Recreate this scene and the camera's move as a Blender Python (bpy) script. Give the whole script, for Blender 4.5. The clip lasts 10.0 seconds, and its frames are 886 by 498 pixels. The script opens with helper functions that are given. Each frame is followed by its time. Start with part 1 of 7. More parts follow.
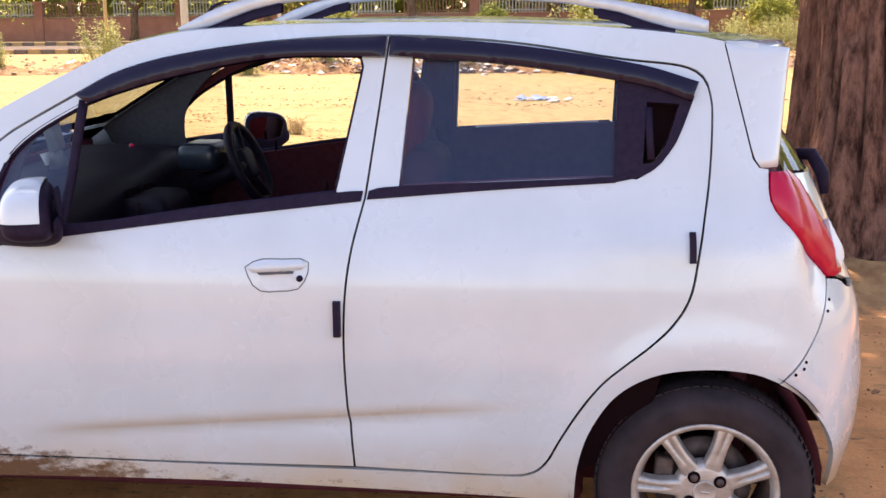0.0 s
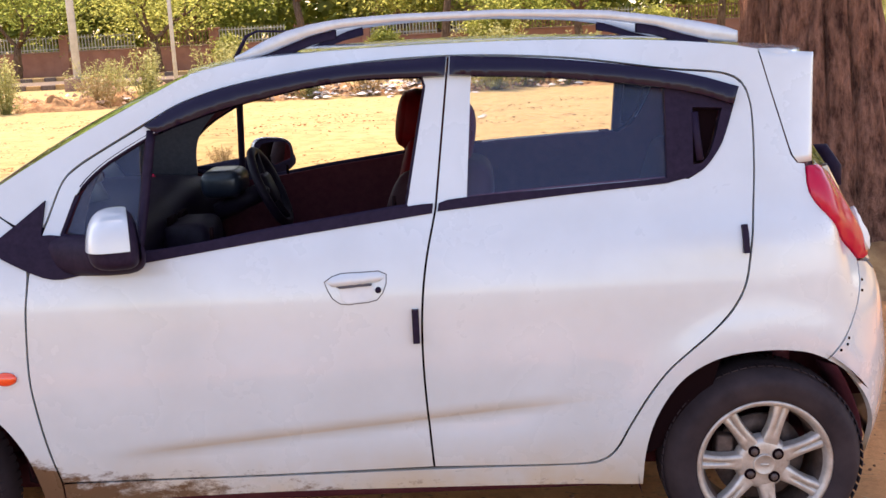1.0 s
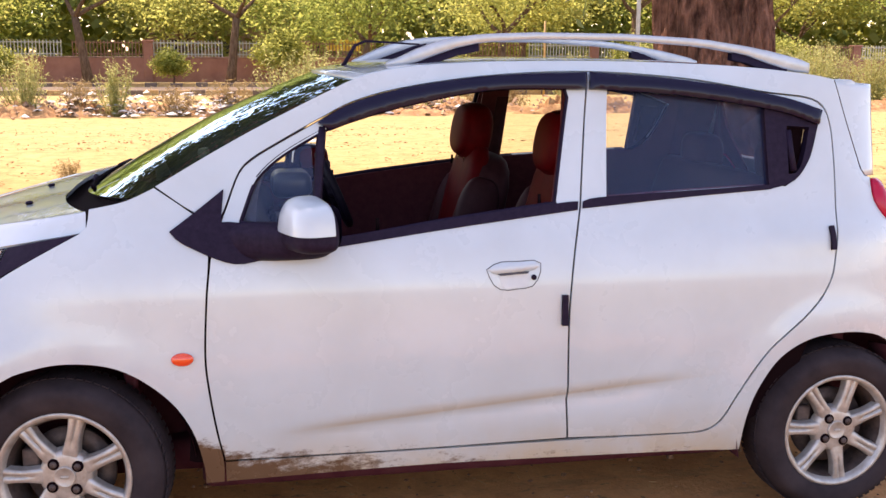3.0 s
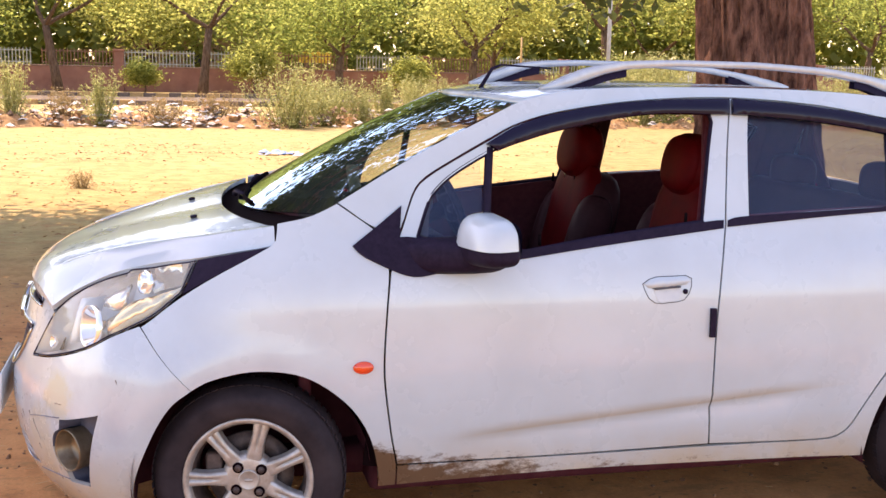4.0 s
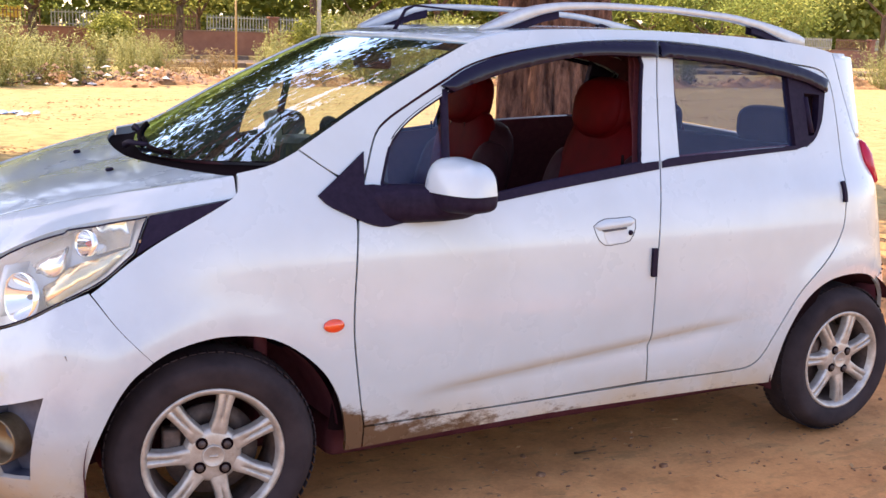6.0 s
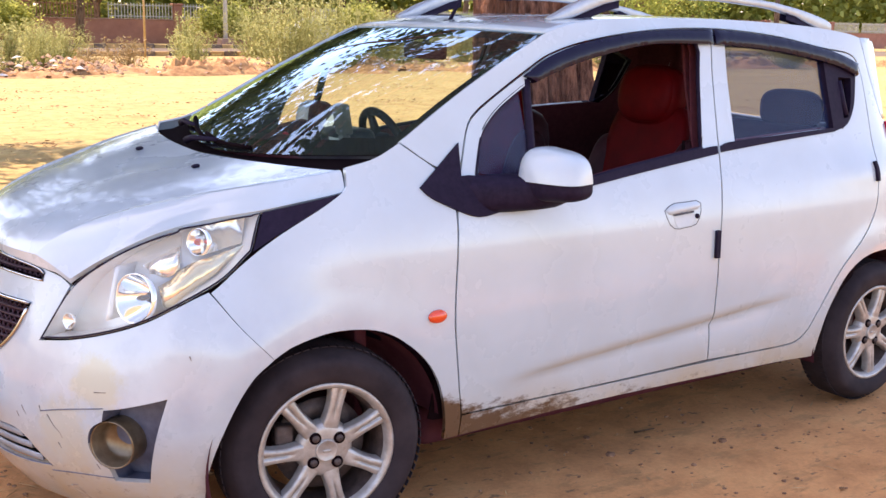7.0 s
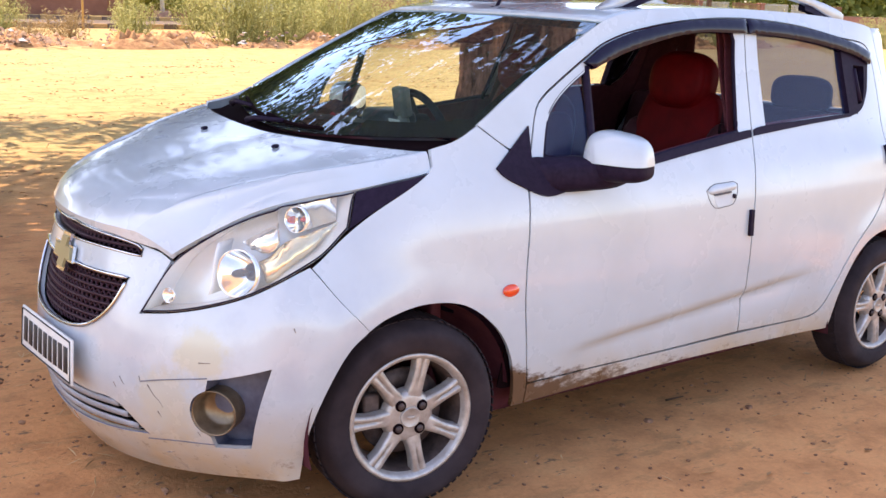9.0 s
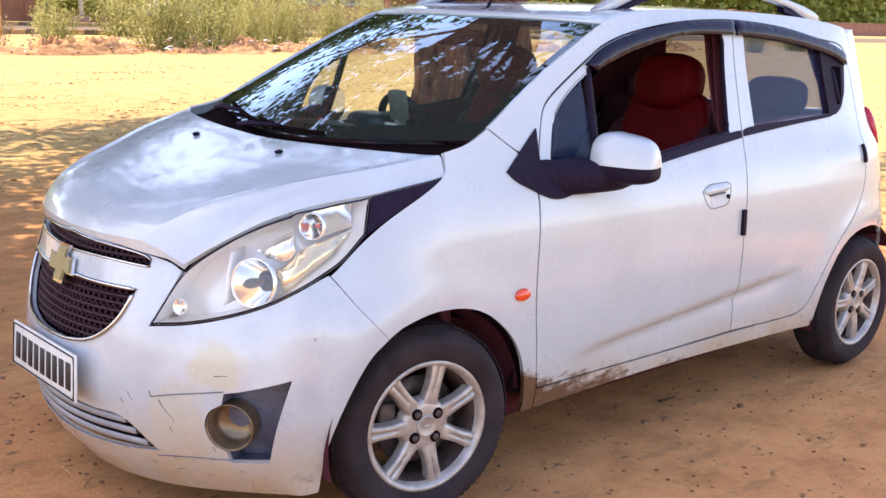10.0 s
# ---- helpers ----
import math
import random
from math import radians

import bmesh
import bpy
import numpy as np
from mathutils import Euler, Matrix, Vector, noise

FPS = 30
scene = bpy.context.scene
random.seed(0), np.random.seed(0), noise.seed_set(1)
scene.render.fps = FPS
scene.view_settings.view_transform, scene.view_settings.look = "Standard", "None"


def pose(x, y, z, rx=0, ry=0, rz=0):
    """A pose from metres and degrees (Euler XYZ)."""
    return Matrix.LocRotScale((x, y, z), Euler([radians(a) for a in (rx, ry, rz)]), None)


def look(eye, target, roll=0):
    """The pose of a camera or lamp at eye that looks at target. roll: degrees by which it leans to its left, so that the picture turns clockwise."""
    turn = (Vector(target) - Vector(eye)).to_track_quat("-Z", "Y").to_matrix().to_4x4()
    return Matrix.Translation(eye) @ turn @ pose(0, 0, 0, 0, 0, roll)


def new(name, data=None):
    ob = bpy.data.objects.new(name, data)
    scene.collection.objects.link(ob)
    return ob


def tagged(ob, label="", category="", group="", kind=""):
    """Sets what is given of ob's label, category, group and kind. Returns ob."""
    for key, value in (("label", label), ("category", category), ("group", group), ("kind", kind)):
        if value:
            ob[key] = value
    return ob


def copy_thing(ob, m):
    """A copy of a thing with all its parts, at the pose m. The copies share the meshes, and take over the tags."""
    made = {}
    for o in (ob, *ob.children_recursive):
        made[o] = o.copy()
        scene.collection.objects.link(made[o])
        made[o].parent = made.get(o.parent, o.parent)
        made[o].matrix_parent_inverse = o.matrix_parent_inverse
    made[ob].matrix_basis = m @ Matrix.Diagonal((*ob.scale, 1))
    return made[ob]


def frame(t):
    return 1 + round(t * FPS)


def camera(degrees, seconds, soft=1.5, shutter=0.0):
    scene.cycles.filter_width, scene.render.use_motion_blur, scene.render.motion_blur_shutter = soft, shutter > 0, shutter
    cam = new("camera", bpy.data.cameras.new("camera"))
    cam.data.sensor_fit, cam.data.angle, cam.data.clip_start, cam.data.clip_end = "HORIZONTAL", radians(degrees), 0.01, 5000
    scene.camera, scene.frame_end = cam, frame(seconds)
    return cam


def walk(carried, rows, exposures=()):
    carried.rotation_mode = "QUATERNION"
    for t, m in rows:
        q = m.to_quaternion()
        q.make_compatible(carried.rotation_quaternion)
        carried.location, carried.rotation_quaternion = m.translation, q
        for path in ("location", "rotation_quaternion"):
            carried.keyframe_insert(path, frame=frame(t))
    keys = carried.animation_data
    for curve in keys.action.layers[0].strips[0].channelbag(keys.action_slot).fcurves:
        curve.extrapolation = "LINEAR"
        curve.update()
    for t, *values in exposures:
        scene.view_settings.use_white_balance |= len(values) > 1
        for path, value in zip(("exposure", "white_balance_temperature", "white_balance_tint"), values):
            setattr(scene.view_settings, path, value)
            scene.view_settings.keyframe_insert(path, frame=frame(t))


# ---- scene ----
cam = camera(43.8, 10.0)
PATH = [
    (0, (0.849, -3.424, 1.485), (0.612, -1.486, 1.054), -0.7),
    (0.5, (0.645, -3.539, 1.489), (0.518, -1.582, 1.096), -1.8),
    (1, (0.403, -3.622, 1.495), (0.357, -1.662, 1.097), -2.9),
    (1.5, (0.124, -3.737, 1.476), (0.167, -1.775, 1.087), -2.5),
    (2, (-0.205, -3.865, 1.477), (-0.028, -1.912, 1.083), -0.6),
    (2.2, (-0.349, -3.872, 1.464), (-0.087, -1.927, 1.075), -0.2),
    (3.3, (-0.93, -3.859, 1.473), (-0.534, -1.927, 1.141), 0.5),
    (3.5, (-1.104, -3.89, 1.469), (-0.696, -1.958, 1.149), 0.8),
    (4, (-1.376, -3.896, 1.499), (-0.914, -1.978, 1.17), 1.2),
    (4.5, (-1.544, -3.816, 1.457), (-1.016, -1.919, 1.109), 0.3),
    (5, (-1.712, -3.662, 1.441), (-1.039, -1.814, 1.076), 0.4),
    (5.5, (-1.839, -3.593, 1.435), (-1.015, -1.81, 1.057), 0.9),
    (6.8, (-2.433, -3.274, 1.391), (-1.334, -1.651, 0.993), 2.1),
    (7, (-2.52, -3.233, 1.421), (-1.413, -1.617, 1.014), 1.3),
    (7.5, (-2.722, -3.167, 1.434), (-1.606, -1.561, 1.013), 0.0),
    (8, (-2.923, -3.134, 1.446), (-1.762, -1.569, 0.996), 0.1),
    (8.5, (-3.013, -3.129, 1.45), (-1.808, -1.599, 0.994), 0.4),
    (9, (-2.949, -3.123, 1.446), (-1.745, -1.589, 1.001), 2.2),
    (9.5, (-2.978, -3.082, 1.455), (-1.768, -1.544, 1.039), 2.4),
    (10, (-3.112, -2.926, 1.428), (-1.801, -1.479, 0.996), 2.1),
]
walk(cam, [(t, look(eye, target, roll)) for t, eye, target, roll in PATH], exposures=[(0.0, 1.93, 7700, 25.5), (2.0, 1.88, 7900, 27), (4.5, 1.90, 7800, 27), (7.0, 1.94, 7400, 26), (8.0, 1.98, 7400, 25.5), (10.0, 1.96, 7400, 25)])

# ---- world, sun, exposure ----
SUN_ELEV, SUN_AZIM = 58.0, 335.0         # the sun stands high beyond the car, over the road
world = bpy.data.worlds.new("sky")
scene.world = world
world.use_nodes = True
wn = world.node_tree
sky = wn.nodes.new("ShaderNodeTexSky")
sky.sky_type = "NISHITA"
sky.sun_disc = False
sky.sun_elevation = radians(SUN_ELEV)
sky.sun_rotation = radians(SUN_AZIM)
sky.air_density, sky.dust_density, sky.ozone_density = 1.0, 1.1, 1.0
wn.nodes["Background"].inputs["Strength"].default_value = 0.15
wn.links.new(sky.outputs["Color"], wn.nodes["Background"].inputs["Color"])
sun = new("sun", bpy.data.lights.new("sun", "SUN"))
sun.data.energy, sun.data.angle, sun.data.color = 2.4, radians(0.55), (1.0, 0.92, 0.78)
TO_SUN = Vector((math.sin(radians(SUN_AZIM)) * math.cos(radians(SUN_ELEV)), math.cos(radians(SUN_AZIM)) * math.cos(radians(SUN_ELEV)), math.sin(radians(SUN_ELEV))))
sun.matrix_world = look(TO_SUN * 60, (0, 0, 0))


# ---- materials ----
def material(name, colour=(0.5, 0.5, 0.5), rough=0.5, metal=0.0, coat=0.0, spec=0.5):
    m = bpy.data.materials.new(name)
    m.use_nodes = True
    b = m.node_tree.nodes["Principled BSDF"]
    b.inputs["Base Color"].default_value = (*colour, 1)
    b.inputs["Roughness"].default_value = rough
    b.inputs["Metallic"].default_value = metal
    b.inputs["Coat Weight"].default_value = coat
    b.inputs["Coat Roughness"].default_value = 0.06
    b.inputs["Specular IOR Level"].default_value = spec
    return m


def node(m, kind, **values):
    n = m.node_tree.nodes.new(kind)
    for k, v in values.items():
        n.inputs[k].default_value = v
    return n


def wire(m, a, out, b, inp):
    m.node_tree.links.new(a.outputs[out], b.inputs[inp])


def ramp(m, stops, src, out="Fac"):
    n = m.node_tree.nodes.new("ShaderNodeValToRGB")
    e = n.color_ramp.elements
    while len(e) < len(stops):
        e.new(0.5)
    for el, (p, c) in zip(e, stops):
        el.position = p
        el.color = (*c, 1) if len(c) == 3 else c
    wire(m, src, out, n, "Fac")
    return n


def noise_at(m, scale, detail=4.0, rough=0.55, coords="Object", stretch=None):
    tc = m.node_tree.nodes.new("ShaderNodeTexCoord")
    n = node(m, "ShaderNodeTexNoise", Scale=scale, Detail=detail, Roughness=rough)
    if stretch:
        mp = m.node_tree.nodes.new("ShaderNodeMapping")
        mp.inputs["Scale"].default_value = stretch
        wire(m, tc, coords, mp, "Vector")
        wire(m, mp, "Vector", n, "Vector")
    else:
        wire(m, tc, coords, n, "Vector")
    return n


def mix(m, fac, a, b):
    """a and b: a colour or (node, socket); fac: a number or (node, socket)."""
    n = m.node_tree.nodes.new("ShaderNodeMix")
    n.data_type = "RGBA"
    for i, v in ((0, fac), (6, a), (7, b)):
        if isinstance(v, tuple) and isinstance(v[0], bpy.types.Node):
            m.node_tree.links.new(v[0].outputs[v[1]], n.inputs[i])
        else:
            n.inputs[i].default_value = v if i == 0 else (*v, 1)
    return n, 2


def base(m, src):
    m.node_tree.links.new(src[0].outputs[src[1]], m.node_tree.nodes["Principled BSDF"].inputs["Base Color"])


def bump(m, src, out="Fac", strength=0.3, dist=0.01):
    n = node(m, "ShaderNodeBump", Strength=strength, Distance=dist)
    wire(m, src, out, n, "Height")
    wire(m, n, "Normal", m.node_tree.nodes["Principled BSDF"], "Normal")


def grainy(name, c1, c2, scale=20.0, rough=0.6, bump_s=0.2, bump_d=0.004, metal=0.0, stretch=None, mid=0.5, coat=0.0):
    m = material(name, c1, rough, metal, coat)
    n = noise_at(m, scale, 6.0, 0.6, stretch=stretch)
    r = ramp(m, [(mid - 0.18, c1), (mid + 0.18, c2)], n)
    base(m, (r, 0))
    if bump_s:
        bump(m, n, strength=bump_s, dist=bump_d)
    return m


# car paint: white gloss with a dust film, scuffs, a painted dimming of the nose and mud splashed on the lower front
def paint_material():
    m = material("white_car_paint", (0.8, 0.8, 0.8), 0.28, 0.0, 1.0)
    m.node_tree.nodes["Principled BSDF"].inputs["Coat Roughness"].default_value = 0.075
    tc = m.node_tree.nodes.new("ShaderNodeTexCoord")
    xyz = m.node_tree.nodes.new("ShaderNodeSeparateXYZ")
    wire(m, tc, "Object", xyz, 0)
    smear = noise_at(m, 3.2, 6.0, 0.6)
    film = ramp(m, [(0.35, (0.508, 0.562, 0.602)), (0.80, (0.438, 0.480, 0.508))], smear)
    # Real scuffs, plus a bluish grey shade painted over the too brightly lit nose.
    scuffs = noise_at(m, 6.5, 7.0, 0.62)
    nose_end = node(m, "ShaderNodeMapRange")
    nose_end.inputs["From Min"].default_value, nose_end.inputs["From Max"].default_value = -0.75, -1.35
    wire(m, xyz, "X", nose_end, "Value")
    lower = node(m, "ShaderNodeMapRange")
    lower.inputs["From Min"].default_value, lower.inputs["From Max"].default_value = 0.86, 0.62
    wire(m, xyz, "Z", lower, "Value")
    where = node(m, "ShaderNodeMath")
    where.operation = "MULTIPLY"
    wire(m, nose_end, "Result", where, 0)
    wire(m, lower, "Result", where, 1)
    scuff_and_dim = node(m, "ShaderNodeMath")
    scuff_and_dim.operation = "MULTIPLY"
    wire(m, ramp(m, [(0.45, (0.15, 0.15, 0.15)), (0.56, (0.42, 0.42, 0.42)), (0.70, (0.68, 0.68, 0.68))], scuffs), 0, scuff_and_dim, 0)
    wire(m, where, 0, scuff_and_dim, 1)
    film = mix(m, (scuff_and_dim, 0), (film, 0), (0.36, 0.39, 0.455))
    # cream filler and dried grime on the near bumper corner
    for at, reach, tone in (((-1.747, -0.572, 0.507), 0.105, (0.47, 0.455, 0.36)), ((-1.80, -0.481, 0.36), 0.13, (0.50, 0.475, 0.40))):
        away = node(m, "ShaderNodeVectorMath")
        away.operation = "DISTANCE"
        wire(m, tc, "Object", away, 0)
        away.inputs[1].default_value = at
        ragged = node(m, "ShaderNodeMath")
        ragged.operation = "MULTIPLY_ADD"
        wire(m, noise_at(m, 17.0, 6.0, 0.7), "Fac", ragged, 0)
        ragged.inputs[1].default_value = -reach * 1.5
        wire(m, away, "Value", ragged, 2)
        blot = node(m, "ShaderNodeMapRange")
        blot.inputs["From Min"].default_value, blot.inputs["From Max"].default_value = 0.12 * reach, -0.25 * reach
        blot.inputs["To Max"].default_value = 0.8
        wire(m, ragged, 0, blot, "Value")
        film = mix(m, (blot, 0), film, tone)
    spots = noise_at(m, 26.0, 9.0, 0.75, stretch=(0.6, 1.0, 1.3))
    # height above the ground decides where mud can stick
    low = node(m, "ShaderNodeMapRange")
    low.inputs["From Min"].default_value, low.inputs["From Max"].default_value = 0.40, 0.23
    wire(m, xyz, "Z", low, "Value")
    front = ramp(m, [(0.0, (0.26, 0.26, 0.26)), (0.40, (0.22, 0.22, 0.22)), (0.470, (0.9, 0.9, 0.9)), (0.480, (1.8, 1.8, 1.8)), (0.494, (1.7, 1.7, 1.7)), (0.499, (0.95, 0.95, 0.95)), (0.510, (0.66, 0.66, 0.66)), (0.56, (0.45, 0.45, 0.45)), (0.60, (0.31, 0.31, 0.31)), (0.80, (0.2, 0.2, 0.2))],
                 node(m, "ShaderNodeMapRange"), "Result")
    span = front.inputs[0].links[0].from_node
    span.inputs["From Min"].default_value, span.inputs["From Max"].default_value = -4.0, 2.5
    wire(m, xyz, "X", span, "Value")
    a = node(m, "ShaderNodeMath")
    a.operation = "MULTIPLY"
    wire(m, low, "Result", a, 0)
    wire(m, front, "Color", a, 1)
    b = node(m, "ShaderNodeMath")
    b.operation = "MULTIPLY_ADD"
    wire(m, spots, "Fac", b, 0)
    b.inputs[1].default_value = 1.0
    wire(m, a, 0, b, 2)
    mud = ramp(m, [(0.80, (0, 0, 0)), (0.88, (0.55, 0.55, 0.55)), (0.97, (1, 1, 1))], b, 0)
    c = node(m, "ShaderNodeMath")
    c.operation = "MULTIPLY"
    big = noise_at(m, 7.0, 4.0, 0.6)
    wire(m, low, "Result", c, 0)
    wire(m, ramp(m, [(0.25, (0.35, 0.35, 0.35)), (0.65, (1, 1, 1))], big), 0, c, 1)
    dust = mix(m, (c, 0), film, (0.47, 0.36, 0.24))
    # dust lying along the pressed crease of the doors
    line = node(m, "ShaderNodeMath")
    line.operation = "MULTIPLY_ADD"
    wire(m, xyz, "X", line, 0)
    line.inputs[1].default_value, line.inputs[2].default_value = 0.0865, 0.4232
    gap = node(m, "ShaderNodeMath")
    gap.operation = "SUBTRACT"
    wire(m, xyz, "Z", gap, 0)
    wire(m, line, 0, gap, 1)
    band = node(m, "ShaderNodeMapRange")
    band.inputs["From Min"].default_value, band.inputs["From Max"].default_value = -0.02, 0.05
    wire(m, gap, 0, band, "Value")
    film_band = ramp(m, [(0.20, (0, 0, 0)), (0.30, (0.52, 0.52, 0.52)), (0.45, (0.28, 0.28, 0.28)), (0.85, (0, 0, 0))], band, "Result")
    ends = ramp(m, [(0.525, (0, 0, 0)), (0.56, (1, 1, 1)), (0.68, (1, 1, 1)), (0.74, (0, 0, 0))], span, "Result")
    both = node(m, "ShaderNodeMath")
    both.operation = "MULTIPLY"
    wire(m, film_band, 0, both, 0)
    wire(m, ends, 0, both, 1)
    dust = mix(m, (both, 0), dust, (0.46, 0.36, 0.25))
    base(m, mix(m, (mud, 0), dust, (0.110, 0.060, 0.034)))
    wire(m, ramp(m, [(0.35, (0.22, 0.22, 0.22)), (0.8, (0.42, 0.42, 0.42))], smear), 0, m.node_tree.nodes["Principled BSDF"], "Roughness")
    cn = noise_at(m, 3.0, 2.0)
    bump(m, cn, strength=0.04, dist=0.01)
    return m


def glass_material(name, tint, haze=0.0, haze_colour=(0.1, 0.13, 0.2), ior=1.5, sheen=1.0, mirror=(1.0, 1.0, 1.0)):
    m = bpy.data.materials.new(name)
    m.use_nodes = True
    nt = m.node_tree
    nt.nodes.remove(nt.nodes["Principled BSDF"])
    out = nt.nodes["Material Output"]
    clear = node(m, "ShaderNodeBsdfTransparent", Color=(*tint, 1))
    gloss = node(m, "ShaderNodeBsdfGlossy", Roughness=0.01, Color=(*mirror, 1))
    film = node(m, "ShaderNodeBsdfDiffuse", Color=(*haze_colour, 1))
    face = node(m, "ShaderNodeLayerWeight", Blend=0.5)
    power = node(m, "ShaderNodeMath")
    power.operation = "POWER"
    wire(m, face, "Facing", power, 0)
    power.inputs[1].default_value = 5.0
    r0 = ((ior - 1) / (ior + 1)) ** 2
    fr = node(m, "ShaderNodeMath")
    fr.operation = "MULTIPLY_ADD"
    wire(m, power, 0, fr, 0)
    fr.inputs[1].default_value, fr.inputs[2].default_value = (1 - r0) * sheen, r0 * sheen
    fr.use_clamp = True
    m1 = node(m, "ShaderNodeMixShader", Fac=haze)
    nt.links.new(clear.outputs[0], m1.inputs[1])
    nt.links.new(film.outputs[0], m1.inputs[2])
    m2 = node(m, "ShaderNodeMixShader")
    nt.links.new(fr.outputs[0], m2.inputs[0])
    nt.links.new(m1.outputs[0], m2.inputs[1])
    nt.links.new(gloss.outputs[0], m2.inputs[2])
    nt.links.new(m2.outputs[0], out.inputs[0])
    return m


PAINT = paint_material()
BLACK = grainy("black_trim_plastic", (0.011, 0.006, 0.018), (0.019, 0.011, 0.028), 60.0, 0.6, 0.1, 0.001)
BLACK.node_tree.nodes["Principled BSDF"].inputs["Specular IOR Level"].default_value = 0.12
GAP = material("shut_line_dark", (0.008, 0.003, 0.004), 0.9, spec=0.05)
UNDER = grainy("underbody_dark", (0.062, 0.015, 0.023), (0.090, 0.029, 0.035), 12.0, 0.95, 0.3, 0.004)
UNDER.node_tree.nodes["Principled BSDF"].inputs["Specular IOR Level"].default_value = 0.05
VISOR = material("smoked_visor_plastic", (0.007, 0.004, 0.020), 0.10, 0.0, 0.0, spec=0.24)
CHROME = grainy("dull_chrome", (0.62, 0.62, 0.64), (0.5, 0.5, 0.52), 30.0, 0.16, 0.0, metal=1.0)
SILVER = grainy("silver_rail_paint", (0.40, 0.41, 0.44), (0.48, 0.49, 0.52), 25.0, 0.35, 0.0, metal=0.5)
ALLOY = grainy("dusty_alloy", (0.34, 0.295, 0.26), (0.53, 0.50, 0.475), 26.0, 0.42, 0.05, 0.001, metal=0.55)
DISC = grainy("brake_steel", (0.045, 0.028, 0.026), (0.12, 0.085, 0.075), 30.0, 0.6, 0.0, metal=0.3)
RUBBER = grainy("tyre_rubber", (0.018, 0.012, 0.015), (0.040, 0.028, 0.031), 9.0, 0.8, 0.15, 0.002)
RUBBER.node_tree.nodes["Principled BSDF"].inputs["Specular IOR Level"].default_value = 0.2
RED_LENS = material("red_lamp_plastic", (0.44, 0.002, 0.034), 0.22, 0.0, 0.15, spec=0.3)
ORANGE_LENS = material("amber_lamp_plastic", (0.80, 0.065, 0.012), 0.15, 0.0, 0.8)
# Warm reflections in the silver are put into the yellowish colour of both reflectors.
REFLECTOR = grainy("lamp_reflector", (0.95, 0.92, 0.86), (0.90, 0.82, 0.68), 10.0, 0.18, 0.05, 0.003, metal=0.85)
WARM_GLINT_SWEEP = grainy("warm_glint_reflector", (0.92, 0.80, 0.55), (0.85, 0.62, 0.33), 8.0, 0.16, 0.05, 0.003, metal=0.9)
LAMP_BODY = grainy("lamp_housing_silver", (0.86, 0.85, 0.83), (0.76, 0.74, 0.70), 9.0, 0.22, 0.0, metal=0.2)
GOLD = material("gold_badge", (0.34, 0.30, 0.17), 0.35, 0.35)
PLATE = grainy("number_plate_white", (0.72, 0.72, 0.70), (0.62, 0.61, 0.58), 24.0, 0.45, 0.0)
INK = material("plate_ink", (0.015, 0.015, 0.018), 0.5)
GREY_PANEL = grainy("grey_bumper_insert", (0.060, 0.062, 0.100), (0.14, 0.145, 0.20), 16.0, 0.55, 0.05, 0.002)
CABIN = grainy("dark_maroon_cabin_plastic", (0.092, 0.018, 0.027), (0.130, 0.031, 0.039), 40.0, 0.65, 0.1, 0.001)
CABIN.node_tree.nodes["Principled BSDF"].inputs["Specular IOR Level"].default_value = 0.2
DASH = grainy("dash_blue_black", (0.0085, 0.0045, 0.011), (0.015, 0.009, 0.020), 50.0, 0.55, 0.1, 0.001)
DASH.node_tree.nodes["Principled BSDF"].inputs["Specular IOR Level"].default_value = 0.18
LINING = grainy("headlining_grey", (0.056, 0.052, 0.066), (0.078, 0.072, 0.088), 60.0, 0.9, 0.1, 0.001)
RED_SEAT = grainy("red_leatherette", (0.078, 0.002, 0.003), (0.118, 0.003, 0.004), 14.0, 0.55, 0.1, 0.003)
RED_SEAT.node_tree.nodes["Principled BSDF"].inputs["Specular IOR Level"].default_value = 0.06
DARK_SEAT = grainy("black_leatherette", (0.042, 0.012, 0.015), (0.064, 0.020, 0.024), 16.0, 0.5, 0.1, 0.003)
DARK_SEAT.node_tree.nodes["Principled BSDF"].inputs["Specular IOR Level"].default_value = 0.1
GLASS = glass_material("windscreen_glass", (0.74, 0.83, 0.76), 0.05, (0.30, 0.40, 0.36), 1.52, 2.0, (0.64, 0.83, 0.98))
TINTED = glass_material("tinted_side_glass", (0.97, 0.98, 0.95), 0.13, (0.080, 0.135, 0.34), 1.5, 0.5)
LENS = glass_material("headlamp_lens", (0.97, 0.97, 0.96), 0.11, (0.86, 0.87, 0.87), 1.45)
BOWL = material("lamp_bowl_mirror", (0.93, 0.92, 0.90), 0.06, 1.0)
MIRROR = material("mirror_silver", (0.85, 0.85, 0.85), 0.02, 1.0)


# ---- building helpers ----
def group_empty(name, label, category, at=(0, 0, 0), group=""):
    e = new(name)
    e.location = at
    return tagged(e, label, category, group)


def part(name, bm, mat, parent=None, label="", smooth=True, at=None):
    """Links a bmesh as one mesh object under a thing or a part."""
    if at is not None:
        bmesh.ops.transform(bm, matrix=at, verts=bm.verts[:])
    me = bpy.data.meshes.new(name)
    if smooth:
        for f in bm.faces:
            f.smooth = True
    bm.to_mesh(me)
    bm.free()
    me.materials.append(mat)
    ob = new(name, me)
    if parent is not None:
        ob.parent = parent
    return tagged(ob, label)


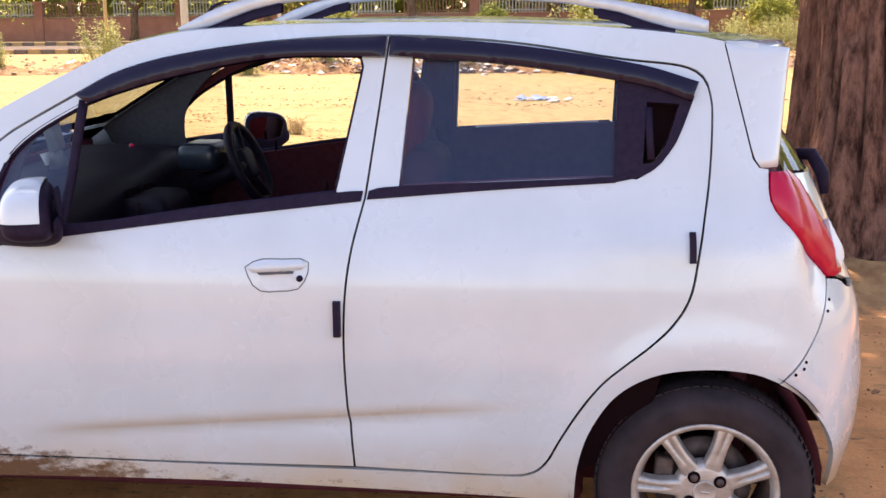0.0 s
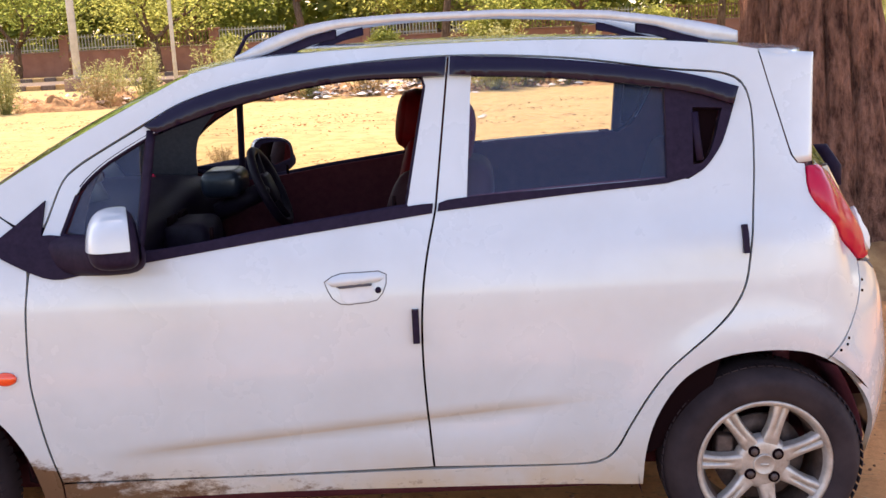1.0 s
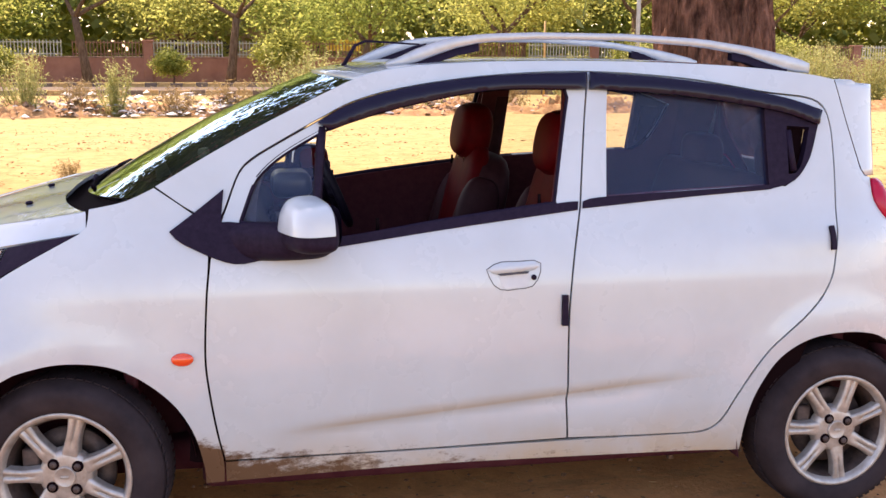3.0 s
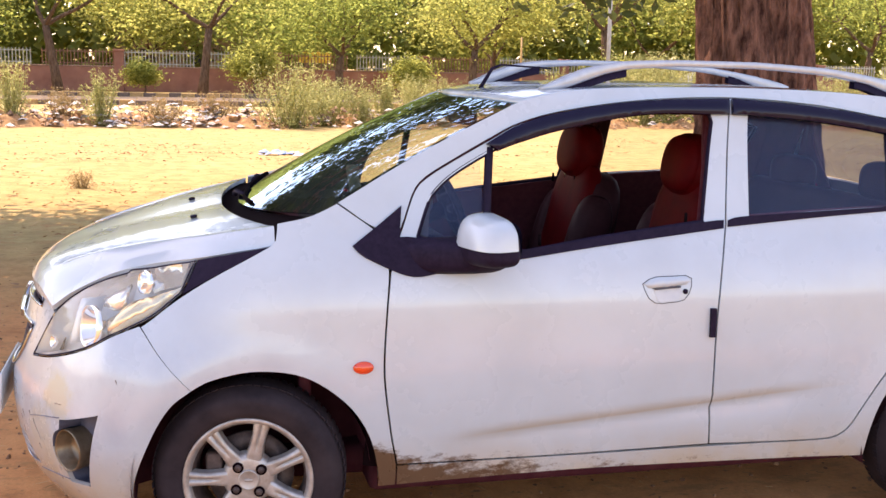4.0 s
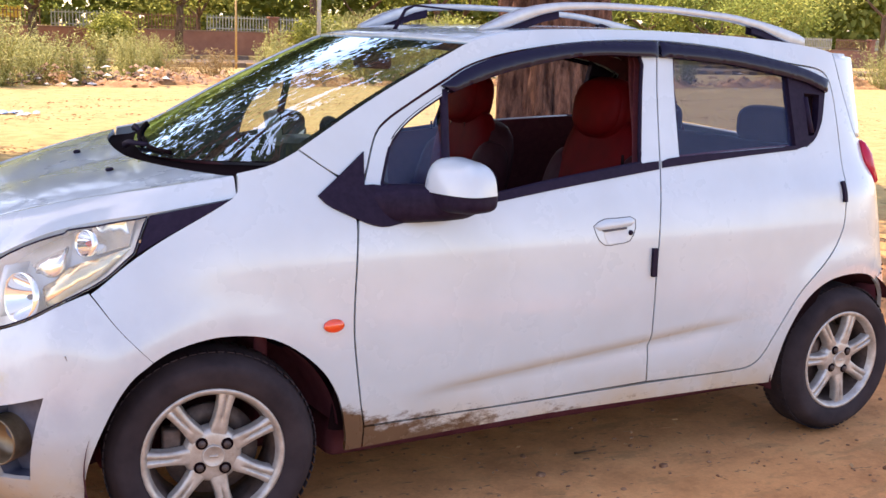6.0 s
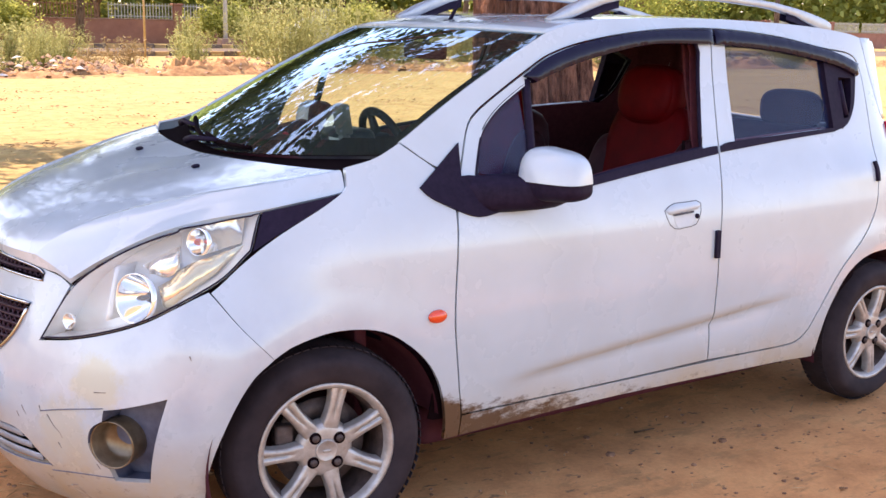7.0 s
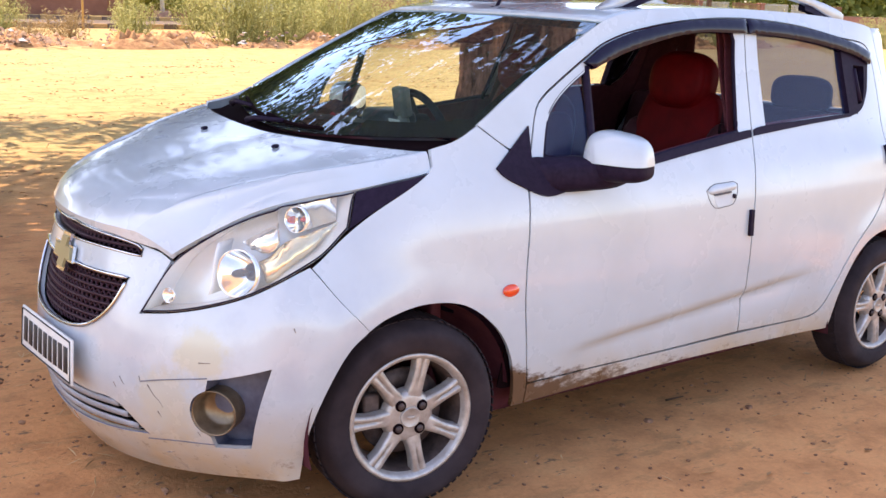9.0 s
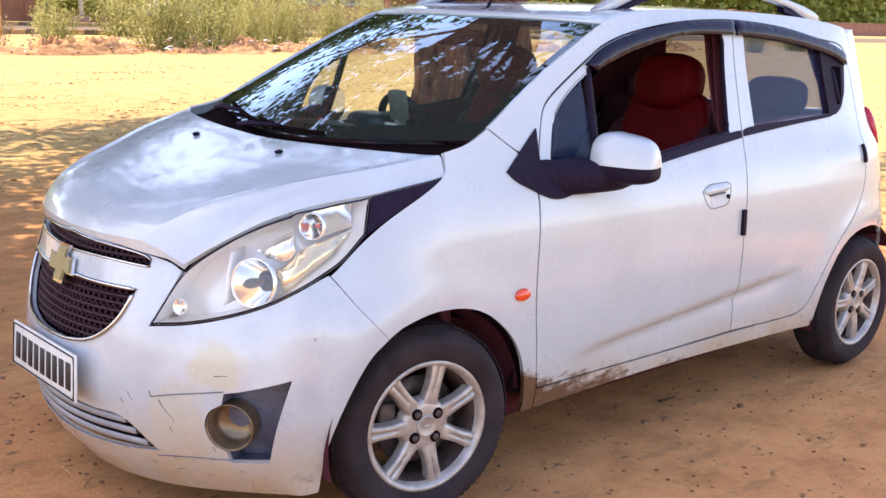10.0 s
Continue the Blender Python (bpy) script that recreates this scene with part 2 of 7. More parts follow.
def spline(points, n=10):
    """A smooth curve through the points (any dimension)."""
    p = [np.array(q, float) for q in points]
    if len(p) == 2:
        return np.array([p[0] + (p[1] - p[0]) * i / n for i in range(n + 1)])
    q = [2 * p[0] - p[1]] + p + [2 * p[-1] - p[-2]]
    out = []
    for a, b, c, d in zip(q, q[1:], q[2:], q[3:]):
        for i in range(n):
            t = i / n
            out.append(0.5 * (2 * b + (c - a) * t + (2 * a - 5 * b + 4 * c - d) * t * t + (3 * b - 3 * c + d - a) * t ** 3))
    out.append(p[-1])
    return np.array(out)


def even(line, step):
    """The same line with points at even steps."""
    line = np.asarray(line, float)
    s = np.r_[0, np.cumsum(np.linalg.norm(np.diff(line, axis=0), axis=1))]
    k = max(2, int(round(s[-1] / step)) + 1)
    t = np.linspace(0, s[-1], k)
    return np.stack([np.interp(t, s, line[:, i]) for i in range(line.shape[1])], 1)


def loop(*runs, step=0.025):
    """A closed outline from runs of points; each run is smooth, corners stand between runs."""
    out = []
    for r in runs:
        e = even(spline(r), step) if len(r) > 2 else even(np.array(r, float), step)
        out.extend(e[:-1] if np.linalg.norm(e[-1] - np.array(runs[0][0])) < 1e-6 or r is not runs[-1] else e)
    clean = [np.array(out[0])]
    for q in out[1:]:
        if np.linalg.norm(q - clean[-1]) > 1e-4:
            clean.append(np.array(q))
    if np.linalg.norm(clean[0] - clean[-1]) < 1e-4:
        clean.pop()
    return np.array(clean)


def inside(pts, poly):
    x, y = pts[:, 0][:, None], pts[:, 1][:, None]
    a, b = poly, np.roll(poly, -1, 0)
    cross = ((a[:, 1] > y) != (b[:, 1] > y)) & (x < (b[:, 0] - a[:, 0]) * (y - a[:, 1]) / (b[:, 1] - a[:, 1] + 1e-12) + a[:, 0])
    return cross.sum(1) % 2 == 1


def flat_fill(outline, holes=(), step=0.035):
    """Triangles that fill an outline: points, triangles, and the boundary loops."""
    from mathutils.geometry import delaunay_2d_cdt
    loops, pts, edges = [], [], []
    for lp in (outline, *holes):
        k = len(pts)
        pts.extend(lp.tolist())
        edges.extend((k + i, k + (i + 1) % len(lp)) for i in range(len(lp)))
        loops.append(list(range(k, k + len(lp))))
    lo, hi = outline.min(0), outline.max(0)
    gx, gy = np.meshgrid(np.arange(lo[0] + step / 2, hi[0], step), np.arange(lo[1] + step / 2, hi[1], step))
    gx[::2] += step * 0.4
    grid = np.stack([gx.ravel(), gy.ravel()], 1)
    ok = inside(grid, outline)
    for h in holes:
        ok &= ~inside(grid, h)
    border = np.array(pts)
    grid = grid[ok]
    if len(grid):
        d = np.min(np.linalg.norm(grid[:, None] - border[None], axis=2), axis=1)
        grid = grid[d > step * 0.45]
    allp = [Vector(p) for p in pts] + [Vector(p) for p in grid]
    vs, _, fs, ov, _, _ = delaunay_2d_cdt(allp, edges, [], 0, 1e-6)
    vs = np.array([tuple(v) for v in vs])
    first = {}
    for i, o in enumerate(ov):
        for j in o:
            first[j] = i
    loops = [[first[i] for i in lp] for lp in loops]
    fs = np.array([f for f in fs if len(f) == 3])
    mid = vs[fs].mean(1)
    ok = inside(mid, outline)
    for h in holes:
        ok &= ~inside(mid, h)
    return vs, fs[ok], loops


def grid_mesh(bm, pts):
    """Quads over a grid of points [rows][columns]."""
    rows = [[bm.verts.new(p) for p in r] for r in pts]
    for a, b in zip(rows, rows[1:]):
        for i in range(len(a) - 1):
            bm.faces.new((a[i], a[i + 1], b[i + 1], b[i]))
    return rows


def thicken(bm, depth):
    bmesh.ops.recalc_face_normals(bm, faces=bm.faces)
    bmesh.ops.solidify(bm, geom=bm.faces[:], thickness=depth)


def rounded_box(bm, size, at=(0, 0, 0), r=0.01, seg=2, turn=None):
    m = Matrix.Translation(at) @ (turn or Matrix.Identity(4)) @ Matrix.Diagonal((*size, 1))
    res = bmesh.ops.create_cube(bm, size=1.0, matrix=m)
    vs = res["verts"]
    es = list({e for v in vs for e in v.link_edges})
    if r > 0:
        bmesh.ops.bevel(bm, geom=es, offset=r, segments=seg, profile=0.5, affect="EDGES")
    return bm


def tube(bm, line, radii, sides=8, cap=True):
    """A round tube along a line of points."""
    line = [Vector(p) for p in line]
    if not hasattr(radii, "__len__"):
        radii = [radii] * len(line)
    rings, ref = [], Vector((0.31, 0.17, 0.93))
    for i, (p, r) in enumerate(zip(line, radii)):
        d = (line[min(i + 1, len(line) - 1)] - line[max(i - 1, 0)]).normalized()
        a = d.cross(ref).normalized() if abs(d.dot(ref)) < 0.98 else d.cross(Vector((1, 0, 0))).normalized()
        b = d.cross(a)
        rings.append([bm.verts.new(p + (a * math.cos(k * math.tau / sides) + b * math.sin(k * math.tau / sides)) * r) for k in range(sides)])
    for a, b in zip(rings, rings[1:]):
        for k in range(sides):
            bm.faces.new((a[k], a[(k + 1) % sides], b[(k + 1) % sides], b[k]))
    if cap:
        bm.faces.new(rings[0][::-1])
        bm.faces.new(rings[-1])


def lathe(bm, profile, sides=48, m=Matrix.Identity(4), closed=True):
    """Turns a profile of (radius, height along z) round the z axis."""
    rings = []
    for r, h in profile:
        rings.append([bm.verts.new(m @ Vector((r * math.cos(k * math.tau / sides), r * math.sin(k * math.tau / sides), h))) for k in range(sides)])
    pairs = list(zip(rings, rings[1:]))
    if closed:
        pairs.append((rings[-1], rings[0]))
    for a, b in pairs:
        for k in range(sides):
            bm.faces.new((a[k], a[(k + 1) % sides], b[(k + 1) % sides], b[k]))
    return rings


# ---- the car's skin ----
# Plan of the half car (distance along, half width) at its widest, nose to tail.
PLAN = [(-1.915, -0.15), (-1.925, 0), (-1.915, 0.15), (-1.885, 0.28), (-1.83, 0.42), (-1.73, 0.60), (-1.62, 0.735), (-1.5, 0.78), (-1.36, 0.797),
        (-1.0, 0.80), (-0.6, 0.803), (0.3, 0.803), (0.9, 0.803), (1.19, 0.79), (1.39, 0.742), (1.50, 0.672), (1.58, 0.575), (1.635, 0.44), (1.665, 0.25),
        (1.675, 0), (1.665, -0.25)]
CUR = spline(PLAN, 24)[24:-24]
ARC = np.r_[0, np.cumsum(np.linalg.norm(np.diff(CUR, axis=0), axis=1))]
ARC = ARC - np.interp(-1.3, CUR[:, 0], ARC) - 1.3
NOSE, TAIL = ARC[0], ARC[-1]
TAN = np.gradient(CUR, ARC, axis=0)
TAN /= np.linalg.norm(TAN, axis=1)[:, None]
# How far the skin lies inside the plan at each height: doors, front wing, nose, tail.
DOOR_Z, DOOR_D = [0, .15, .2, .3, .45, .6, .8, .9, .95, 1.018, 1.265, 1.412, 1.5], [.09, .07, .058, .04, .015, 0, 0, .02, .04, .068, .14, .172, .24]
WING_Z, WING_D = [0, .2, .3, .45, .6, .68, .75, .83, .90, .95, 1.1], [.09, .05, .03, .01, 0, .02, .05, .09, .16, .22, .4]
NOSE_Z, NOSE_D = [0, .12, .2, .3, .42, .5, .6, .7, .78, .84, .88, 1.0], [.2, .12, .05, .015, 0, 0, .02, .05, .07, .10, .15, .4]
TAIL_Z, TAIL_D = [0, .2, .35, .5, .7, .8, .95, 1.08, 1.2, 1.38, 1.5], [.12, .05, .01, 0, .02, .06, .12, .18, .27, .38, .5]
FINE = np.linspace(0, 1.5, 301)


def soft_profile(zs, ds):
    v = np.interp(FINE, zs, ds)
    k = np.exp(-0.5 * (np.arange(-14, 15) / 6.0) ** 2)
    return np.convolve(np.pad(v, 14, mode="reflect", reflect_type="odd"), k / k.sum(), "valid")


DOOR_P, WING_P, NOSE_P, TAIL_P = (soft_profile(*p) for p in ((DOOR_Z, DOOR_D), (WING_Z, WING_D), (NOSE_Z, NOSE_D), (TAIL_Z, TAIL_D)))


def ease(a, b, x):
    t = np.clip((x - a) / (b - a), 0, 1)
    return t * t * (3 - 2 * t)


def along(x):
    """The skin's own length coordinate for a distance along the car."""
    return np.interp(x, CUR[:, 0], ARC)


def skin(u, z, out=0.0):
    """Points of the skin (half width positive) for length coordinates u and heights z, and their outward normals in plan."""
    u, z = np.asarray(u, float), np.asarray(z, float)
    x, w = np.interp(u, ARC, CUR[:, 0]), np.interp(u, ARC, CUR[:, 1])
    nx, nw = -np.interp(u, ARC, TAN[:, 1]), np.interp(u, ARC, TAN[:, 0])
    b = ease(1.15, 1.55, -u)
    d = np.interp(z, FINE, DOOR_P) * (1 - b) + np.interp(z, FINE, WING_P) * b
    kn, kt = ease(0.35, 0.9, -nx), ease(0.2, 0.85, nx)
    d = d * (1 - kn) + np.interp(z, FINE, NOSE_P) * kn
    d = d * (1 - kt) + np.interp(z, FINE, TAIL_P) * kt
    # wheel arch lips swell out
    for cx, amp in ((-1.1875, 0.012), (1.1875, 0.016)):
        r = np.hypot(u - cx, z - 0.285)
        d = d - amp * np.exp(-((r - 0.36) / 0.07) ** 2) * ease(0.1, 0.35, z)
    # pressed crease along the foot of the doors, rising to the rear
    line = 0.376 + 0.0865 * (u + 0.546)
    fade = ease(-0.66, -0.40, u) * (1 - ease(0.45, 0.72, u))
    k = z - line
    d = d + 0.024 * fade * np.exp(np.minimum(k, 0) / 0.065) / (1 + np.exp(np.clip(k / 0.005, -30, 30)))
    # shoulder fold that runs back over the rear wheel
    sh = 0.90 + 0.02 * (u - 0.5)
    d = d - 0.008 * ease(0.6, 1.1, u) * (1 - ease(1.4, 1.6, u)) * np.exp(-((z - sh) / 0.05) ** 2)
    d = d - out
    return np.stack([x - nx * d, w - nw * d, z], -1)


def skin_normal(u, z):
    e = 0.004
    a = skin(u + e, z) - skin(u - e, z)
    b = skin(u, z + e) - skin(u, z - e)
    n = np.cross(b, a)
    n /= np.linalg.norm(n, axis=-1)[..., None] + 1e-12
    flip = np.sign((n * (skin(u, z, 0.01) - skin(u, z))).sum(-1))
    return n * flip[..., None]


def panel_bm(outline, side, holes=(), out=0.0, depth=0.014, step=0.035, bm=None, both=False, dome=0.0):
    """A pressed panel that lies on the skin inside the outline (length coordinate, height), with folded edges."""
    bm = bm or bmesh.new()
    vs, fs, loops = flat_fill(outline, holes, step)
    if dome:
        d = np.min(np.linalg.norm(vs[:, None] - outline[None], axis=2), axis=1)
        out = out + dome * np.sqrt(np.clip(d / max(d.max(), 1e-6), 0, 1))
    p, n = skin(vs[:, 0], vs[:, 1], out), skin_normal(vs[:, 0], vs[:, 1])
    for s in ((1, -1) if both else (side,)):
        flip = np.array([1, s, 1])
        top = [bm.verts.new(q) for q in p * flip]
        # which way round the triangles face
        t = fs[len(fs) // 2]
        want = n[t[0]] * flip
        tri = np.cross(p[t[1]] * flip - p[t[0]] * flip, p[t[2]] * flip - p[t[0]] * flip)
        turn = np.dot(tri, want) < 0
        for f in fs:
            a, b, c = (top[i] for i in f)
            try:
                bm.faces.new((a, c, b) if turn else (a, b, c))
            except ValueError:
                pass
        for lp in loops:
            low = {i: bm.verts.new((p[i] - n[i] * depth) * flip) for i in lp}
            for i, j in zip(lp, lp[1:] + lp[:1]):
                try:
                    bm.faces.new((top[i], top[j], low[j], low[i]))
                except ValueError:
                    continue
                e = bm.edges.get((top[i], top[j]))
                if e:
                    e.smooth = False
    return bm


def X(points):
    """Outline points given by distance along the car, turned into length coordinates."""
    return [(float(along(x)), z) for x, z in points]


def offset_loop(poly, d):
    """The outline moved outwards (inwards: minus)."""
    a, b = np.roll(poly, 1, 0), np.roll(poly, -1, 0)
    t = b - a
    t /= np.linalg.norm(t, axis=1)[:, None] + 1e-9
    n = np.stack([t[:, 1], -t[:, 0]], 1)
    area = 0.5 * np.sum(poly[:, 0] * np.roll(poly[:, 1], -1) - np.roll(poly[:, 0], -1) * poly[:, 1])
    return poly + n * d * (1 if area > 0 else -1)


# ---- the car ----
# Dark grey for the handle's outline joint and for the painted shade under its grip.
HANDLE_SHADE = grainy("handle_joint_and_shade", (0.035, 0.033, 0.045), (0.065, 0.062, 0.08), 30.0, 0.6, 0.0)
CUP_GREY = grainy("pale_grey_cup", (0.50, 0.53, 0.56), (0.57, 0.60, 0.62), 20.0, 0.4, 0.0)
car = group_empty("hatchback_car", "white five-door hatchback car with muddy sills parked on sandy ground", "car")
WHEEL_X, WHEEL_Z = 1.184, 0.285
SIDES = ((-1, "left"), (1, "right"))

FRONT_DOOR = loop(X([(-.757, .303), (-.775, .39), (-.795, .525), (-.802, .624), (-.794, .782), (-.782, .893)]),
                  X([(-.782, .893), (-.752, .989), (-.735, 1.03), (-.697, 1.125), (-.66, 1.163), (-.59, 1.205), (-.452, 1.279), (-.355, 1.328), (-.2, 1.368), (.063, 1.403), (.361, 1.414)]),
                  X([(.361, 1.414), (.310, 1.016)]),
                  X([(.310, 1.016), (.278, .875), (.262, .74), (.259, .598), (.265, .43), (.272, .304)]),
                  X([(.272, .304), (-.3, .299), (-.757, .303)]))
FRONT_HOLE = loop(X([(-.70, .99), (-.489, .934), (-.103, .982), (.237, 1.024)]),
                  X([(.237, 1.024), (.300, 1.34)]),
                  X([(.300, 1.34), (.285, 1.37), (.20, 1.384), (.06, 1.38), (-.2, 1.337), (-.36, 1.287), (-.47, 1.237), (-.58, 1.174), (-.645, 1.117), (-.67, 1.07)]),
                  X([(-.67, 1.07), (-.70, .99)]))
REAR_DOOR = loop(X([(.367, 1.416), (.316, 1.016)]),
                 X([(.316, 1.016), (.284, .875), (.268, .74), (.265, .598), (.271, .43), (.278, .304)]),
                 X([(.278, .304), (.5, .299), (.68, .298), (.742, .309), (.779, .343), (.814, .410), (.862, .492), (.917, .564), (.974, .615), (1.042, .670), (1.096, .726), (1.131, .793), (1.152, .905), (1.181, 1.05),
                    (1.196, 1.2), (1.194, 1.262), (1.173, 1.308), (1.112, 1.335), (.956, 1.353), (.679, 1.395), (.367, 1.416)]))
REAR_HOLE = loop(X([(.425, 1.378), (.398, 1.042)]),
                 X([(.398, 1.042), (.65, 1.056), (.93, 1.067), (1.0, 1.062)]),
                 X([(1.0, 1.062), (1.058, 1.097), (1.101, 1.16), (1.147, 1.263)]),
                 X([(1.147, 1.263), (.985, 1.315), (.677, 1.362), (.425, 1.378)]))
WING = loop(X([(-.80, .995), (-.790, .90), (-.800, .782), (-.808, .624), (-.801, .525), (-.781, .39), (-.763, .303), (-.763, .235)]),
            X([(-.763, .235), (-.815, .235)]),
            X([(-.815, .235), (-.818, .291), (-.848, .405), (-.915, .508), (-1.035, .596), (-1.174, .620), (-1.298, .599), (-1.357, .570)]),
            X([(-1.357, .570), (-1.434, .655), (-1.502, .745)]),
            X([(-1.502, .745), (-1.375, .832), (-1.268, .896), (-1.127, .972)]),
            X([(-1.127, .972), (-1.110, .99), (-1.104, 1.036)]),
            X([(-1.104, 1.036), (-1.03, 1.050), (-.985, 1.066), (-.934, 1.091)]),
            X([(-.934, 1.091), (-.842, 1.026), (-.80, .995)]))
ROOF_LINE = [(-.93, 1.095), (-.78, 1.182), (-.62, 1.268), (-.42, 1.366), (-.34, 1.400), (-.2, 1.430), (0, 1.444), (.3, 1.45), (.6, 1.447), (.9, 1.434), (1.15, 1.41), (1.24, 1.395)]
SIDE_FRAME = loop(X(ROOF_LINE),
                  X([(1.24, 1.395), (1.280, 1.234), (1.307, 1.110)]),
                  X([(1.307, 1.110), (1.322, 1.089), (1.352, 1.083)]),
                  X([(1.352, 1.083), (1.349, 1.003)]) + [(1.415, .927), (1.568, .803)],
                  [(1.568, .803), (1.485, .685), (1.358, .562)],
                  X([(1.355, .562), (1.29, .59), (1.187, .604), (1.062, .592), (.96, .537), (.892, .437), (.861, .332), (.853, .228)]),
                  X([(.853, .228), (.5, .236), (-.1, .245), (-.5, .24), (-.757, .235)]),
                  X([(-.757, .235), (-.757, .297)]),
                  X([(-.757, .297), (-.3, .293), (.3, .294), (.68, .292), (.745, .303), (.784, .339), (.819, .407), (.867, .488), (.921, .560), (.978, .611), (1.046, .666), (1.101, .722), (1.137, .791), (1.158, .905), (1.187, 1.05), (1.202, 1.2), (1.200, 1.263), (1.178, 1.314), (1.114, 1.341), (.956, 1.359), (.679, 1.401), (.364, 1.421), (.063, 1.409), (-.2, 1.374), (-.355, 1.334), (-.455, 1.286),
                     (-.592, 1.212), (-.664, 1.169), (-.702, 1.128), (-.742, 1.03), (-.76, 1.0)]),
                  X([(-.76, 1.0), (-.838, 1.030), (-.93, 1.095)]))
REAR_BUMPER = loop([(1.363, .558), (1.490, .682), (1.573, .797)],
                   [(1.573, .797), (1.66, .782), (1.76, .75), (TAIL, .735)],
                   [(TAIL, .735), (TAIL, .235)],
                   [(TAIL, .235), (1.9, .225), (1.66, .228), (1.60, .235)],
                   [(1.60, .235), (float(along(1.51)), .38), (float(along(1.44)), .49), (float(along(1.395)), .535), (1.363, .558)])
TAIL_LAMP = loop(X([(1.356, 1.078), (1.353, 1.003)]) + [(1.419, .929), (1.573, .806)],
                 [(1.573, .806), (1.645, .80), (1.69, .86), (1.63, .97), (1.54, 1.06), (1.47, 1.075), (float(along(1.356)), 1.078)])
HEAD_LAMP = loop([(-2.026, .605), (-1.998, .656), (-1.943, .742), (-1.854, .809), (-1.739, .867), (-1.62, .892), (-1.502, .904), (-1.336, .930)],
                 [(-1.336, .930), (-1.382, .838)],
                 [(-1.382, .838), (-1.45, .787), (-1.524, .747), (-1.605, .715), (-1.695, .677), (-1.794, .645), (-1.915, .618), (-2.026, .605)])
LAMP_CORNER = loop([(-1.332, .930), (-1.231, .952), (-1.131, .971)], [(-1.131, .971), (-1.268, .899), (-1.378, .838)], [(-1.378, .838), (-1.332, .930)])
SAIL = loop(X([(-.894, .972), (-.815, 1.03), (-.742, 1.086)]), X([(-.742, 1.086), (-.752, .995)]), X([(-.752, .995), (-.69, .990), (-.489, .936)]),
            X([(-.489, .936), (-.489, .911)]), X([(-.489, .911), (-.56, .902), (-.64, .889), (-.726, .882), (-.839, .929), (-.88, .955), (-.894, .972)]))
BELT_FRONT = loop(X([(-.49, .936), (-.103, .984), (.237, 1.026), (.307, 1.031)]), X([(.307, 1.031), (.303, 1.006)]), X([(.303, 1.006), (-.103, .960), (-.49, .910)]), X([(-.49, .910), (-.49, .936)]))
BELT_REAR = loop(X([(.322, 1.031), (.41, 1.044), (.93, 1.068), (.96, 1.068)]), X([(.96, 1.068), (.947, 1.055)]), X([(.947, 1.055), (.66, 1.037), (.318, 1.010)]), X([(.318, 1.010), (.322, 1.031)]))
VISOR_FRONT = loop(X([(-.468, 1.271), (-.36, 1.328), (-.2, 1.371), (.063, 1.406), (.359, 1.417)]), X([(.359, 1.417), (.352, 1.366)]),
                   X([(.352, 1.366), (.062, 1.364), (-.202, 1.318), (-.36, 1.275), (-.432, 1.250)]), X([(-.432, 1.250), (-.468, 1.271)]))
VISOR_REAR = loop(X([(.369, 1.418), (.679, 1.393), (.987, 1.346), (1.162, 1.299)]), X([(1.162, 1.299), (1.141, 1.254)]),
                  X([(1.141, 1.254), (.985, 1.299), (.677, 1.345), (.366, 1.368)]), X([(.366, 1.368), (.369, 1.418)]))
QUARTER_GLASS = loop(X([(-.685, 1.0), (-.50, .955), (-.487, 1.22)]), X([(-.487, 1.22), (-.58, 1.165), (-.64, 1.108), (-.685, 1.0)]))
REAR_GLASS = loop(X([(.405, 1.37), (.385, 1.03)]), X([(.385, 1.03), (.65, 1.045), (1.0, 1.060)]), X([(1.0, 1.060), (.995, 1.325)]), X([(.995, 1.325), (.677, 1.37), (.405, 1.385)]))
def quarter_outline(x):
    """The black corner behind the rear glass, whose front edge stands at x."""
    return loop(X([(x, 1.32), (x - .01, 1.055)]), X([(x - .01, 1.055), (1.01, 1.070), (1.05, 1.092), (1.085, 1.13), (1.108, 1.165), (1.152, 1.263)]), X([(1.152, 1.263), (1.06, 1.290), (x, 1.32)]))


QUARTER_POCKET = loop(X([(1.025, 1.25), (1.015, 1.10)]), X([(1.015, 1.10), (1.045, 1.105), (1.075, 1.15), (1.11, 1.245)]), X([(1.11, 1.245), (1.025, 1.25)]))
HANDLE_RIM = loop(X([(.008, .842), (.045, .862), (.11, .864), (.168, .864), (.176, .842), (.168, .812), (.145, .786), (.10, .781), (.055, .779), (.025, .80), (.008, .842)]))
HANDLE_GRIP = loop(X([(.012, .842), (.045, .859), (.11, .861), (.164, .861), (.171, .845), (.165, .838), (.11, .833), (.05, .828), (.02, .830), (.012, .842)]))
HANDLE_SLIT = loop(X([(.04, .829), (.10, .833), (.136, .834), (.136, .828), (.10, .826), (.05, .823), (.04, .829)]), step=0.012)
HANDLE_CUP = loop(X([(.045, .826), (.10, .829), (.135, .828), (.14, .81), (.125, .79), (.09, .786), (.06, .788), (.045, .826)]), step=0.012)
HOLE_LINER = loop(X([(-.86, .31), (-.70, .29), (.80, .29), (1.10, .70), (1.17, 1.05), (.30, 1.005), (-.50, .91), (-.80, .90), (-.86, .31)]))


def strip_on_skin(bm, u0, u1, z0, z1, side, out, depth=0.02):
    return panel_bm(loop([(u0, z0), (u1, z0)], [(u1, z0), (u1, z1)], [(u1, z1), (u0, z1)], [(u0, z1), (u0, z0)]), side, out=out, depth=depth, bm=bm)


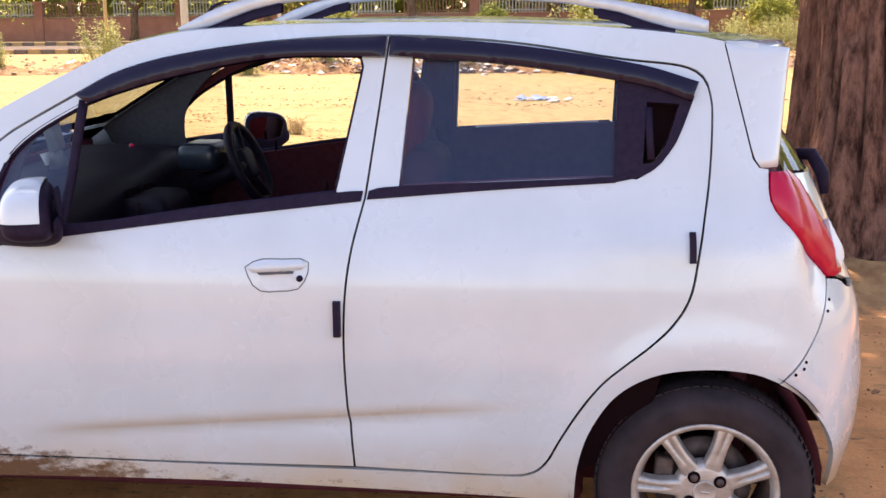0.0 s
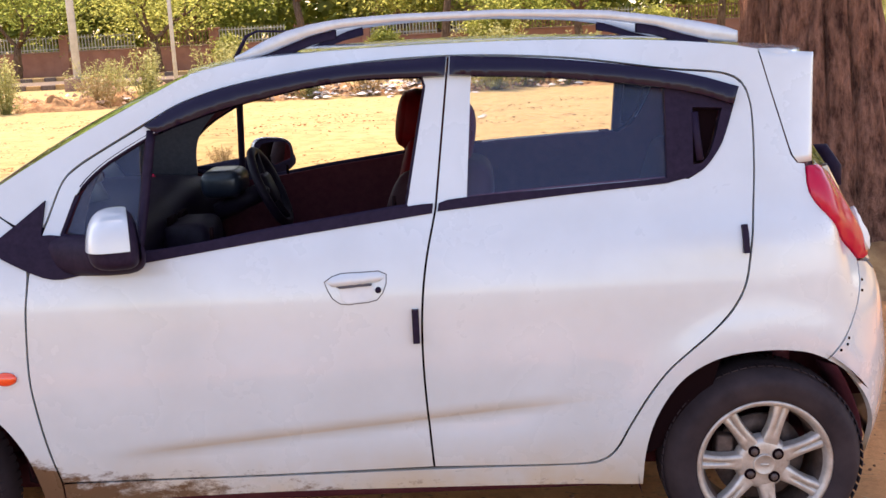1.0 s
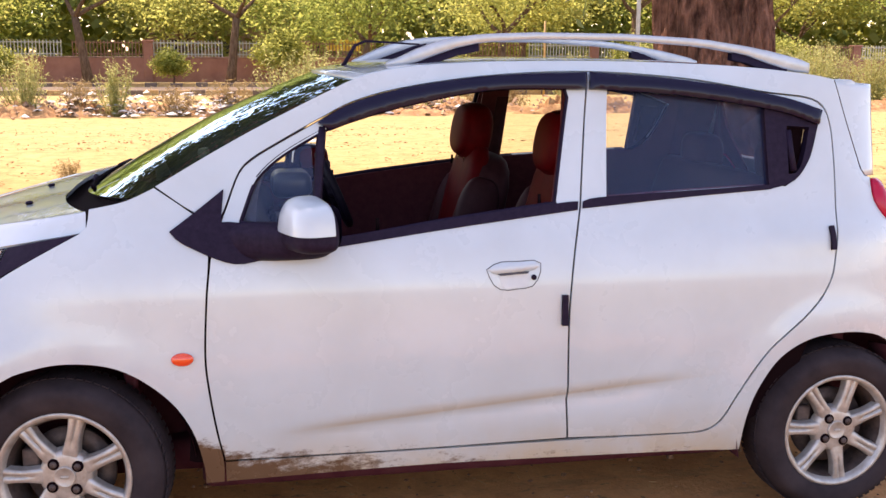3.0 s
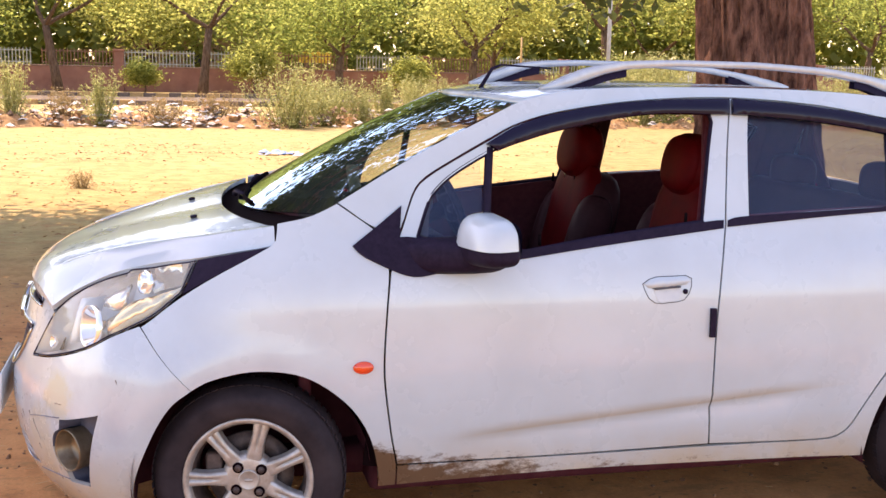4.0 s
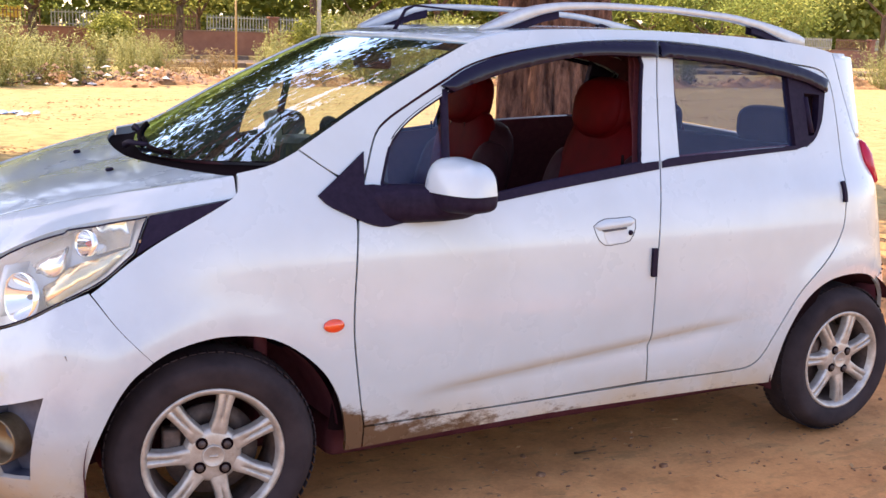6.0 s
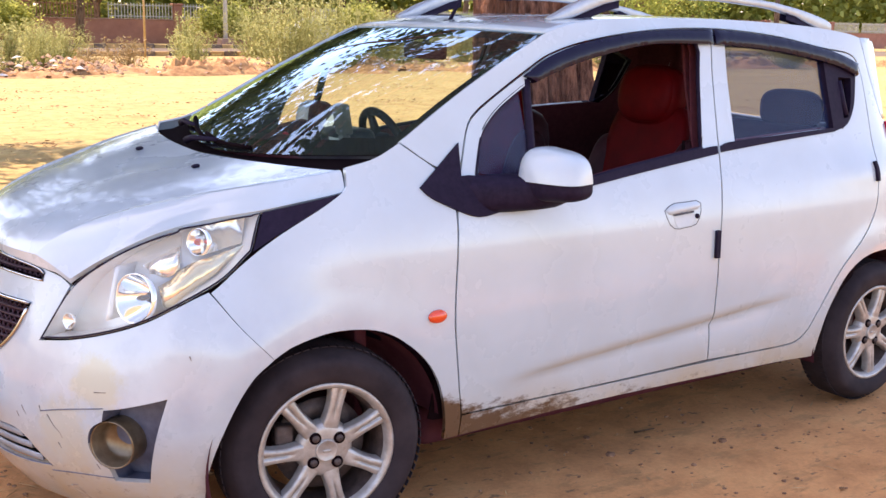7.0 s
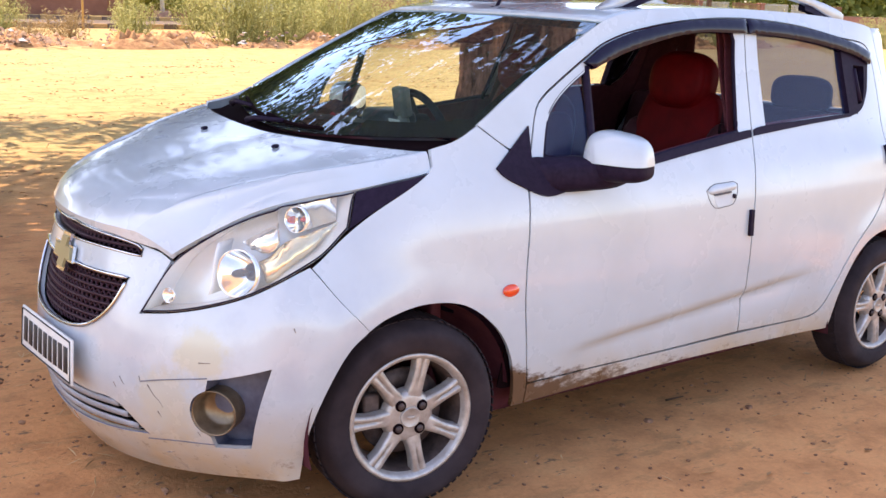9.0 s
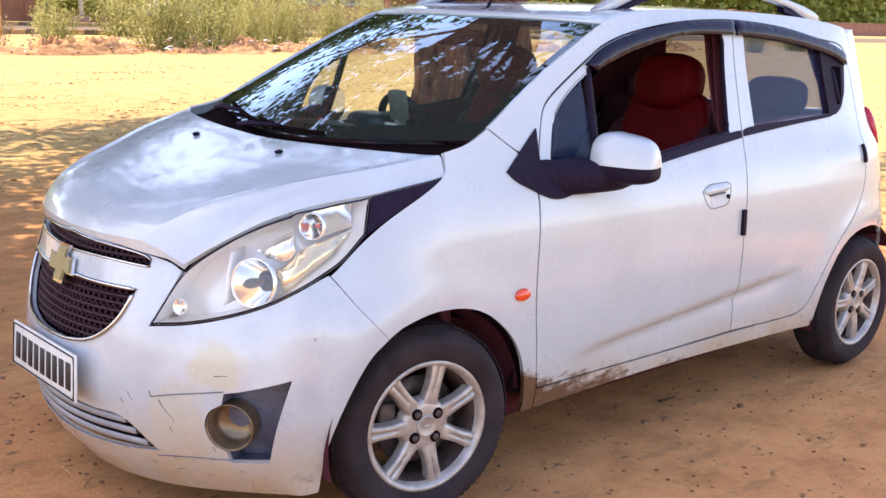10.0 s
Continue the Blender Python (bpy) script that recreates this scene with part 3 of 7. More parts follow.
for side, word in SIDES:
    # doors with their glass, trim and handles
    door = part("front_door", panel_bm(FRONT_DOOR, side, [FRONT_HOLE], step=0.017), PAINT, car, "white front door, window lowered, mud along its foot")
    part("door_trim", panel_bm(FRONT_DOOR, side, [FRONT_HOLE], out=-0.045, depth=0.004), CABIN, door, "black inner door trim")
    part("belt_strip", panel_bm(BELT_FRONT, side, out=0.004, depth=0.03, step=0.02), BLACK, door)
    part("rain_visor", panel_bm(VISOR_FRONT, side, out=0.017, depth=0.02, step=0.015, dome=0.007), VISOR, door, "smoked plastic rain visor")
    part("quarter_glass", panel_bm(QUARTER_GLASS, side, out=-0.012, depth=0.004), TINTED, door, "small tinted quarter glass")
    bm = bmesh.new()
    a = skin(along(np.linspace(-.49, -.455, 9)), np.linspace(.925, 1.255, 9), -0.008)
    tube(bm, a * np.array([1, side, 1]), 0.014, 6)
    part("window_divider", bm, BLACK, door)
    bm = bmesh.new()
    for q in (FRONT_HOLE,):
        ring = skin(q[:, 0], q[:, 1], -0.008) * np.array([1, side, 1])
        tube(bm, list(ring) + [ring[0]], 0.009, 5, cap=False)
    part("window_seal", bm, BLACK, door)
    part("handle_rim", panel_bm(HANDLE_RIM, side, [offset_loop(HANDLE_RIM, -0.0024)], out=0.001, depth=0.006, step=0.01), HANDLE_SHADE, door)
    part("handle_grip", panel_bm(HANDLE_GRIP, side, out=0.002, depth=0.008, step=0.01, dome=0.009), PAINT, door, "white pull handle")
    part("handle_cup", panel_bm(HANDLE_CUP, side, out=0.001, depth=0.004, step=0.01, dome=-0.001), CUP_GREY, door)
    # Dark strip painted in for the shade just below the grip.
    part("handle_slit", panel_bm(HANDLE_SLIT, side, out=0.005, depth=0.004, step=0.01), HANDLE_SHADE, door)
    bm = bmesh.new()
    p = skin(along(.152), .815, 0.001) * np.array([1, side, 1])
    bmesh.ops.create_cone(bm, cap_ends=True, segments=14, radius1=0.0085, radius2=0.008, depth=0.008, matrix=Matrix.Translation(p) @ Matrix.Rotation(radians(90), 4, "X"))
    part("keyhole", bm, BLACK, door)
    part("edge_guard", strip_on_skin(bmesh.new(), float(along(.238)), float(along(.256)), .668, .760, side, 0.012), BLACK, door, "black door edge guard")

    door = part("rear_door", panel_bm(REAR_DOOR, side, [REAR_HOLE], step=0.017), PAINT, car, "white rear door with tinted window")
    part("door_trim", panel_bm(REAR_DOOR, side, [REAR_HOLE], out=-0.045, depth=0.004), CABIN, door)
    part("belt_strip", panel_bm(BELT_REAR, side, out=0.004, depth=0.03, step=0.02), BLACK, door)
    part("rain_visor", panel_bm(VISOR_REAR, side, out=0.017, depth=0.02, step=0.015, dome=0.007), VISOR, door)
    part("window_glass", panel_bm(REAR_GLASS, side, out=-0.016, depth=0.004), TINTED, door, "blue-tinted window glass")
    part("quarter_trim", panel_bm(quarter_outline(.952 if side < 0 else .990), side, [QUARTER_POCKET], out=0.003, depth=0.03, step=0.02), BLACK, door, "black plastic quarter with sunken handle")
    part("handle_pocket", panel_bm(QUARTER_POCKET, side, out=-0.028, depth=0.004, step=0.02), GAP, door)
    bm = bmesh.new()
    line = skin(along(np.array([1.03, 1.032, 1.036])), np.array([1.235, 1.17, 1.11]), 0.0) * np.array([1, side, 1])
    tube(bm, line, 0.010, 8)
    part("pull_handle", bm, BLACK, door)
    part("edge_guard", strip_on_skin(bmesh.new(), float(along(1.128)), float(along(1.143)), .868, .942, side, 0.012), BLACK, door)

    part("front_wing", panel_bm(WING, side), PAINT, car, "white front wing, scuffed")
    part("side_frame", panel_bm(SIDE_FRAME, side), PAINT, car, "white pillar, sill and rear quarter pressing")
    part("inner_liner", panel_bm(HOLE_LINER, side, out=-0.028, depth=0.004, step=0.06), GAP, car)
    bm = panel_bm(SAIL, side, out=0.007, depth=0.02, step=0.025)
    part("mirror_sail", bm, BLACK, car, "black corner plate under the mirror")

    # side repeater
    bm = bmesh.new()
    p = skin(along(-.868), .617, 0.004) * np.array([1, side, 1])
    bmesh.ops.create_uvsphere(bm, u_segments=20, v_segments=12, radius=1, matrix=Matrix.Translation(p) @ Matrix.Diagonal((.031, .012, .019, 1)))
    part("side_repeater", bm, ORANGE_LENS, car, "orange indicator lens")

    # tail lamp and rear bumper half
    lamp = part("tail_lamp", panel_bm(TAIL_LAMP, side, out=0.006, depth=0.04, step=0.02, dome=0.034), RED_LENS, car, "red tail lamp with a clear foot")
    part("lamp_foot", panel_bm(loop([(1.635, .945), (1.605, .86), (1.615, .825)], [(1.615, .825), (1.675, .855), (1.655, .91), (1.635, .945)]), side, out=0.034, depth=0.02, step=0.02, dome=0.008), PLATE, lamp, "pale clear foot of the lamp")

    # head lamp: housing, reflectors, bulb and lens
    housing = part("head_lamp", panel_bm(HEAD_LAMP, side, out=-0.088, depth=0.004, step=0.03), LAMP_BODY, car, "clear head lamp with silver reflectors")
    ring = offset_loop(HEAD_LAMP, -0.004)
    bm = bmesh.new()
    a = skin(ring[:, 0], ring[:, 1], 0.002) * np.array([1, side, 1])
    b = skin(ring[:, 0], ring[:, 1], -0.088) * np.array([1, side, 1])
    grid_mesh(bm, [list(a) + [a[0]], list(b) + [b[0]]])
    part("lamp_wall", bm, LAMP_BODY, housing)
    bm = bmesh.new()
    tube(bm, list(a) + [a[0]], 0.0024, 5, cap=False)
    part("lamp_seal", bm, BLACK, housing)
    part("lamp_lens", panel_bm(HEAD_LAMP, side, out=0.001, depth=0.001, step=0.025, dome=0.012), LENS, housing, "clear lens")
    for (u, z, r, name) in ((-1.745, .724, .060, "main_reflector"), (-1.505, .858, .033, "indicator_reflector")):
        c = skin(u, z, -0.034) * np.array([1, side, 1])
        front = Vector((-0.90, side * 0.42, 0.12)).normalized().to_track_quat("Z", "Y").to_matrix().to_4x4()
        bm = bmesh.new()
        prof = [(r * k / 10, 0.014 - 0.064 * (1 - (k / 10) ** 2)) for k in range(1, 11)] + [(r * 1.05, 0.020), (r * 1.08, 0.004)]
        lathe(bm, prof, 28, Matrix.Translation(c) @ front, closed=False)
        part(name, bm, BOWL, housing, "silver bowl reflector")
        bm = bmesh.new()
        bmesh.ops.create_uvsphere(bm, u_segments=12, v_segments=8, radius=r * (0.13 if z < 0.8 else 0.20), matrix=Matrix.Translation(c) @ front @ Matrix.Translation((0, 0, -0.018)) @ Matrix.Diagonal((1, 1, 1.7, 1)))
        holder = bmesh.new()
        bmesh.ops.create_cone(holder, cap_ends=True, segments=16, radius1=r * 0.27, radius2=r * 0.22, depth=0.014, matrix=Matrix.Translation(c) @ front @ Matrix.Translation((0, 0, -0.040)))
        part("bulb_holder", holder, BLACK, housing)
        part("lamp_bulb", bm, ORANGE_LENS if z > 0.8 else DISC, housing, "orange-red indicator bulb" if z > 0.8 else "")
    part("reflector_sweep", panel_bm(loop([(-1.76, .80), (-1.68, .838), (-1.60, .852)], [(-1.60, .852), (-1.59, .80)], [(-1.59, .80), (-1.68, .775), (-1.76, .80)]), side, out=-0.045, depth=0.01, step=0.02, dome=0.022), REFLECTOR, housing)
    part("reflector_sweep", panel_bm(loop([(-1.70, .752), (-1.60, .790), (-1.50, .818), (-1.40, .842), (-1.36, .86)], [(-1.36, .86), (-1.45, .80), (-1.56, .735), (-1.66, .70)], [(-1.66, .70), (-1.70, .752)]), side, out=-0.050, depth=0.01, step=0.02, dome=0.030), WARM_GLINT_SWEEP, housing, "gold-tinted reflector")
    part("reflector_sweep", panel_bm(loop([(-1.50, .892), (-1.36, .915)], [(-1.36, .915), (-1.385, .852)], [(-1.385, .852), (-1.49, .83)], [(-1.49, .83), (-1.50, .892)]), side, out=-0.050, depth=0.01, step=0.02, dome=-0.022), REFLECTOR, housing)
    # the side light stands in a plain pocket before an upright web
    c = skin(-1.955, .650, -0.040) * np.array([1, side, 1])
    bm = bmesh.new()
    lathe(bm, [(.001, .004), (.010, .004), (.020, .012), (.022, .020), (.019, .020), (.012, .008), (.001, .006)], 16, Matrix.Translation(c) @ front, closed=False)
    part("side_light", bm, BOWL, housing, "small side light bulb in a chrome cup")
    bm = bmesh.new()
    web = np.linspace(.668, .800, 9)
    grid_mesh(bm, [[skin(-1.822 + 0.03 * (z - .668), z, o) * np.array([1, side, 1]) for o in (-0.086, -0.03, -0.010)] for z in web])
    thicken(bm, 0.004)
    part("lamp_web", bm, LAMP_BODY, housing)
    part("lamp_corner_trim", panel_bm(LAMP_CORNER, side, out=0.0, depth=0.02, step=0.02), BLACK, car, "black wedge behind the head lamp")

    # rear view mirror on the door: cap above, black shell and foot below
    mirror = new("wing_mirror")
    mirror.parent = car
    tagged(mirror, "white-capped wing mirror on a black foot")
    back, lift = (0.125, 0.03) if side > 0 else (0.0, 0.0)     # the far mirror is folded in
    here = Matrix.Translation((-.512 + back, side * .874, .978 + lift)) @ Matrix.Rotation(radians(-66 if side > 0 else 18), 4, "Z") @ Matrix.Scale(0.82 if side > 0 else 1.0, 4)

    def mirror_body(up, down):
        b = bmesh.new()
        bmesh.ops.create_uvsphere(b, u_segments=40, v_segments=24, radius=1)
        for v in b.verts:
            x, y, z = v.co
            n = (abs(x) ** 3.0 + abs(y) ** 4.4 + abs(z) ** 4.0) ** (1 / 3.9)
            x, y, z = x / n, y / n, z / n
            taper = 1 - 0.10 * max(z, 0)
            z *= 1 - 0.13 * max(0, y * side + 0.2)
            v.co = ((x * 0.5 if x > 0 else x) * 0.090 * taper + 0.014, y * 0.106 * taper, z * (up if z > 0 else down))
        return b

    bm = mirror_body(0.097, 0.06)
    bmesh.ops.bisect_plane(bm, geom=bm.verts[:] + bm.edges[:] + bm.faces[:], plane_co=(0, 0, 0.002), plane_no=(0, 0, 1), clear_inner=True)
    bmesh.ops.bisect_plane(bm, geom=bm.verts[:] + bm.edges[:] + bm.faces[:], plane_co=(0.034, 0, 0), plane_no=(1, 0, 0), clear_outer=True)
    part("mirror_cap", bm, PAINT, mirror, at=here)
    part("mirror_shell", mirror_body(0.088, 0.058), BLACK, mirror, at=here @ Matrix.Translation((0.003, 0, 0)) @ Matrix.Diagonal((0.97, 0.97, 1, 1)))
    bm = bmesh.new()
    grid = []
    for k in range(33):
        a = k / 32 * math.tau
        round_off = (abs(math.cos(a)) ** 3.4 + abs(math.sin(a)) ** 3.4) ** (-1 / 3.4)
        grid.append([(0.0635, 0.080 * math.cos(a) * r * round_off, 0.058 * math.sin(a) * r * round_off + 0.016) for r in (0.02, 0.5, 1.0)])
    grid_mesh(bm, grid)
    part("mirror_glass", bm, MIRROR, mirror, at=here @ Matrix.Translation((-.002, 0, 0)))
    bm = bmesh.new()
    rows = []
    for t in np.linspace(0, 1.75, 14):
        cx, cy, cz = -.635 + min(t, 1.2) * (0.115 + back), .750 + t * .105, .936 + t * (.008 + lift) + 0.020 * max(0, t - 0.9)
        thin = 1 - 0.75 * ease(0.9, 1.75, t)
        hx, hz = (.120 - t * .038) * thin, (.058 - t * .012) * thin
        rows.append([(cx + hx * math.cos(a) * abs(math.cos(a)) ** -0.3, side * cy, cz + hz * math.sin(a) * max(abs(math.sin(a)), 1e-3) ** -0.3) for a in np.linspace(0.001, math.tau + 0.001, 21)])
    grid_mesh(bm, rows)
    part("mirror_foot", bm, BLACK, mirror)

    # wheel arch liners
    for cx in (-WHEEL_X, WHEEL_X):
        bm = bmesh.new()
        rows = [[(cx + 0.345 * math.cos(a), side * w, WHEEL_Z + 0.335 * math.sin(a)) for a in np.linspace(0.60 if cx > 0 else 0.10, math.pi + 0.25, 30)] for w in (.80 if abs(cx) < 1 else .768, .5)]
        rows.append([(cx + 0.02 * math.cos(a), side * .49, WHEEL_Z + 0.02 * math.sin(a)) for a in np.linspace(0.60 if cx > 0 else 0.10, math.pi + 0.25, 30)])
        grid_mesh(bm, rows)
        part("arch_liner", bm, UNDER, car)

# bonnet: lofted between its edges, with a raised middle
EDGE = even(spline([(-1.750, .462, .766), (-1.685, .520, .819), (-1.573, .578, .879), (-1.462, .626, .912), (-1.33, .694, .936), (-1.231, .722, .954), (-1.155, .737, .966), (-1.113, .740, .974)]), 0.02)
MIDDLE = even(spline([(-1.850, .822), (-1.825, .858), (-1.765, .897), (-1.65, .938), (-1.5, .977), (-1.335, 1.012), (-1.235, 1.032)]), 0.02)


def bonnet_point(t, v):
    e = np.array([np.interp(t * (len(EDGE) - 1), range(len(EDGE)), EDGE[:, i]) for i in range(3)])
    m = np.array([np.interp(t * (len(MIDDLE) - 1), range(len(MIDDLE)), MIDDLE[:, i]) for i in range(2)])
    a, fold_at = abs(v), 0.74 + 0.235 * t
    # the top is nearly flat as far as the fold, then a straight flank falls to the edge
    shape = 1 - 0.10 * (a / fold_at) ** 2 if a < fold_at else 0.90 * (1 - ((a - fold_at) / (1 - fold_at)) ** (1.35 - 0.3 * t))
    fold = 0.008 * math.exp(-((a - fold_at) / 0.03) ** 2) * float(ease(0.05, 0.3, t)) * (1 - 0.7 * t)
    x = m[0] + (e[0] - m[0]) * min(1.0, a / (1 - (1 - fold_at) * t)) ** 2.4
    return np.array([x, v * e[1], e[2] + (m[1] - e[2]) * shape + fold])


def bonnet_row(t):
    """One line of points across, with columns that follow the fold."""
    k = 0.74 + 0.235 * t
    half = list(np.linspace(0, k - 0.06, 22)) + [k - 0.035, k - 0.015, k - 0.004, k + 0.004] + list(np.linspace(k + 0.4 * (1 - k), 1, 7))
    return [bonnet_point(t, v) for v in [-h for h in half[:0:-1]] + half]


bm = bmesh.new()
rows = grid_mesh(bm, [bonnet_row(t) for t in np.linspace(0, 1, 50)])
rim = rows[0] + [r[-1] for r in rows[1:]] + rows[-1][::-1][1:] + [r[0] for r in rows[::-1]][1:-1]
low = [bm.verts.new(v.co + Vector((0.006 if v.co.x < -1.7 else 0, -0.012 if v.co.y > 0.4 else 0.012 if v.co.y < -0.4 else 0, -0.013))) for v in rim]
# the front lip rolls down to just above the bumper
for v, w in list(zip(rim, low))[:len(rows[0])]:
    w.co = v.co + Vector((0.002, 0, min(-0.013, float(np.interp(abs(v.co.y), (0, .26, .44, .497), (.806, .791, .768, .745))) + 0.005 - v.co.z)))
for i in range(len(rim)):
    j = (i + 1) % len(rim)
    bm.faces.new((rim[i], rim[j], low[j], low[i]))
    bm.edges.get((rim[i], rim[j])).smooth = False
bmesh.ops.recalc_face_normals(bm, faces=bm.faces)
bonnet = part("bonnet", bm, PAINT, car, "white bonnet with raised folds")
for s in (-1, 1):
    bm = bmesh.new()
    rounded_box(bm, (.024, .018, .011), (-1.335, s * .265, 1.014), 0.006, turn=Matrix.Rotation(radians(-8), 4, "Y"))
    part("washer_jet", bm, BLACK, bonnet)

# roof, windscreen, cowl
ROOF = even(spline(ROOF_LINE), 0.02)
RX, RZ = ROOF[:, 0], ROOF[:, 1]


def roof_edge(x):
    z = float(np.interp(x, RX, RZ))
    return skin(along(x), z)


def roof_point(t, v):
    x0, x1 = -.345, 1.245
    e = roof_edge(x0 + (x1 - x0) * t)
    rise = 0.030 - 0.006 * t
    a = abs(v)
    bow = -0.085 * (1 - t) ** 6
    return (e[0] + bow * (1 - a ** 2.2), v * e[1], e[2] + rise * (1 - a ** 2.0))


bm = bmesh.new()
grid_mesh(bm, [[roof_point(t, v) for v in np.linspace(-1, 1, 41)] for t in np.linspace(0, 1, 50)])
thicken(bm, 0.012)
roof = part("roof", bm, PAINT, car, "white roof panel")
bm = bmesh.new()
grid_mesh(bm, [[(roof_point(t, v)[0], roof_point(t, v)[1] * 0.97, roof_point(t, v)[2] - 0.035) for v in np.linspace(-1, 1, 21)] for t in np.linspace(0, 1, 20)])
part("headlining", bm, LINING, car, "grey headlining")


def pillar_foot(t):
    x = -.985 + (.645) * t
    return np.asarray(roof_edge(max(x, -.93)) if x > -.93 else skin(along(x), 1.066 + 0.027 * (x + .985) / .055), float)


SCREEN_SIDE = spline([pillar_foot(t) for t in np.linspace(0, 1, 6)], 40)


def screen_point(t, v, sink=0.0):
    e = [np.interp(t, np.linspace(0, 1, len(SCREEN_SIDE)), SCREEN_SIDE[:, i]) for i in range(3)]
    m = np.array([-1.18 + .757 * t, 0, 1.042 + 0.386 * t + 0.030 * math.sin(math.pi * t)])
    a = abs(v)
    p = np.array([m[0] + (e[0] - m[0]) * a ** 1.95, v * (e[1] - 0.008), m[2] + (e[2] - m[2]) * a ** 1.95])
    return p + np.array([0.5, 0, -0.86]) * (sink + 0.004)


bm = bmesh.new()
grid_mesh(bm, [[screen_point(t, v) for v in np.linspace(-1, 1, 41)] for t in np.linspace(0, 1, 30)])
screen = part("windscreen", bm, GLASS, car, "clear curved windscreen")
bm = bmesh.new()
tt, vv = np.linspace(0, 1, 61), np.linspace(-1, 1, 81)
pts = [[screen_point(t, v, 0.004) for v in vv] for t in tt]
vert = {}
for i in range(60):
    for j in range(80):
        t, v = (tt[i] + tt[i + 1]) / 2, abs(vv[j] + vv[j + 1]) / 2
        if t < 0.085 + 0.06 * v ** 3 or t > 0.965 or v > 0.955:
            q = []
            for a, b in ((i, j), (i, j + 1), (i + 1, j + 1), (i + 1, j)):
                if (a, b) not in vert:
                    vert[a, b] = bm.verts.new(pts[a][b])
                q.append(vert[a, b])
            bm.faces.new(q)
part("screen_border", bm, GAP, screen, "black printed border")
bm = bmesh.new()
rows = []
for v in np.linspace(-1, 1, 41):
    a, b = Vector(bonnet_point(1, v)), Vector(screen_point(0, v))
    a += Vector((-0.03, 0, -0.024))
    b += Vector((0.02, 0, -0.012))
    c = (a + b) / 2 + Vector((0, 0, -0.012))
    rows.append([a, c, b])
grid_mesh(bm, rows)
part("cowl", bm, GAP, car, "black cowl grille under the windscreen")
for y0, y1 in ((-.22, .26), (.14, .58)):
    bm = bmesh.new()
    tube(bm, [screen_point(0.0, y1 / .70, 0.004) + np.array([-.03, 0, -.004]), screen_point(0.0, (y1 - .05) / .70, -0.010) + np.array([-.012, 0, 0]), screen_point(0.03, (y0 + y1) / 2 / .70, -0.012)], [.013, .010, .007], 6)
    wiper = part("wiper", bm, BLACK, car, "black wiper arm lying along the glass")
    bm = bmesh.new()
    tube(bm, [screen_point(0.02 + 0.02 * k / 10, (y0 + (y1 - y0 - .06) * k / 10) / .70, -0.006) for k in range(11)], 0.007, 6)
    part("wiper_blade", bm, GAP, wiper)
bm = bmesh.new()
rounded_box(bm, (.06, .03, .03), (-.325, -.045, roof_point(0.0, 0)[2] + .004), 0.008)
aerial = part("aerial", bm, BLACK, car, "black folded roof aerial")
bm = bmesh.new()
tube(bm, [(-.33, -.045, 1.44), (-.285, -.045, 1.515), (-.25, -.045, 1.53), (-.06, -.045, 1.52)], [.008, .006, .004, .003], 6)
part("aerial_rod", bm, BLACK, aerial)

# roof rails
for side, word in SIDES:
    bm = bmesh.new()
    spec = [(-.240, .495, 1.436, 1.446, .014), (-.20, .496, 1.438, 1.464, .020), (-.15, .498, 1.446, 1.488, .022), (-.09, .500, 1.468, 1.510, .021), (-.02, .502, 1.492, 1.526, .018), (.06, .504, 1.509, 1.536, .016), (.22, .506, 1.519, 1.542, .015),
            (.53, .506, 1.518, 1.540, .015), (.80, .504, 1.500, 1.525, .015), (.95, .501, 1.474, 1.504, .017), (1.03, .498, 1.446, 1.490, .020), (1.10, .495, 1.426, 1.475, .021), (1.15, .492, 1.420, 1.463, .020), (1.185, .490, 1.418, 1.450, .015)]
    rows = []
    for k in np.linspace(0, len(spec) - 1, 44):
        c = [float(np.interp(k, range(len(spec)), [s[i] for s in spec])) for i in range(5)]
        x, y, z0, z1, h = c
        zm, hz = (z0 + z1) / 2, (z1 - z0) / 2
        rows.append([(x, side * y + h * math.copysign(abs(math.cos(a)) ** 0.36, math.cos(a)), zm + hz * math.copysign(abs(math.sin(a)) ** 0.36, math.sin(a))) for a in np.linspace(0, math.tau, 17)[:-1]])
        rows[-1].append(rows[-1][0])
    grid_mesh(bm, rows)
    for r in (rows[0], rows[-1]):
        bm.faces.new([bm.verts.new(p) for p in r[:-1]])
    bmesh.ops.remove_doubles(bm, verts=bm.verts[:], dist=1e-5)
    bmesh.ops.recalc_face_normals(bm, faces=bm.faces)
    rail = part("roof_rail", bm, SILVER, car, "silver-painted roof rail")
    # Black wedges stand in for shade on the inner faces of the rail's feet.
    for x0, x1 in ((-.19, .05), (.90, 1.10)):
        bm = bmesh.new()
        rows = []
        for x in np.linspace(x0, x1, 14):
            zt = float(np.interp(x, [s[0] for s in spec], [s[2] for s in spec])) + .006
            zb = max(1.430 if x < .5 else 1.430 - (x - .86) * .06, zt - 0.030)
            y = side * .499
            rows.append([(x, y - .016, zb), (x, y - .014, zt), (x, y + .014, zt), (x, y + .016, zb)])
        grid_mesh(bm, rows)
        bmesh.ops.recalc_face_normals(bm, faces=bm.faces)
        part("rail_foot", bm, BLACK, rail)


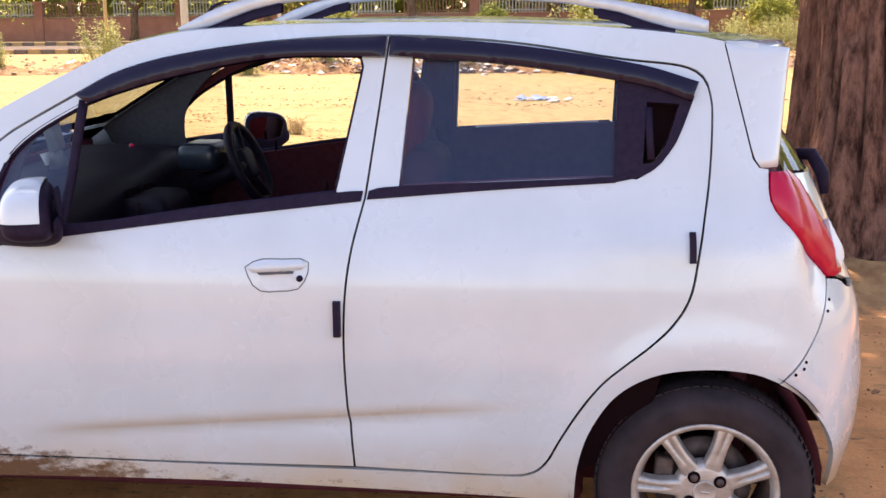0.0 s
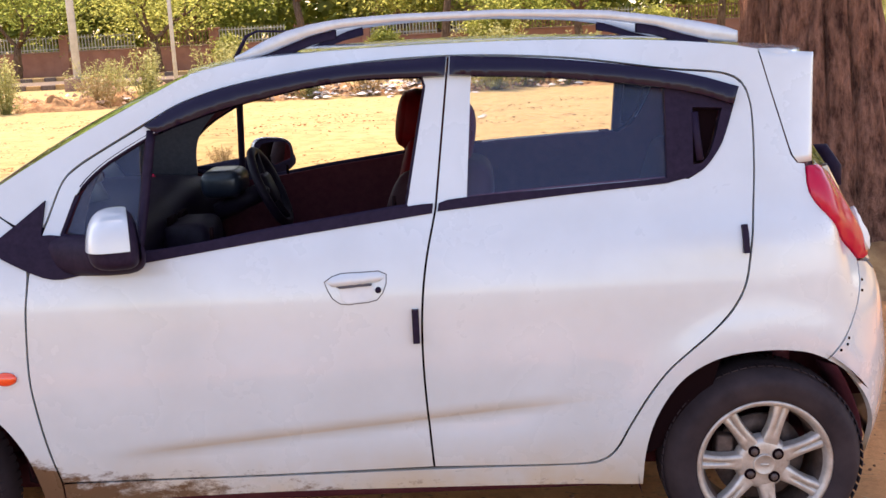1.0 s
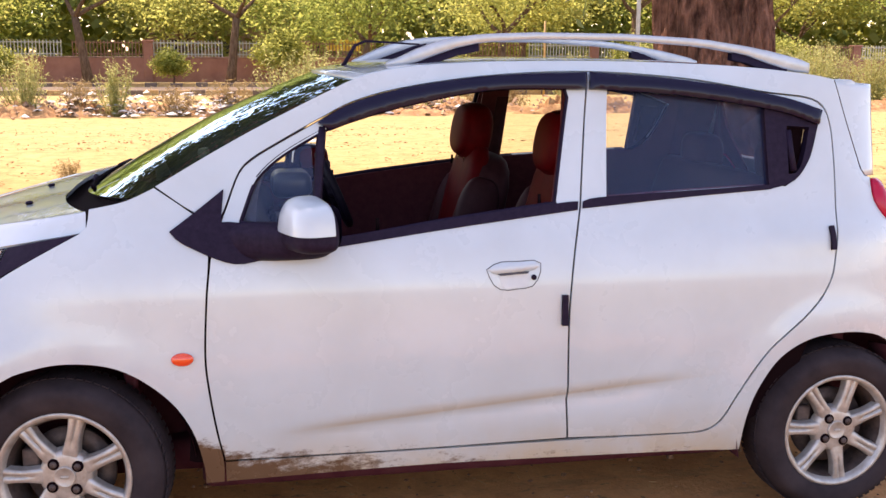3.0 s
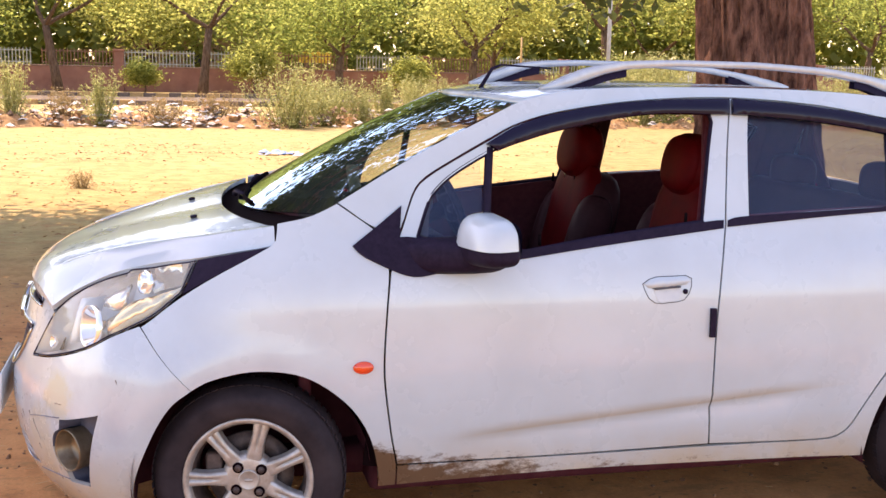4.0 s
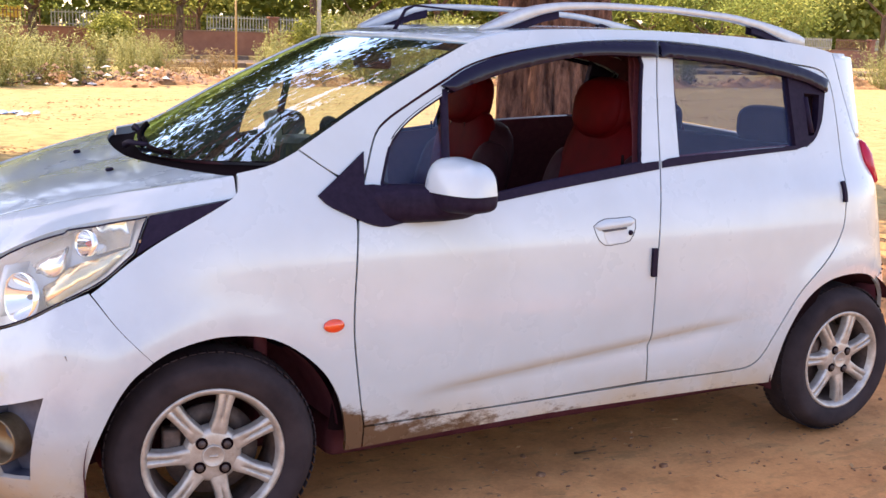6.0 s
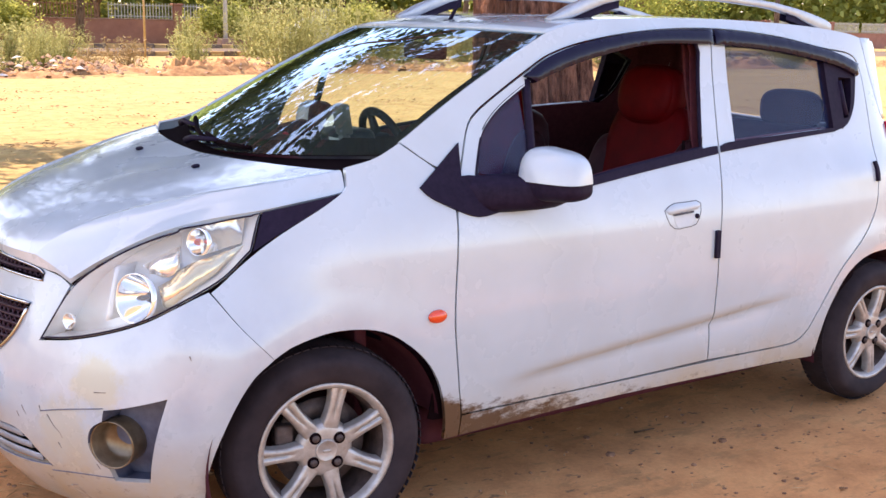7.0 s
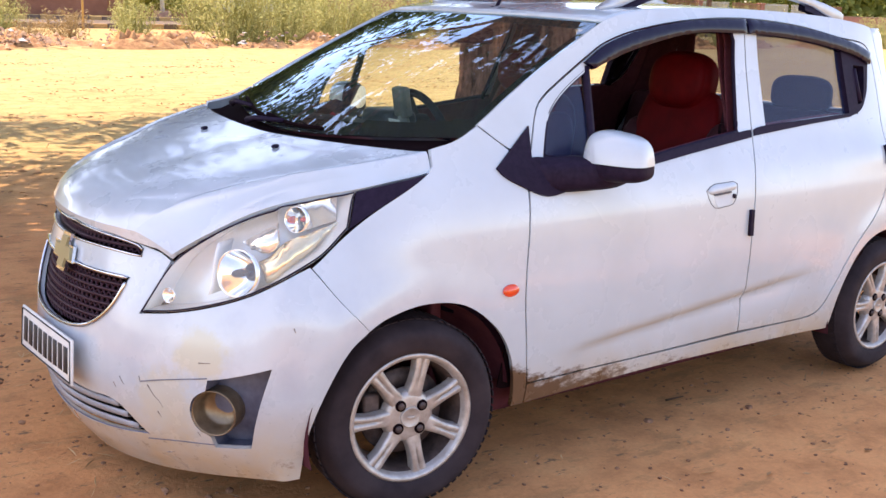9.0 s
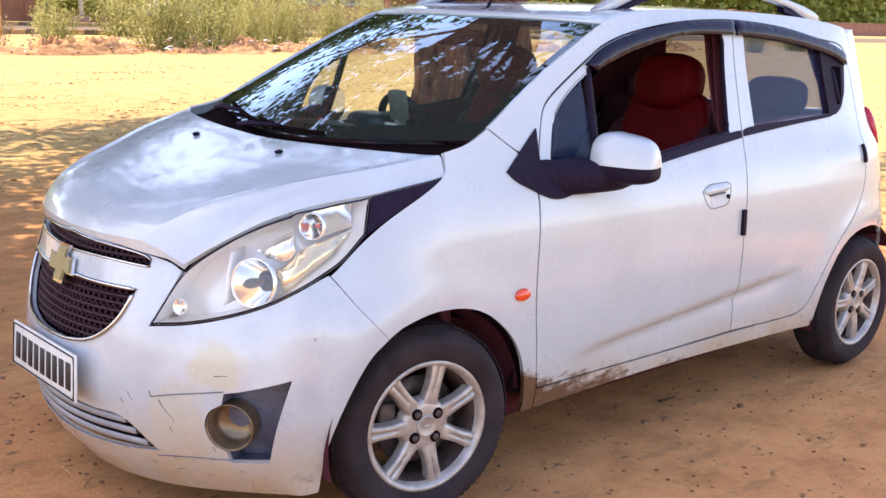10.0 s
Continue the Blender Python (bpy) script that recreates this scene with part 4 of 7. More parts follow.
# nose: one panel wrapped round the front, q is the length from the middle
def wrap_panel(outline, holes=(), out=0.0, depth=0.014, step=0.035, rear=False, dome=0.0):
    bm = bmesh.new()
    vs, fs, loops = flat_fill(outline, holes, step)
    if dome:
        d = np.min(np.linalg.norm(vs[:, None] - outline[None], axis=2), axis=1)
        out = out + dome * np.sqrt(np.clip(d / max(d.max(), 1e-6), 0, 1))
    u = TAIL - np.abs(vs[:, 0]) if rear else NOSE + np.abs(vs[:, 0])
    flip = np.stack([np.ones(len(vs)), np.where(vs[:, 0] < 0, -1.0, 1.0), np.ones(len(vs))], 1)
    p = skin(u, vs[:, 1], out) * flip
    n = skin_normal(u, vs[:, 1]) * flip
    top = [bm.verts.new(q) for q in p]
    for f in fs:
        try:
            bm.faces.new([top[i] for i in f])
        except ValueError:
            pass
    for lp in loops:
        low = {i: bm.verts.new(p[i] - n[i] * depth) for i in lp}
        for i, j in zip(lp, lp[1:] + lp[:1]):
            try:
                bm.faces.new((top[i], top[j], low[j], low[i]))
                bm.edges.get((top[i], top[j])).smooth = False
            except ValueError:
                pass
    bmesh.ops.recalc_face_normals(bm, faces=bm.faces)
    if bm.faces:
        f = max(bm.faces, key=lambda g: g.calc_area())
        c = f.calc_center_median()
        if f.normal.dot(Vector((c.x, c.y, 0))) < 0:
            bmesh.ops.reverse_faces(bm, faces=bm.faces[:])
    return bm


def both_ways(*runs, step=0.02):
    """A closed outline, the same on both sides of the middle, from runs that start and end on it."""
    half = []
    for r in runs:
        e = even(spline(r), step) if len(r) > 2 else even(np.array(r, float), step)
        half.extend(e[:-1] if r is not runs[-1] else e)
    half = np.array(half)
    other = half[::-1][1:-1] * np.array([-1, 1])
    return np.concatenate([half, other])


def one_side(poly, s):
    return poly * np.array([s, 1])


GRILLE = both_ways([(0, .522), (.12, .525), (.225, .546), (.306, .604), (.356, .687)], [(.356, .687), (.2, .690), (0, .698)])
SLOT = both_ways([(0, .757), (.2, .756), (.392, .748)], [(.392, .748), (.384, .772), (.26, .787), (0, .800)])
INTAKE = both_ways([(0, .238), (.28, .246), (.43, .258)], [(.43, .258), (.325, .340), (.2, .348), (0, .356)])
FOG = loop([(.645, .450), (.70, .461), (.823, .493)], [(.823, .493), (.785, .378), (.754, .262)], [(.754, .262), (.645, .253)], [(.645, .253), (.638, .286)], [(.638, .286), (.600, .308), (.584, .352), (.600, .396), (.638, .420)], [(.638, .420), (.645, .450)], step=0.015)
NOSE_PANEL = both_ways([(0, .128), (.41, .130), (.69, .149), (.905, .164)],
                       [(.905, .164), (.920, .295), (.975, .432), (1.03, .522), (1.0885, .569)],
                       [(1.0885, .569), (1.0098, .6553), (.9375, .7465)],
                       [(.9375, .7465), (.841, .711), (.751, .673), (.652, .641), (.531, .614), (.415, .600)],
                       [(.415, .600), (.447, .656), (.497, .745)],
                       [(.497, .745), (.44, .768), (.26, .791), (0, .806)])
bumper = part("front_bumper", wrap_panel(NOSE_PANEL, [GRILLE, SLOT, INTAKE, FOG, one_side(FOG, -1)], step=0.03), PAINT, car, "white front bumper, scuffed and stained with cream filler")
GRILLE_BACK = material("grille_black", (0.034, 0.009, 0.018), 0.5, spec=0.25)
part("grille_backing", wrap_panel(offset_loop(both_ways([(0, .20), (.45, .22)], [(.45, .22), (.45, .78)], [(.45, .78), (0, .80)]), 0.0), out=-0.075, depth=0.004, step=0.06), GAP, bumper)


def lattice(outline, nx, nz, out):
    """A woven mesh grille of slanted bars that stays inside the outline."""
    bm = bmesh.new()
    lo, hi = outline.min(0), outline.max(0)
    pitch = (hi[0] - lo[0]) / nx
    for k in range(-nx, 2 * nx):
        for sl in (1, -1):
            pts = np.stack([lo[0] + pitch * k + sl * np.linspace(0, 1, 60) * (hi[1] - lo[1]) * 1.1, np.linspace(lo[1], hi[1], 60)], 1)
            ok = inside(pts, outline)
            run = []
            for p, o in zip(pts, ok):
                if o:
                    run.append(p)
                if (not o or p is pts[-1]) and len(run) > 2:
                    r = np.array([run[0], run[len(run) // 2], run[-1]])
                    q = skin(NOSE + np.abs(r[:, 0]), r[:, 1], out) * np.stack([np.ones(3), np.where(r[:, 0] < 0, -1, 1), np.ones(3)], 1)
                    tube(bm, q, 0.0032, 4, cap=False)
                if not o:
                    run = []
    for z in np.linspace(lo[1], hi[1], nz + 2)[1:-1]:
        pts = np.stack([np.linspace(lo[0], hi[0], 160), np.full(160, z)], 1)
        ok = inside(pts, outline)
        q = pts[ok]
        if len(q) > 3:
            q = q[::6]
            w = skin(NOSE + np.abs(q[:, 0]), q[:, 1], out + 0.002) * np.stack([np.ones(len(q)), np.where(q[:, 0] < 0, -1, 1), np.ones(len(q))], 1)
            tube(bm, w, 0.0045, 5, cap=False)
    return bm


def rim_tube(outline, r, out):
    bm = bmesh.new()
    q = skin(NOSE + np.abs(outline[:, 0]), outline[:, 1], out) * np.stack([np.ones(len(outline)), np.where(outline[:, 0] < 0, -1, 1), np.ones(len(outline))], 1)
    tube(bm, list(q) + [q[0]], r, 6, cap=False)
    return bm


grille = part("lower_grille", lattice(GRILLE, 26, 8, -0.022), GRILLE_BACK, car, "black mesh grille with chrome rim")
part("grille_rim", rim_tube(GRILLE, 0.0058, 0.002), CHROME, grille, "chrome rim")
slot = part("upper_grille", lattice(SLOT, 30, 2, -0.018), GRILLE_BACK, car, "narrow black mesh grille under the bonnet")
part("grille_rim", rim_tube(SLOT, 0.004, 0.001), CHROME, slot)
SLAT_GREY = grainy("dusty_grey_slat", (0.34, 0.34, 0.36), (0.24, 0.23, 0.24), 9.0, 0.5, 0.05, 0.002)
intake = part("lower_intake", rim_tube(INTAKE, 0.003, -0.004), GREY_PANEL, car, "grey slatted air intake in the bumper")
for z0, z1 in ((.272, .272), (.302, .302), (.330, .330)):
    bm = bmesh.new()
    qs = np.linspace(-.40 + (z0 - .262) * 1.1, .40 - (z0 - .262) * 1.1, 31)
    rows = []
    for q in qs:
        s = -1 if q < 0 else 1
        a = skin(NOSE + abs(q), z0 + .011, -.006) * np.array([1, s, 1])
        b = skin(NOSE + abs(q), z0 - .006, -.002) * np.array([1, s, 1])
        c = skin(NOSE + abs(q), z0 - .012, -.045) * np.array([1, s, 1])
        rows.append([a, b, c])
    grid_mesh(bm, rows)
    thicken(bm, 0.003)
    part("slat", bm, SLAT_GREY, intake)

# badge, plate, fog lamps
bm = bmesh.new()
outline = [(-.062, -.016), (-.026, -.016), (-.020, -.038), (.026, -.038), (.020, -.016), (.062, -.016), (.068, .016), (.028, .016), (.022, .038), (-.024, .038), (-.018, .016), (-.056, .016)]
outline = [(y * 1.18, z * 1.22) for y, z in outline]
face = bm.faces.new([bm.verts.new((0, y, z)) for y, z in outline])
res = bmesh.ops.extrude_face_region(bm, geom=[face])
for v in [g for g in res["geom"] if isinstance(g, bmesh.types.BMVert)]:
    v.co.x -= 0.014
bmesh.ops.recalc_face_normals(bm, faces=bm.faces)
bmesh.ops.bevel(bm, geom=bm.edges[:], offset=0.003, segments=2, affect="EDGES")
badge_at = Matrix.Translation(skin(NOSE, .712) + np.array([-.004, 0, 0])) @ Matrix.Rotation(radians(14), 4, "Y")
badge = part("badge", bm, GOLD, car, "gold and chrome cross-shaped badge", smooth=False, at=badge_at)
bm = bmesh.new()
face = bm.faces.new([bm.verts.new((0, y * 1.17, z * 1.2)) for y, z in outline])
res = bmesh.ops.extrude_face_region(bm, geom=[face])
for v in [g for g in res["geom"] if isinstance(g, bmesh.types.BMVert)]:
    v.co.x -= 0.009
bmesh.ops.recalc_face_normals(bm, faces=bm.faces)
part("badge_rim", bm, CHROME, badge, smooth=False, at=badge_at)
plate_at = Matrix.Translation((-1.946, 0.0, .438)) @ Matrix.Rotation(radians(3), 4, "Y")
bm = bmesh.new()
rounded_box(bm, (.008, .44, .132), (0, 0, 0), 0.003)
plate = part("number_plate", bm, PLATE, car, "white number plate with unreadable black characters", at=plate_at)
bm = bmesh.new()
ring = [(-.006, y, z) for y, z in ((-.213, -.059), (.213, -.059), (.213, .059), (-.213, .059), (-.213, -.059))]
tube(bm, ring, 0.0022, 4)
part("plate_border", bm, INK, plate, at=plate_at)
for k in range(9):
    bm = bmesh.new()
    rounded_box(bm, (.003, .030, .076), (-.0055, -.178 + .0445 * k, 0), 0.001, 1)
    part("plate_bar", bm, INK, plate, at=plate_at)
for s in (-1, 1):
    insert = part("fog_recess", wrap_panel(one_side(FOG, s), out=-0.070, depth=0.003, step=0.03), GREY_PANEL, car, "grey recessed fog lamp surround")
    bm = bmesh.new()
    grid = []
    for o in (0.0, -0.071):
        q = skin(NOSE + np.abs(FOG[:, 0]), FOG[:, 1], o) * np.array([1, s, 1])
        grid.append(list(q) + [q[0]])
    grid_mesh(bm, grid)
    part("recess_wall", bm, GREY_PANEL, insert)
    c = Vector(skin(NOSE + .648, .353, -0.026) * np.array([1, s, 1]))
    aim = Vector((-0.80, s * 0.60, -0.02)).normalized().to_track_quat("Z", "Y").to_matrix().to_4x4()
    bm = bmesh.new()
    lathe(bm, [(.062, -.05), (.064, .012), (.062, .017), (.059, .013), (.056, -.03), (.047, -.040), (.020, -.046), (.001, -.047)], 36, Matrix.Translation(c) @ aim, closed=False)
    part("fog_barrel", bm, grainy("worn_fog_chrome", (0.27, 0.20, 0.13), (0.16, 0.105, 0.06), 22.0, 0.34, 0.1, 0.002, metal=0.6), insert, "dull chrome fog lamp barrel")
    for pts in ([(.43, .418), (.52, .436), (.645, .455)], [(.42, .243), (.53, .255), (.645, .262)]):
        e = even(spline(pts), 0.02)
        bm = bmesh.new()
        tube(bm, skin(NOSE + e[:, 0], e[:, 1], 0.0002) * np.array([1, s, 1]), 0.0016, 5)
        part("bumper_groove", bm, GREY_PANEL, bumper)

# scratches on the bumper corner
SCRATCH = grainy("scraped_plastic", (0.10, 0.08, 0.075), (0.32, 0.27, 0.24), 60.0, 0.8, 0.0)
for pts in ([(.452, .412), (.470, .385), (.488, .368), (.496, .352)], [(.425, .432), (.428, .415)], [(.352, .420), (.360, .404), (.366, .398)], [(.478, .338), (.486, .322)], [(.325, .398), (.332, .384)],
            [(.62, .494), (.655, .497)], [(.88, .60), (.884, .588)], [(.47, .205), (.50, .212)], [(.60, .296), (.607, .282)]):
    e = even(spline([(p[0], p[1]) for p in pts]), 0.006) if len(pts) > 2 else np.array(pts)
    bm = bmesh.new()
    tube(bm, skin(NOSE + e[:, 0], e[:, 1], 0.0) * np.array([1, -1, 1]), list(np.linspace(0.0017, 0.0007, len(e))), 5)
    part("scratch", bm, SCRATCH, bumper)

# tail: bumper, tailgate, rear glass, spoiler
for side, word in SIDES:
    part("rear_bumper", panel_bm(REAR_BUMPER, side), PAINT, car, "white rear bumper, split at the wheel arch")
    # fixing holes along the bumper seam
    for u, z in ((1.553, .748), (1.535, .722), (1.432, .610), (1.424, .594), (1.400, .582)):
        bm = bmesh.new()
        p = skin(u, z, 0.0) * np.array([1, side, 1])
        bmesh.ops.create_uvsphere(bm, u_segments=8, v_segments=6, radius=0.0042, matrix=Matrix.Translation(p))
        part("rivet", bm, GAP, car)
    bm = bmesh.new()
    rows = [[skin(along(x), z, -d) * np.array([1, side, 1]) for d in (.012, .05, .10)] for x, z in ((1.395, .535), (1.425, .49), (1.455, .435), (1.485, .37), (1.515, .30), (1.545, .235))]
    grid_mesh(bm, rows)
    thicken(bm, 0.004)
    part("torn_liner", bm, UNDER, car, "torn black arch liner hanging behind the wheel")
TAILGATE = both_ways([(0, .742), (.35, .755), (.56, .79), (.60, .83)], [(.60, .83), (.66, .95), (.72, 1.06)], [(.72, 1.06), (.4, 1.05), (0, 1.045)])
part("tailgate", wrap_panel(TAILGATE, rear=True), PAINT, car, "white tailgate")
REAR_SCREEN = both_ways([(0, 1.05), (.4, 1.055), (.76, 1.07)], [(.76, 1.07), (.80, 1.2), (.84, 1.37)], [(.84, 1.37), (.4, 1.39), (0, 1.395)])
part("rear_screen", wrap_panel(REAR_SCREEN, rear=True, out=-0.004, depth=0.004, step=0.05), glass_material("rear_screen_glass", (0.27, 0.30, 0.36), 0.15, (0.03, 0.04, 0.05)), car, "dark rear screen")
bm = bmesh.new()
rows = []
for v in np.linspace(-1, 1, 41):
    e = roof_point(1.0, v)
    a = abs(v)
    tipx = 1.43 - 0.11 * a ** 3
    rows.append([(e[0] + .002, e[1], e[2]), (e[0] + .06, e[1], e[2] - .001), (tipx - .01, e[1] * .955, e[2] - .012), (tipx, e[1] * .95, e[2] - .026), (tipx - .02, e[1] * .94, e[2] - .042), (e[0] + .03, e[1] * .97, e[2] - .055)])
made = grid_mesh(bm, rows)
for r in (made[0], made[-1]):
    bm.faces.new(r)
bmesh.ops.recalc_face_normals(bm, faces=bm.faces)
spoiler = part("roof_spoiler", bm, PAINT, car, "white roof spoiler over the rear screen")
for side, word in SIDES:
    # the blade beside the rear screen runs straight back from the seam, with a rounded rear edge
    bm = bmesh.new()
    rows = []
    for z in np.linspace(1.088, 1.392, 16):
        k = (z - 1.088) / 0.304
        x0 = float(np.interp(z, [1.088, 1.112, 1.234, 1.393], [1.330, 1.312, 1.285, 1.245]))
        x1 = 1.352 + 0.033 * k
        x0, y0 = (float(c) for c in skin(along(x0), z)[:2])
        line = [(x0 + (x1 - 0.016 - x0) * e, y0 - (0.10 + 0.20 * e) * e * (x1 - x0)) for e in np.linspace(0, 1, 8)]
        yr = line[-1][1]
        line += [(x1 - 0.005, yr - 0.009), (x1, yr - 0.022), (x1 - 0.006, yr - 0.036), (x1 - 0.05, yr - 0.050)]
        drop = 0.014 * k ** 8
        rows.append([(x, side * y, z - drop * (x - x0) / 0.2) for x, y in line])
    made = grid_mesh(bm, rows)
    for r in (made[0], made[-1]):
        bm.faces.new(r)
    bmesh.ops.recalc_face_normals(bm, faces=bm.faces)
    part("spoiler_fin", bm, PAINT, spoiler)
bm = bmesh.new()
tube(bm, [(1.46, -.20, 1.08), (1.515, -.23, 1.08), (1.545, -.25, 1.025), (1.55, -.26, .97)], [.016, .020, .020, .012], 8)
part("rear_wiper", bm, BLACK, car, "black rear wiper arm")

# underside and bulkheads
for name, size, at in (("floor_pan", (1.70, 1.32, .13), (0.03, 0, .236)), ("chassis_tunnel", (2.9, 1.10, .10), (0, 0, .240)), ("fuel_tank", (.7, .9, .12), (1.25, 0, .40)), ("engine_block", (.85, .86, .30), (-1.32, 0, .42))):
    bm = bmesh.new()
    rounded_box(bm, size, at, 0.03)
    part(name, bm, UNDER, car)
bm = bmesh.new()
rounded_box(bm, (.04, 1.30, .70), (-1.02, 0, .66), 0.01)
part("bulkhead", bm, CABIN, car)
bm = bmesh.new()
rounded_box(bm, (.05, 1.20, .60), (1.28, 0, .62), 0.01)
part("boot_wall", bm, CABIN, car)
for x, r in ((-WHEEL_X, .035), (WHEEL_X, .045)):
    bm = bmesh.new()
    tube(bm, [(x, -.6, .285), (x, .6, .285)], r, 8)
    part("axle", bm, UNDER, car)


# wheels
def wheel_parts():
    """Meshes of one wheel, its outer face towards +z, centred on the hub."""
    w = 0.0825
    tyre = bmesh.new()
    lathe(tyre, [(.187, -w + .012), (.191, -w + .004), (.235, -w - .006), (.260, -w + .004), (.272, -w + .020), (.281, -w + .040), (.285, -.025), (.285, .025), (.280, w - .042),
                 (.270, w - .022), (.258, w - .003), (.248, w + .005), (.235, w + .006), (.210, w + .004), (.191, w - .004), (.187, w - .012)], 72)
    tread = bmesh.new()
    for k in range(72):
        a = k * math.tau / 72
        m = Matrix.Rotation(a, 4, "Z") @ Matrix.Translation((.2822, 0, 0))
        for zz in (-.036, 0.0, .036):
            bmesh.ops.create_cube(tread, size=1, matrix=m @ Matrix.Translation((.0008, 0, zz)) @ Matrix.Diagonal((.003, .017, .032, 1)))
    rim = bmesh.new()
    lathe(rim, [(.199, w - .010), (.200, w - .003), (.194, w - .001), (.186, w - .004), (.181, w - .014), (.176, w - .024)], 64, closed=False)
    barrel = bmesh.new()
    lathe(barrel, [(.176, w - .024), (.168, w - .045), (.164, -.02), (.168, -.07), (.190, -.075)], 64, closed=False)
    spokes = []
    for k in range(7):
        a = radians(77) + k * math.tau / 7
        s = bmesh.new()
        rows = []
        for t in np.linspace(0, 1, 9):
            r = .050 + t * .138
            half = .030 - .018 * math.sin(math.pi * min(1.0, 0.15 + t * 0.6)) ** 2 * 0.62 + 0.002 * t
            z = w - .017 + .006 * math.sin(math.pi * t * 0.8)
            dip = .007 if 0.42 < t < 0.94 else 0.0
            rows.append([(r, -half * 1.12, z - .030), (r, -half, z - .008), (r, -half * .86, z - .001), (r, -half * .50, z), (r, -half * .16, z), (r, -half * .10, z - dip), (r, half * .10, z - dip),
                         (r, half * .16, z), (r, half * .50, z), (r, half * .86, z - .001), (r, half, z - .008), (r, half * 1.12, z - .030)])
        grid_mesh(s, rows)
        bmesh.ops.transform(s, matrix=Matrix.Rotation(a, 4, "Z"), verts=s.verts[:])
        bmesh.ops.recalc_face_normals(s, faces=s.faces)
        if sum(f.normal.z for f in s.faces) < 0:
            bmesh.ops.reverse_faces(s, faces=s.faces[:])
        spokes.append(s)
    hub = bmesh.new()
    lathe(hub, [(.084, w - .050), (.080, w - .026), (.072, w - .017), (.060, w - .0145), (.036, w - .0135), (.001, w - .013)], 40, closed=False)
    cap = bmesh.new()
    lathe(cap, [(.033, w - .015), (.0325, w - .009), (.030, w - .007), (.028, w - .0085), (.001, w - .0075)], 28, closed=False)
    rounded_box(cap, (.024, .008, .003), (0, 0, w - .007), 0.001, 1)
    bolts = []
    for k in range(4):
        a = radians(40) + k * math.tau / 4
        here = Matrix.Translation((.050 * math.cos(a), .050 * math.sin(a), 0))
        b = bmesh.new()
        lathe(b, [(.0105, w - .020), (.0105, w - .008), (.0085, w - .0055), (.001, w - .005)], 12, here, closed=False)
        c = bmesh.new()
        lathe(c, [(.0175, w - .016), (.0170, w - .0115), (.0155, w - .0105), (.001, w - .011)], 18, here, closed=False)
        bolts.append((b, c))
    disc = bmesh.new()
    lathe(disc, [(.06, .010), (.128, .010), (.128, -.004), (.06, -.004)], 48)
    rounded_box(disc, (.05, .10, .05), (-.105, .02, .012), 0.008)
    fourteen_inch = Matrix.Diagonal((.955, .955, 1, 1))
    for b in (rim, barrel, hub, cap, *spokes, *(q for pair in bolts for q in pair)):
        bmesh.ops.transform(b, matrix=fourteen_inch, verts=b.verts[:])
    return tyre, tread, rim, barrel, spokes, hub, cap, bolts, disc


def build_wheel(name_at):
    wheel = new("wheel")
    wheel.parent = car
    tyre, tread, rim, barrel, spokes, hub, cap, bolts, disc = wheel_parts()
    t = part("tyre", tyre, RUBBER, wheel, "worn black tyre")
    part("tread", tread, RUBBER, t, smooth=False)
    r = part("rim", rim, ALLOY, wheel, "dusty silver seven-spoke alloy rim")
    # Shade inside the wheel is put into the barrel's dark colour.
    part("rim_barrel", barrel, DISC, r, "rim barrel, shade behind the spokes put into its dark colour")
    for s in spokes:
        part("spoke", s, ALLOY, r)
    part("hub", hub, ALLOY, r)
    part("centre_cap", cap, ALLOY, r)
    for b in bolts:
        part("wheel_bolt", b[0], DISC, r)
        # Flat dark disc painted in place of the bolt recess's shade.
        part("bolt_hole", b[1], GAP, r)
    part("brake_disc", disc, DISC, wheel)
    wheel.matrix_basis = name_at
    return wheel


STEER = Matrix.Rotation(radians(-9.5), 4, "Z")         # the front wheels are left turned
first = build_wheel(pose(-WHEEL_X, -.700, WHEEL_Z) @ STEER @ pose(0, 0, 0, 90))
tagged(first, "alloy wheel with worn black tyre")
worn = Matrix.Diagonal((.97, .97, 1, 1))             # the rear tyres are worn down further
for m in (pose(WHEEL_X, -.705, WHEEL_Z - .009, 90, 0, 0) @ worn @ Matrix.Rotation(radians(-4), 4, "Z"), pose(-WHEEL_X, .700, WHEEL_Z) @ STEER @ pose(0, 0, 0, -90), pose(WHEEL_X, .705, WHEEL_Z - .009, -90, 0, 0) @ worn):
    copy_thing(first, m)

# cabin
POD = grainy("pod_blue_black", (0.010, 0.014, 0.024), (0.018, 0.024, 0.038), 40.0, 0.30, 0.0)
bm = bmesh.new()
prof = [(-1.0, .55), (-1.01, .98), (-.96, 1.015), (-.80, 1.02), (-.66, 1.005), (-.60, .965), (-.585, .90), (-.62, .80), (-.60, .68), (-.66, .55)]
rows = []
for y in np.linspace(-.66, .66, 19):
    lift = 0.02 * math.exp(-((y - .37) / .16) ** 2) - 0.02 * (abs(y) / .66) ** 4
    rows.append([(x + 0.05 * (abs(y) / .66) ** 3, y, z + lift * (z > .85)) for x, z in prof])
grid_mesh(bm, rows)
bmesh.ops.recalc_face_normals(bm, faces=bm.faces)
dash = part("dashboard", bm, DASH, car, "blue-grey dashboard")
bm = bmesh.new()
rounded_box(bm, (.15, .20, .10), (-.480, .37, 1.012), 0.035, 4)
part("instrument_pod", bm, POD, dash, "glossy dark blue instrument pod")
bm = bmesh.new()
rounded_box(bm, (.16, .26, .42), (-.52, .0, .72), 0.04, 3)
part("centre_console", bm, DASH, dash)
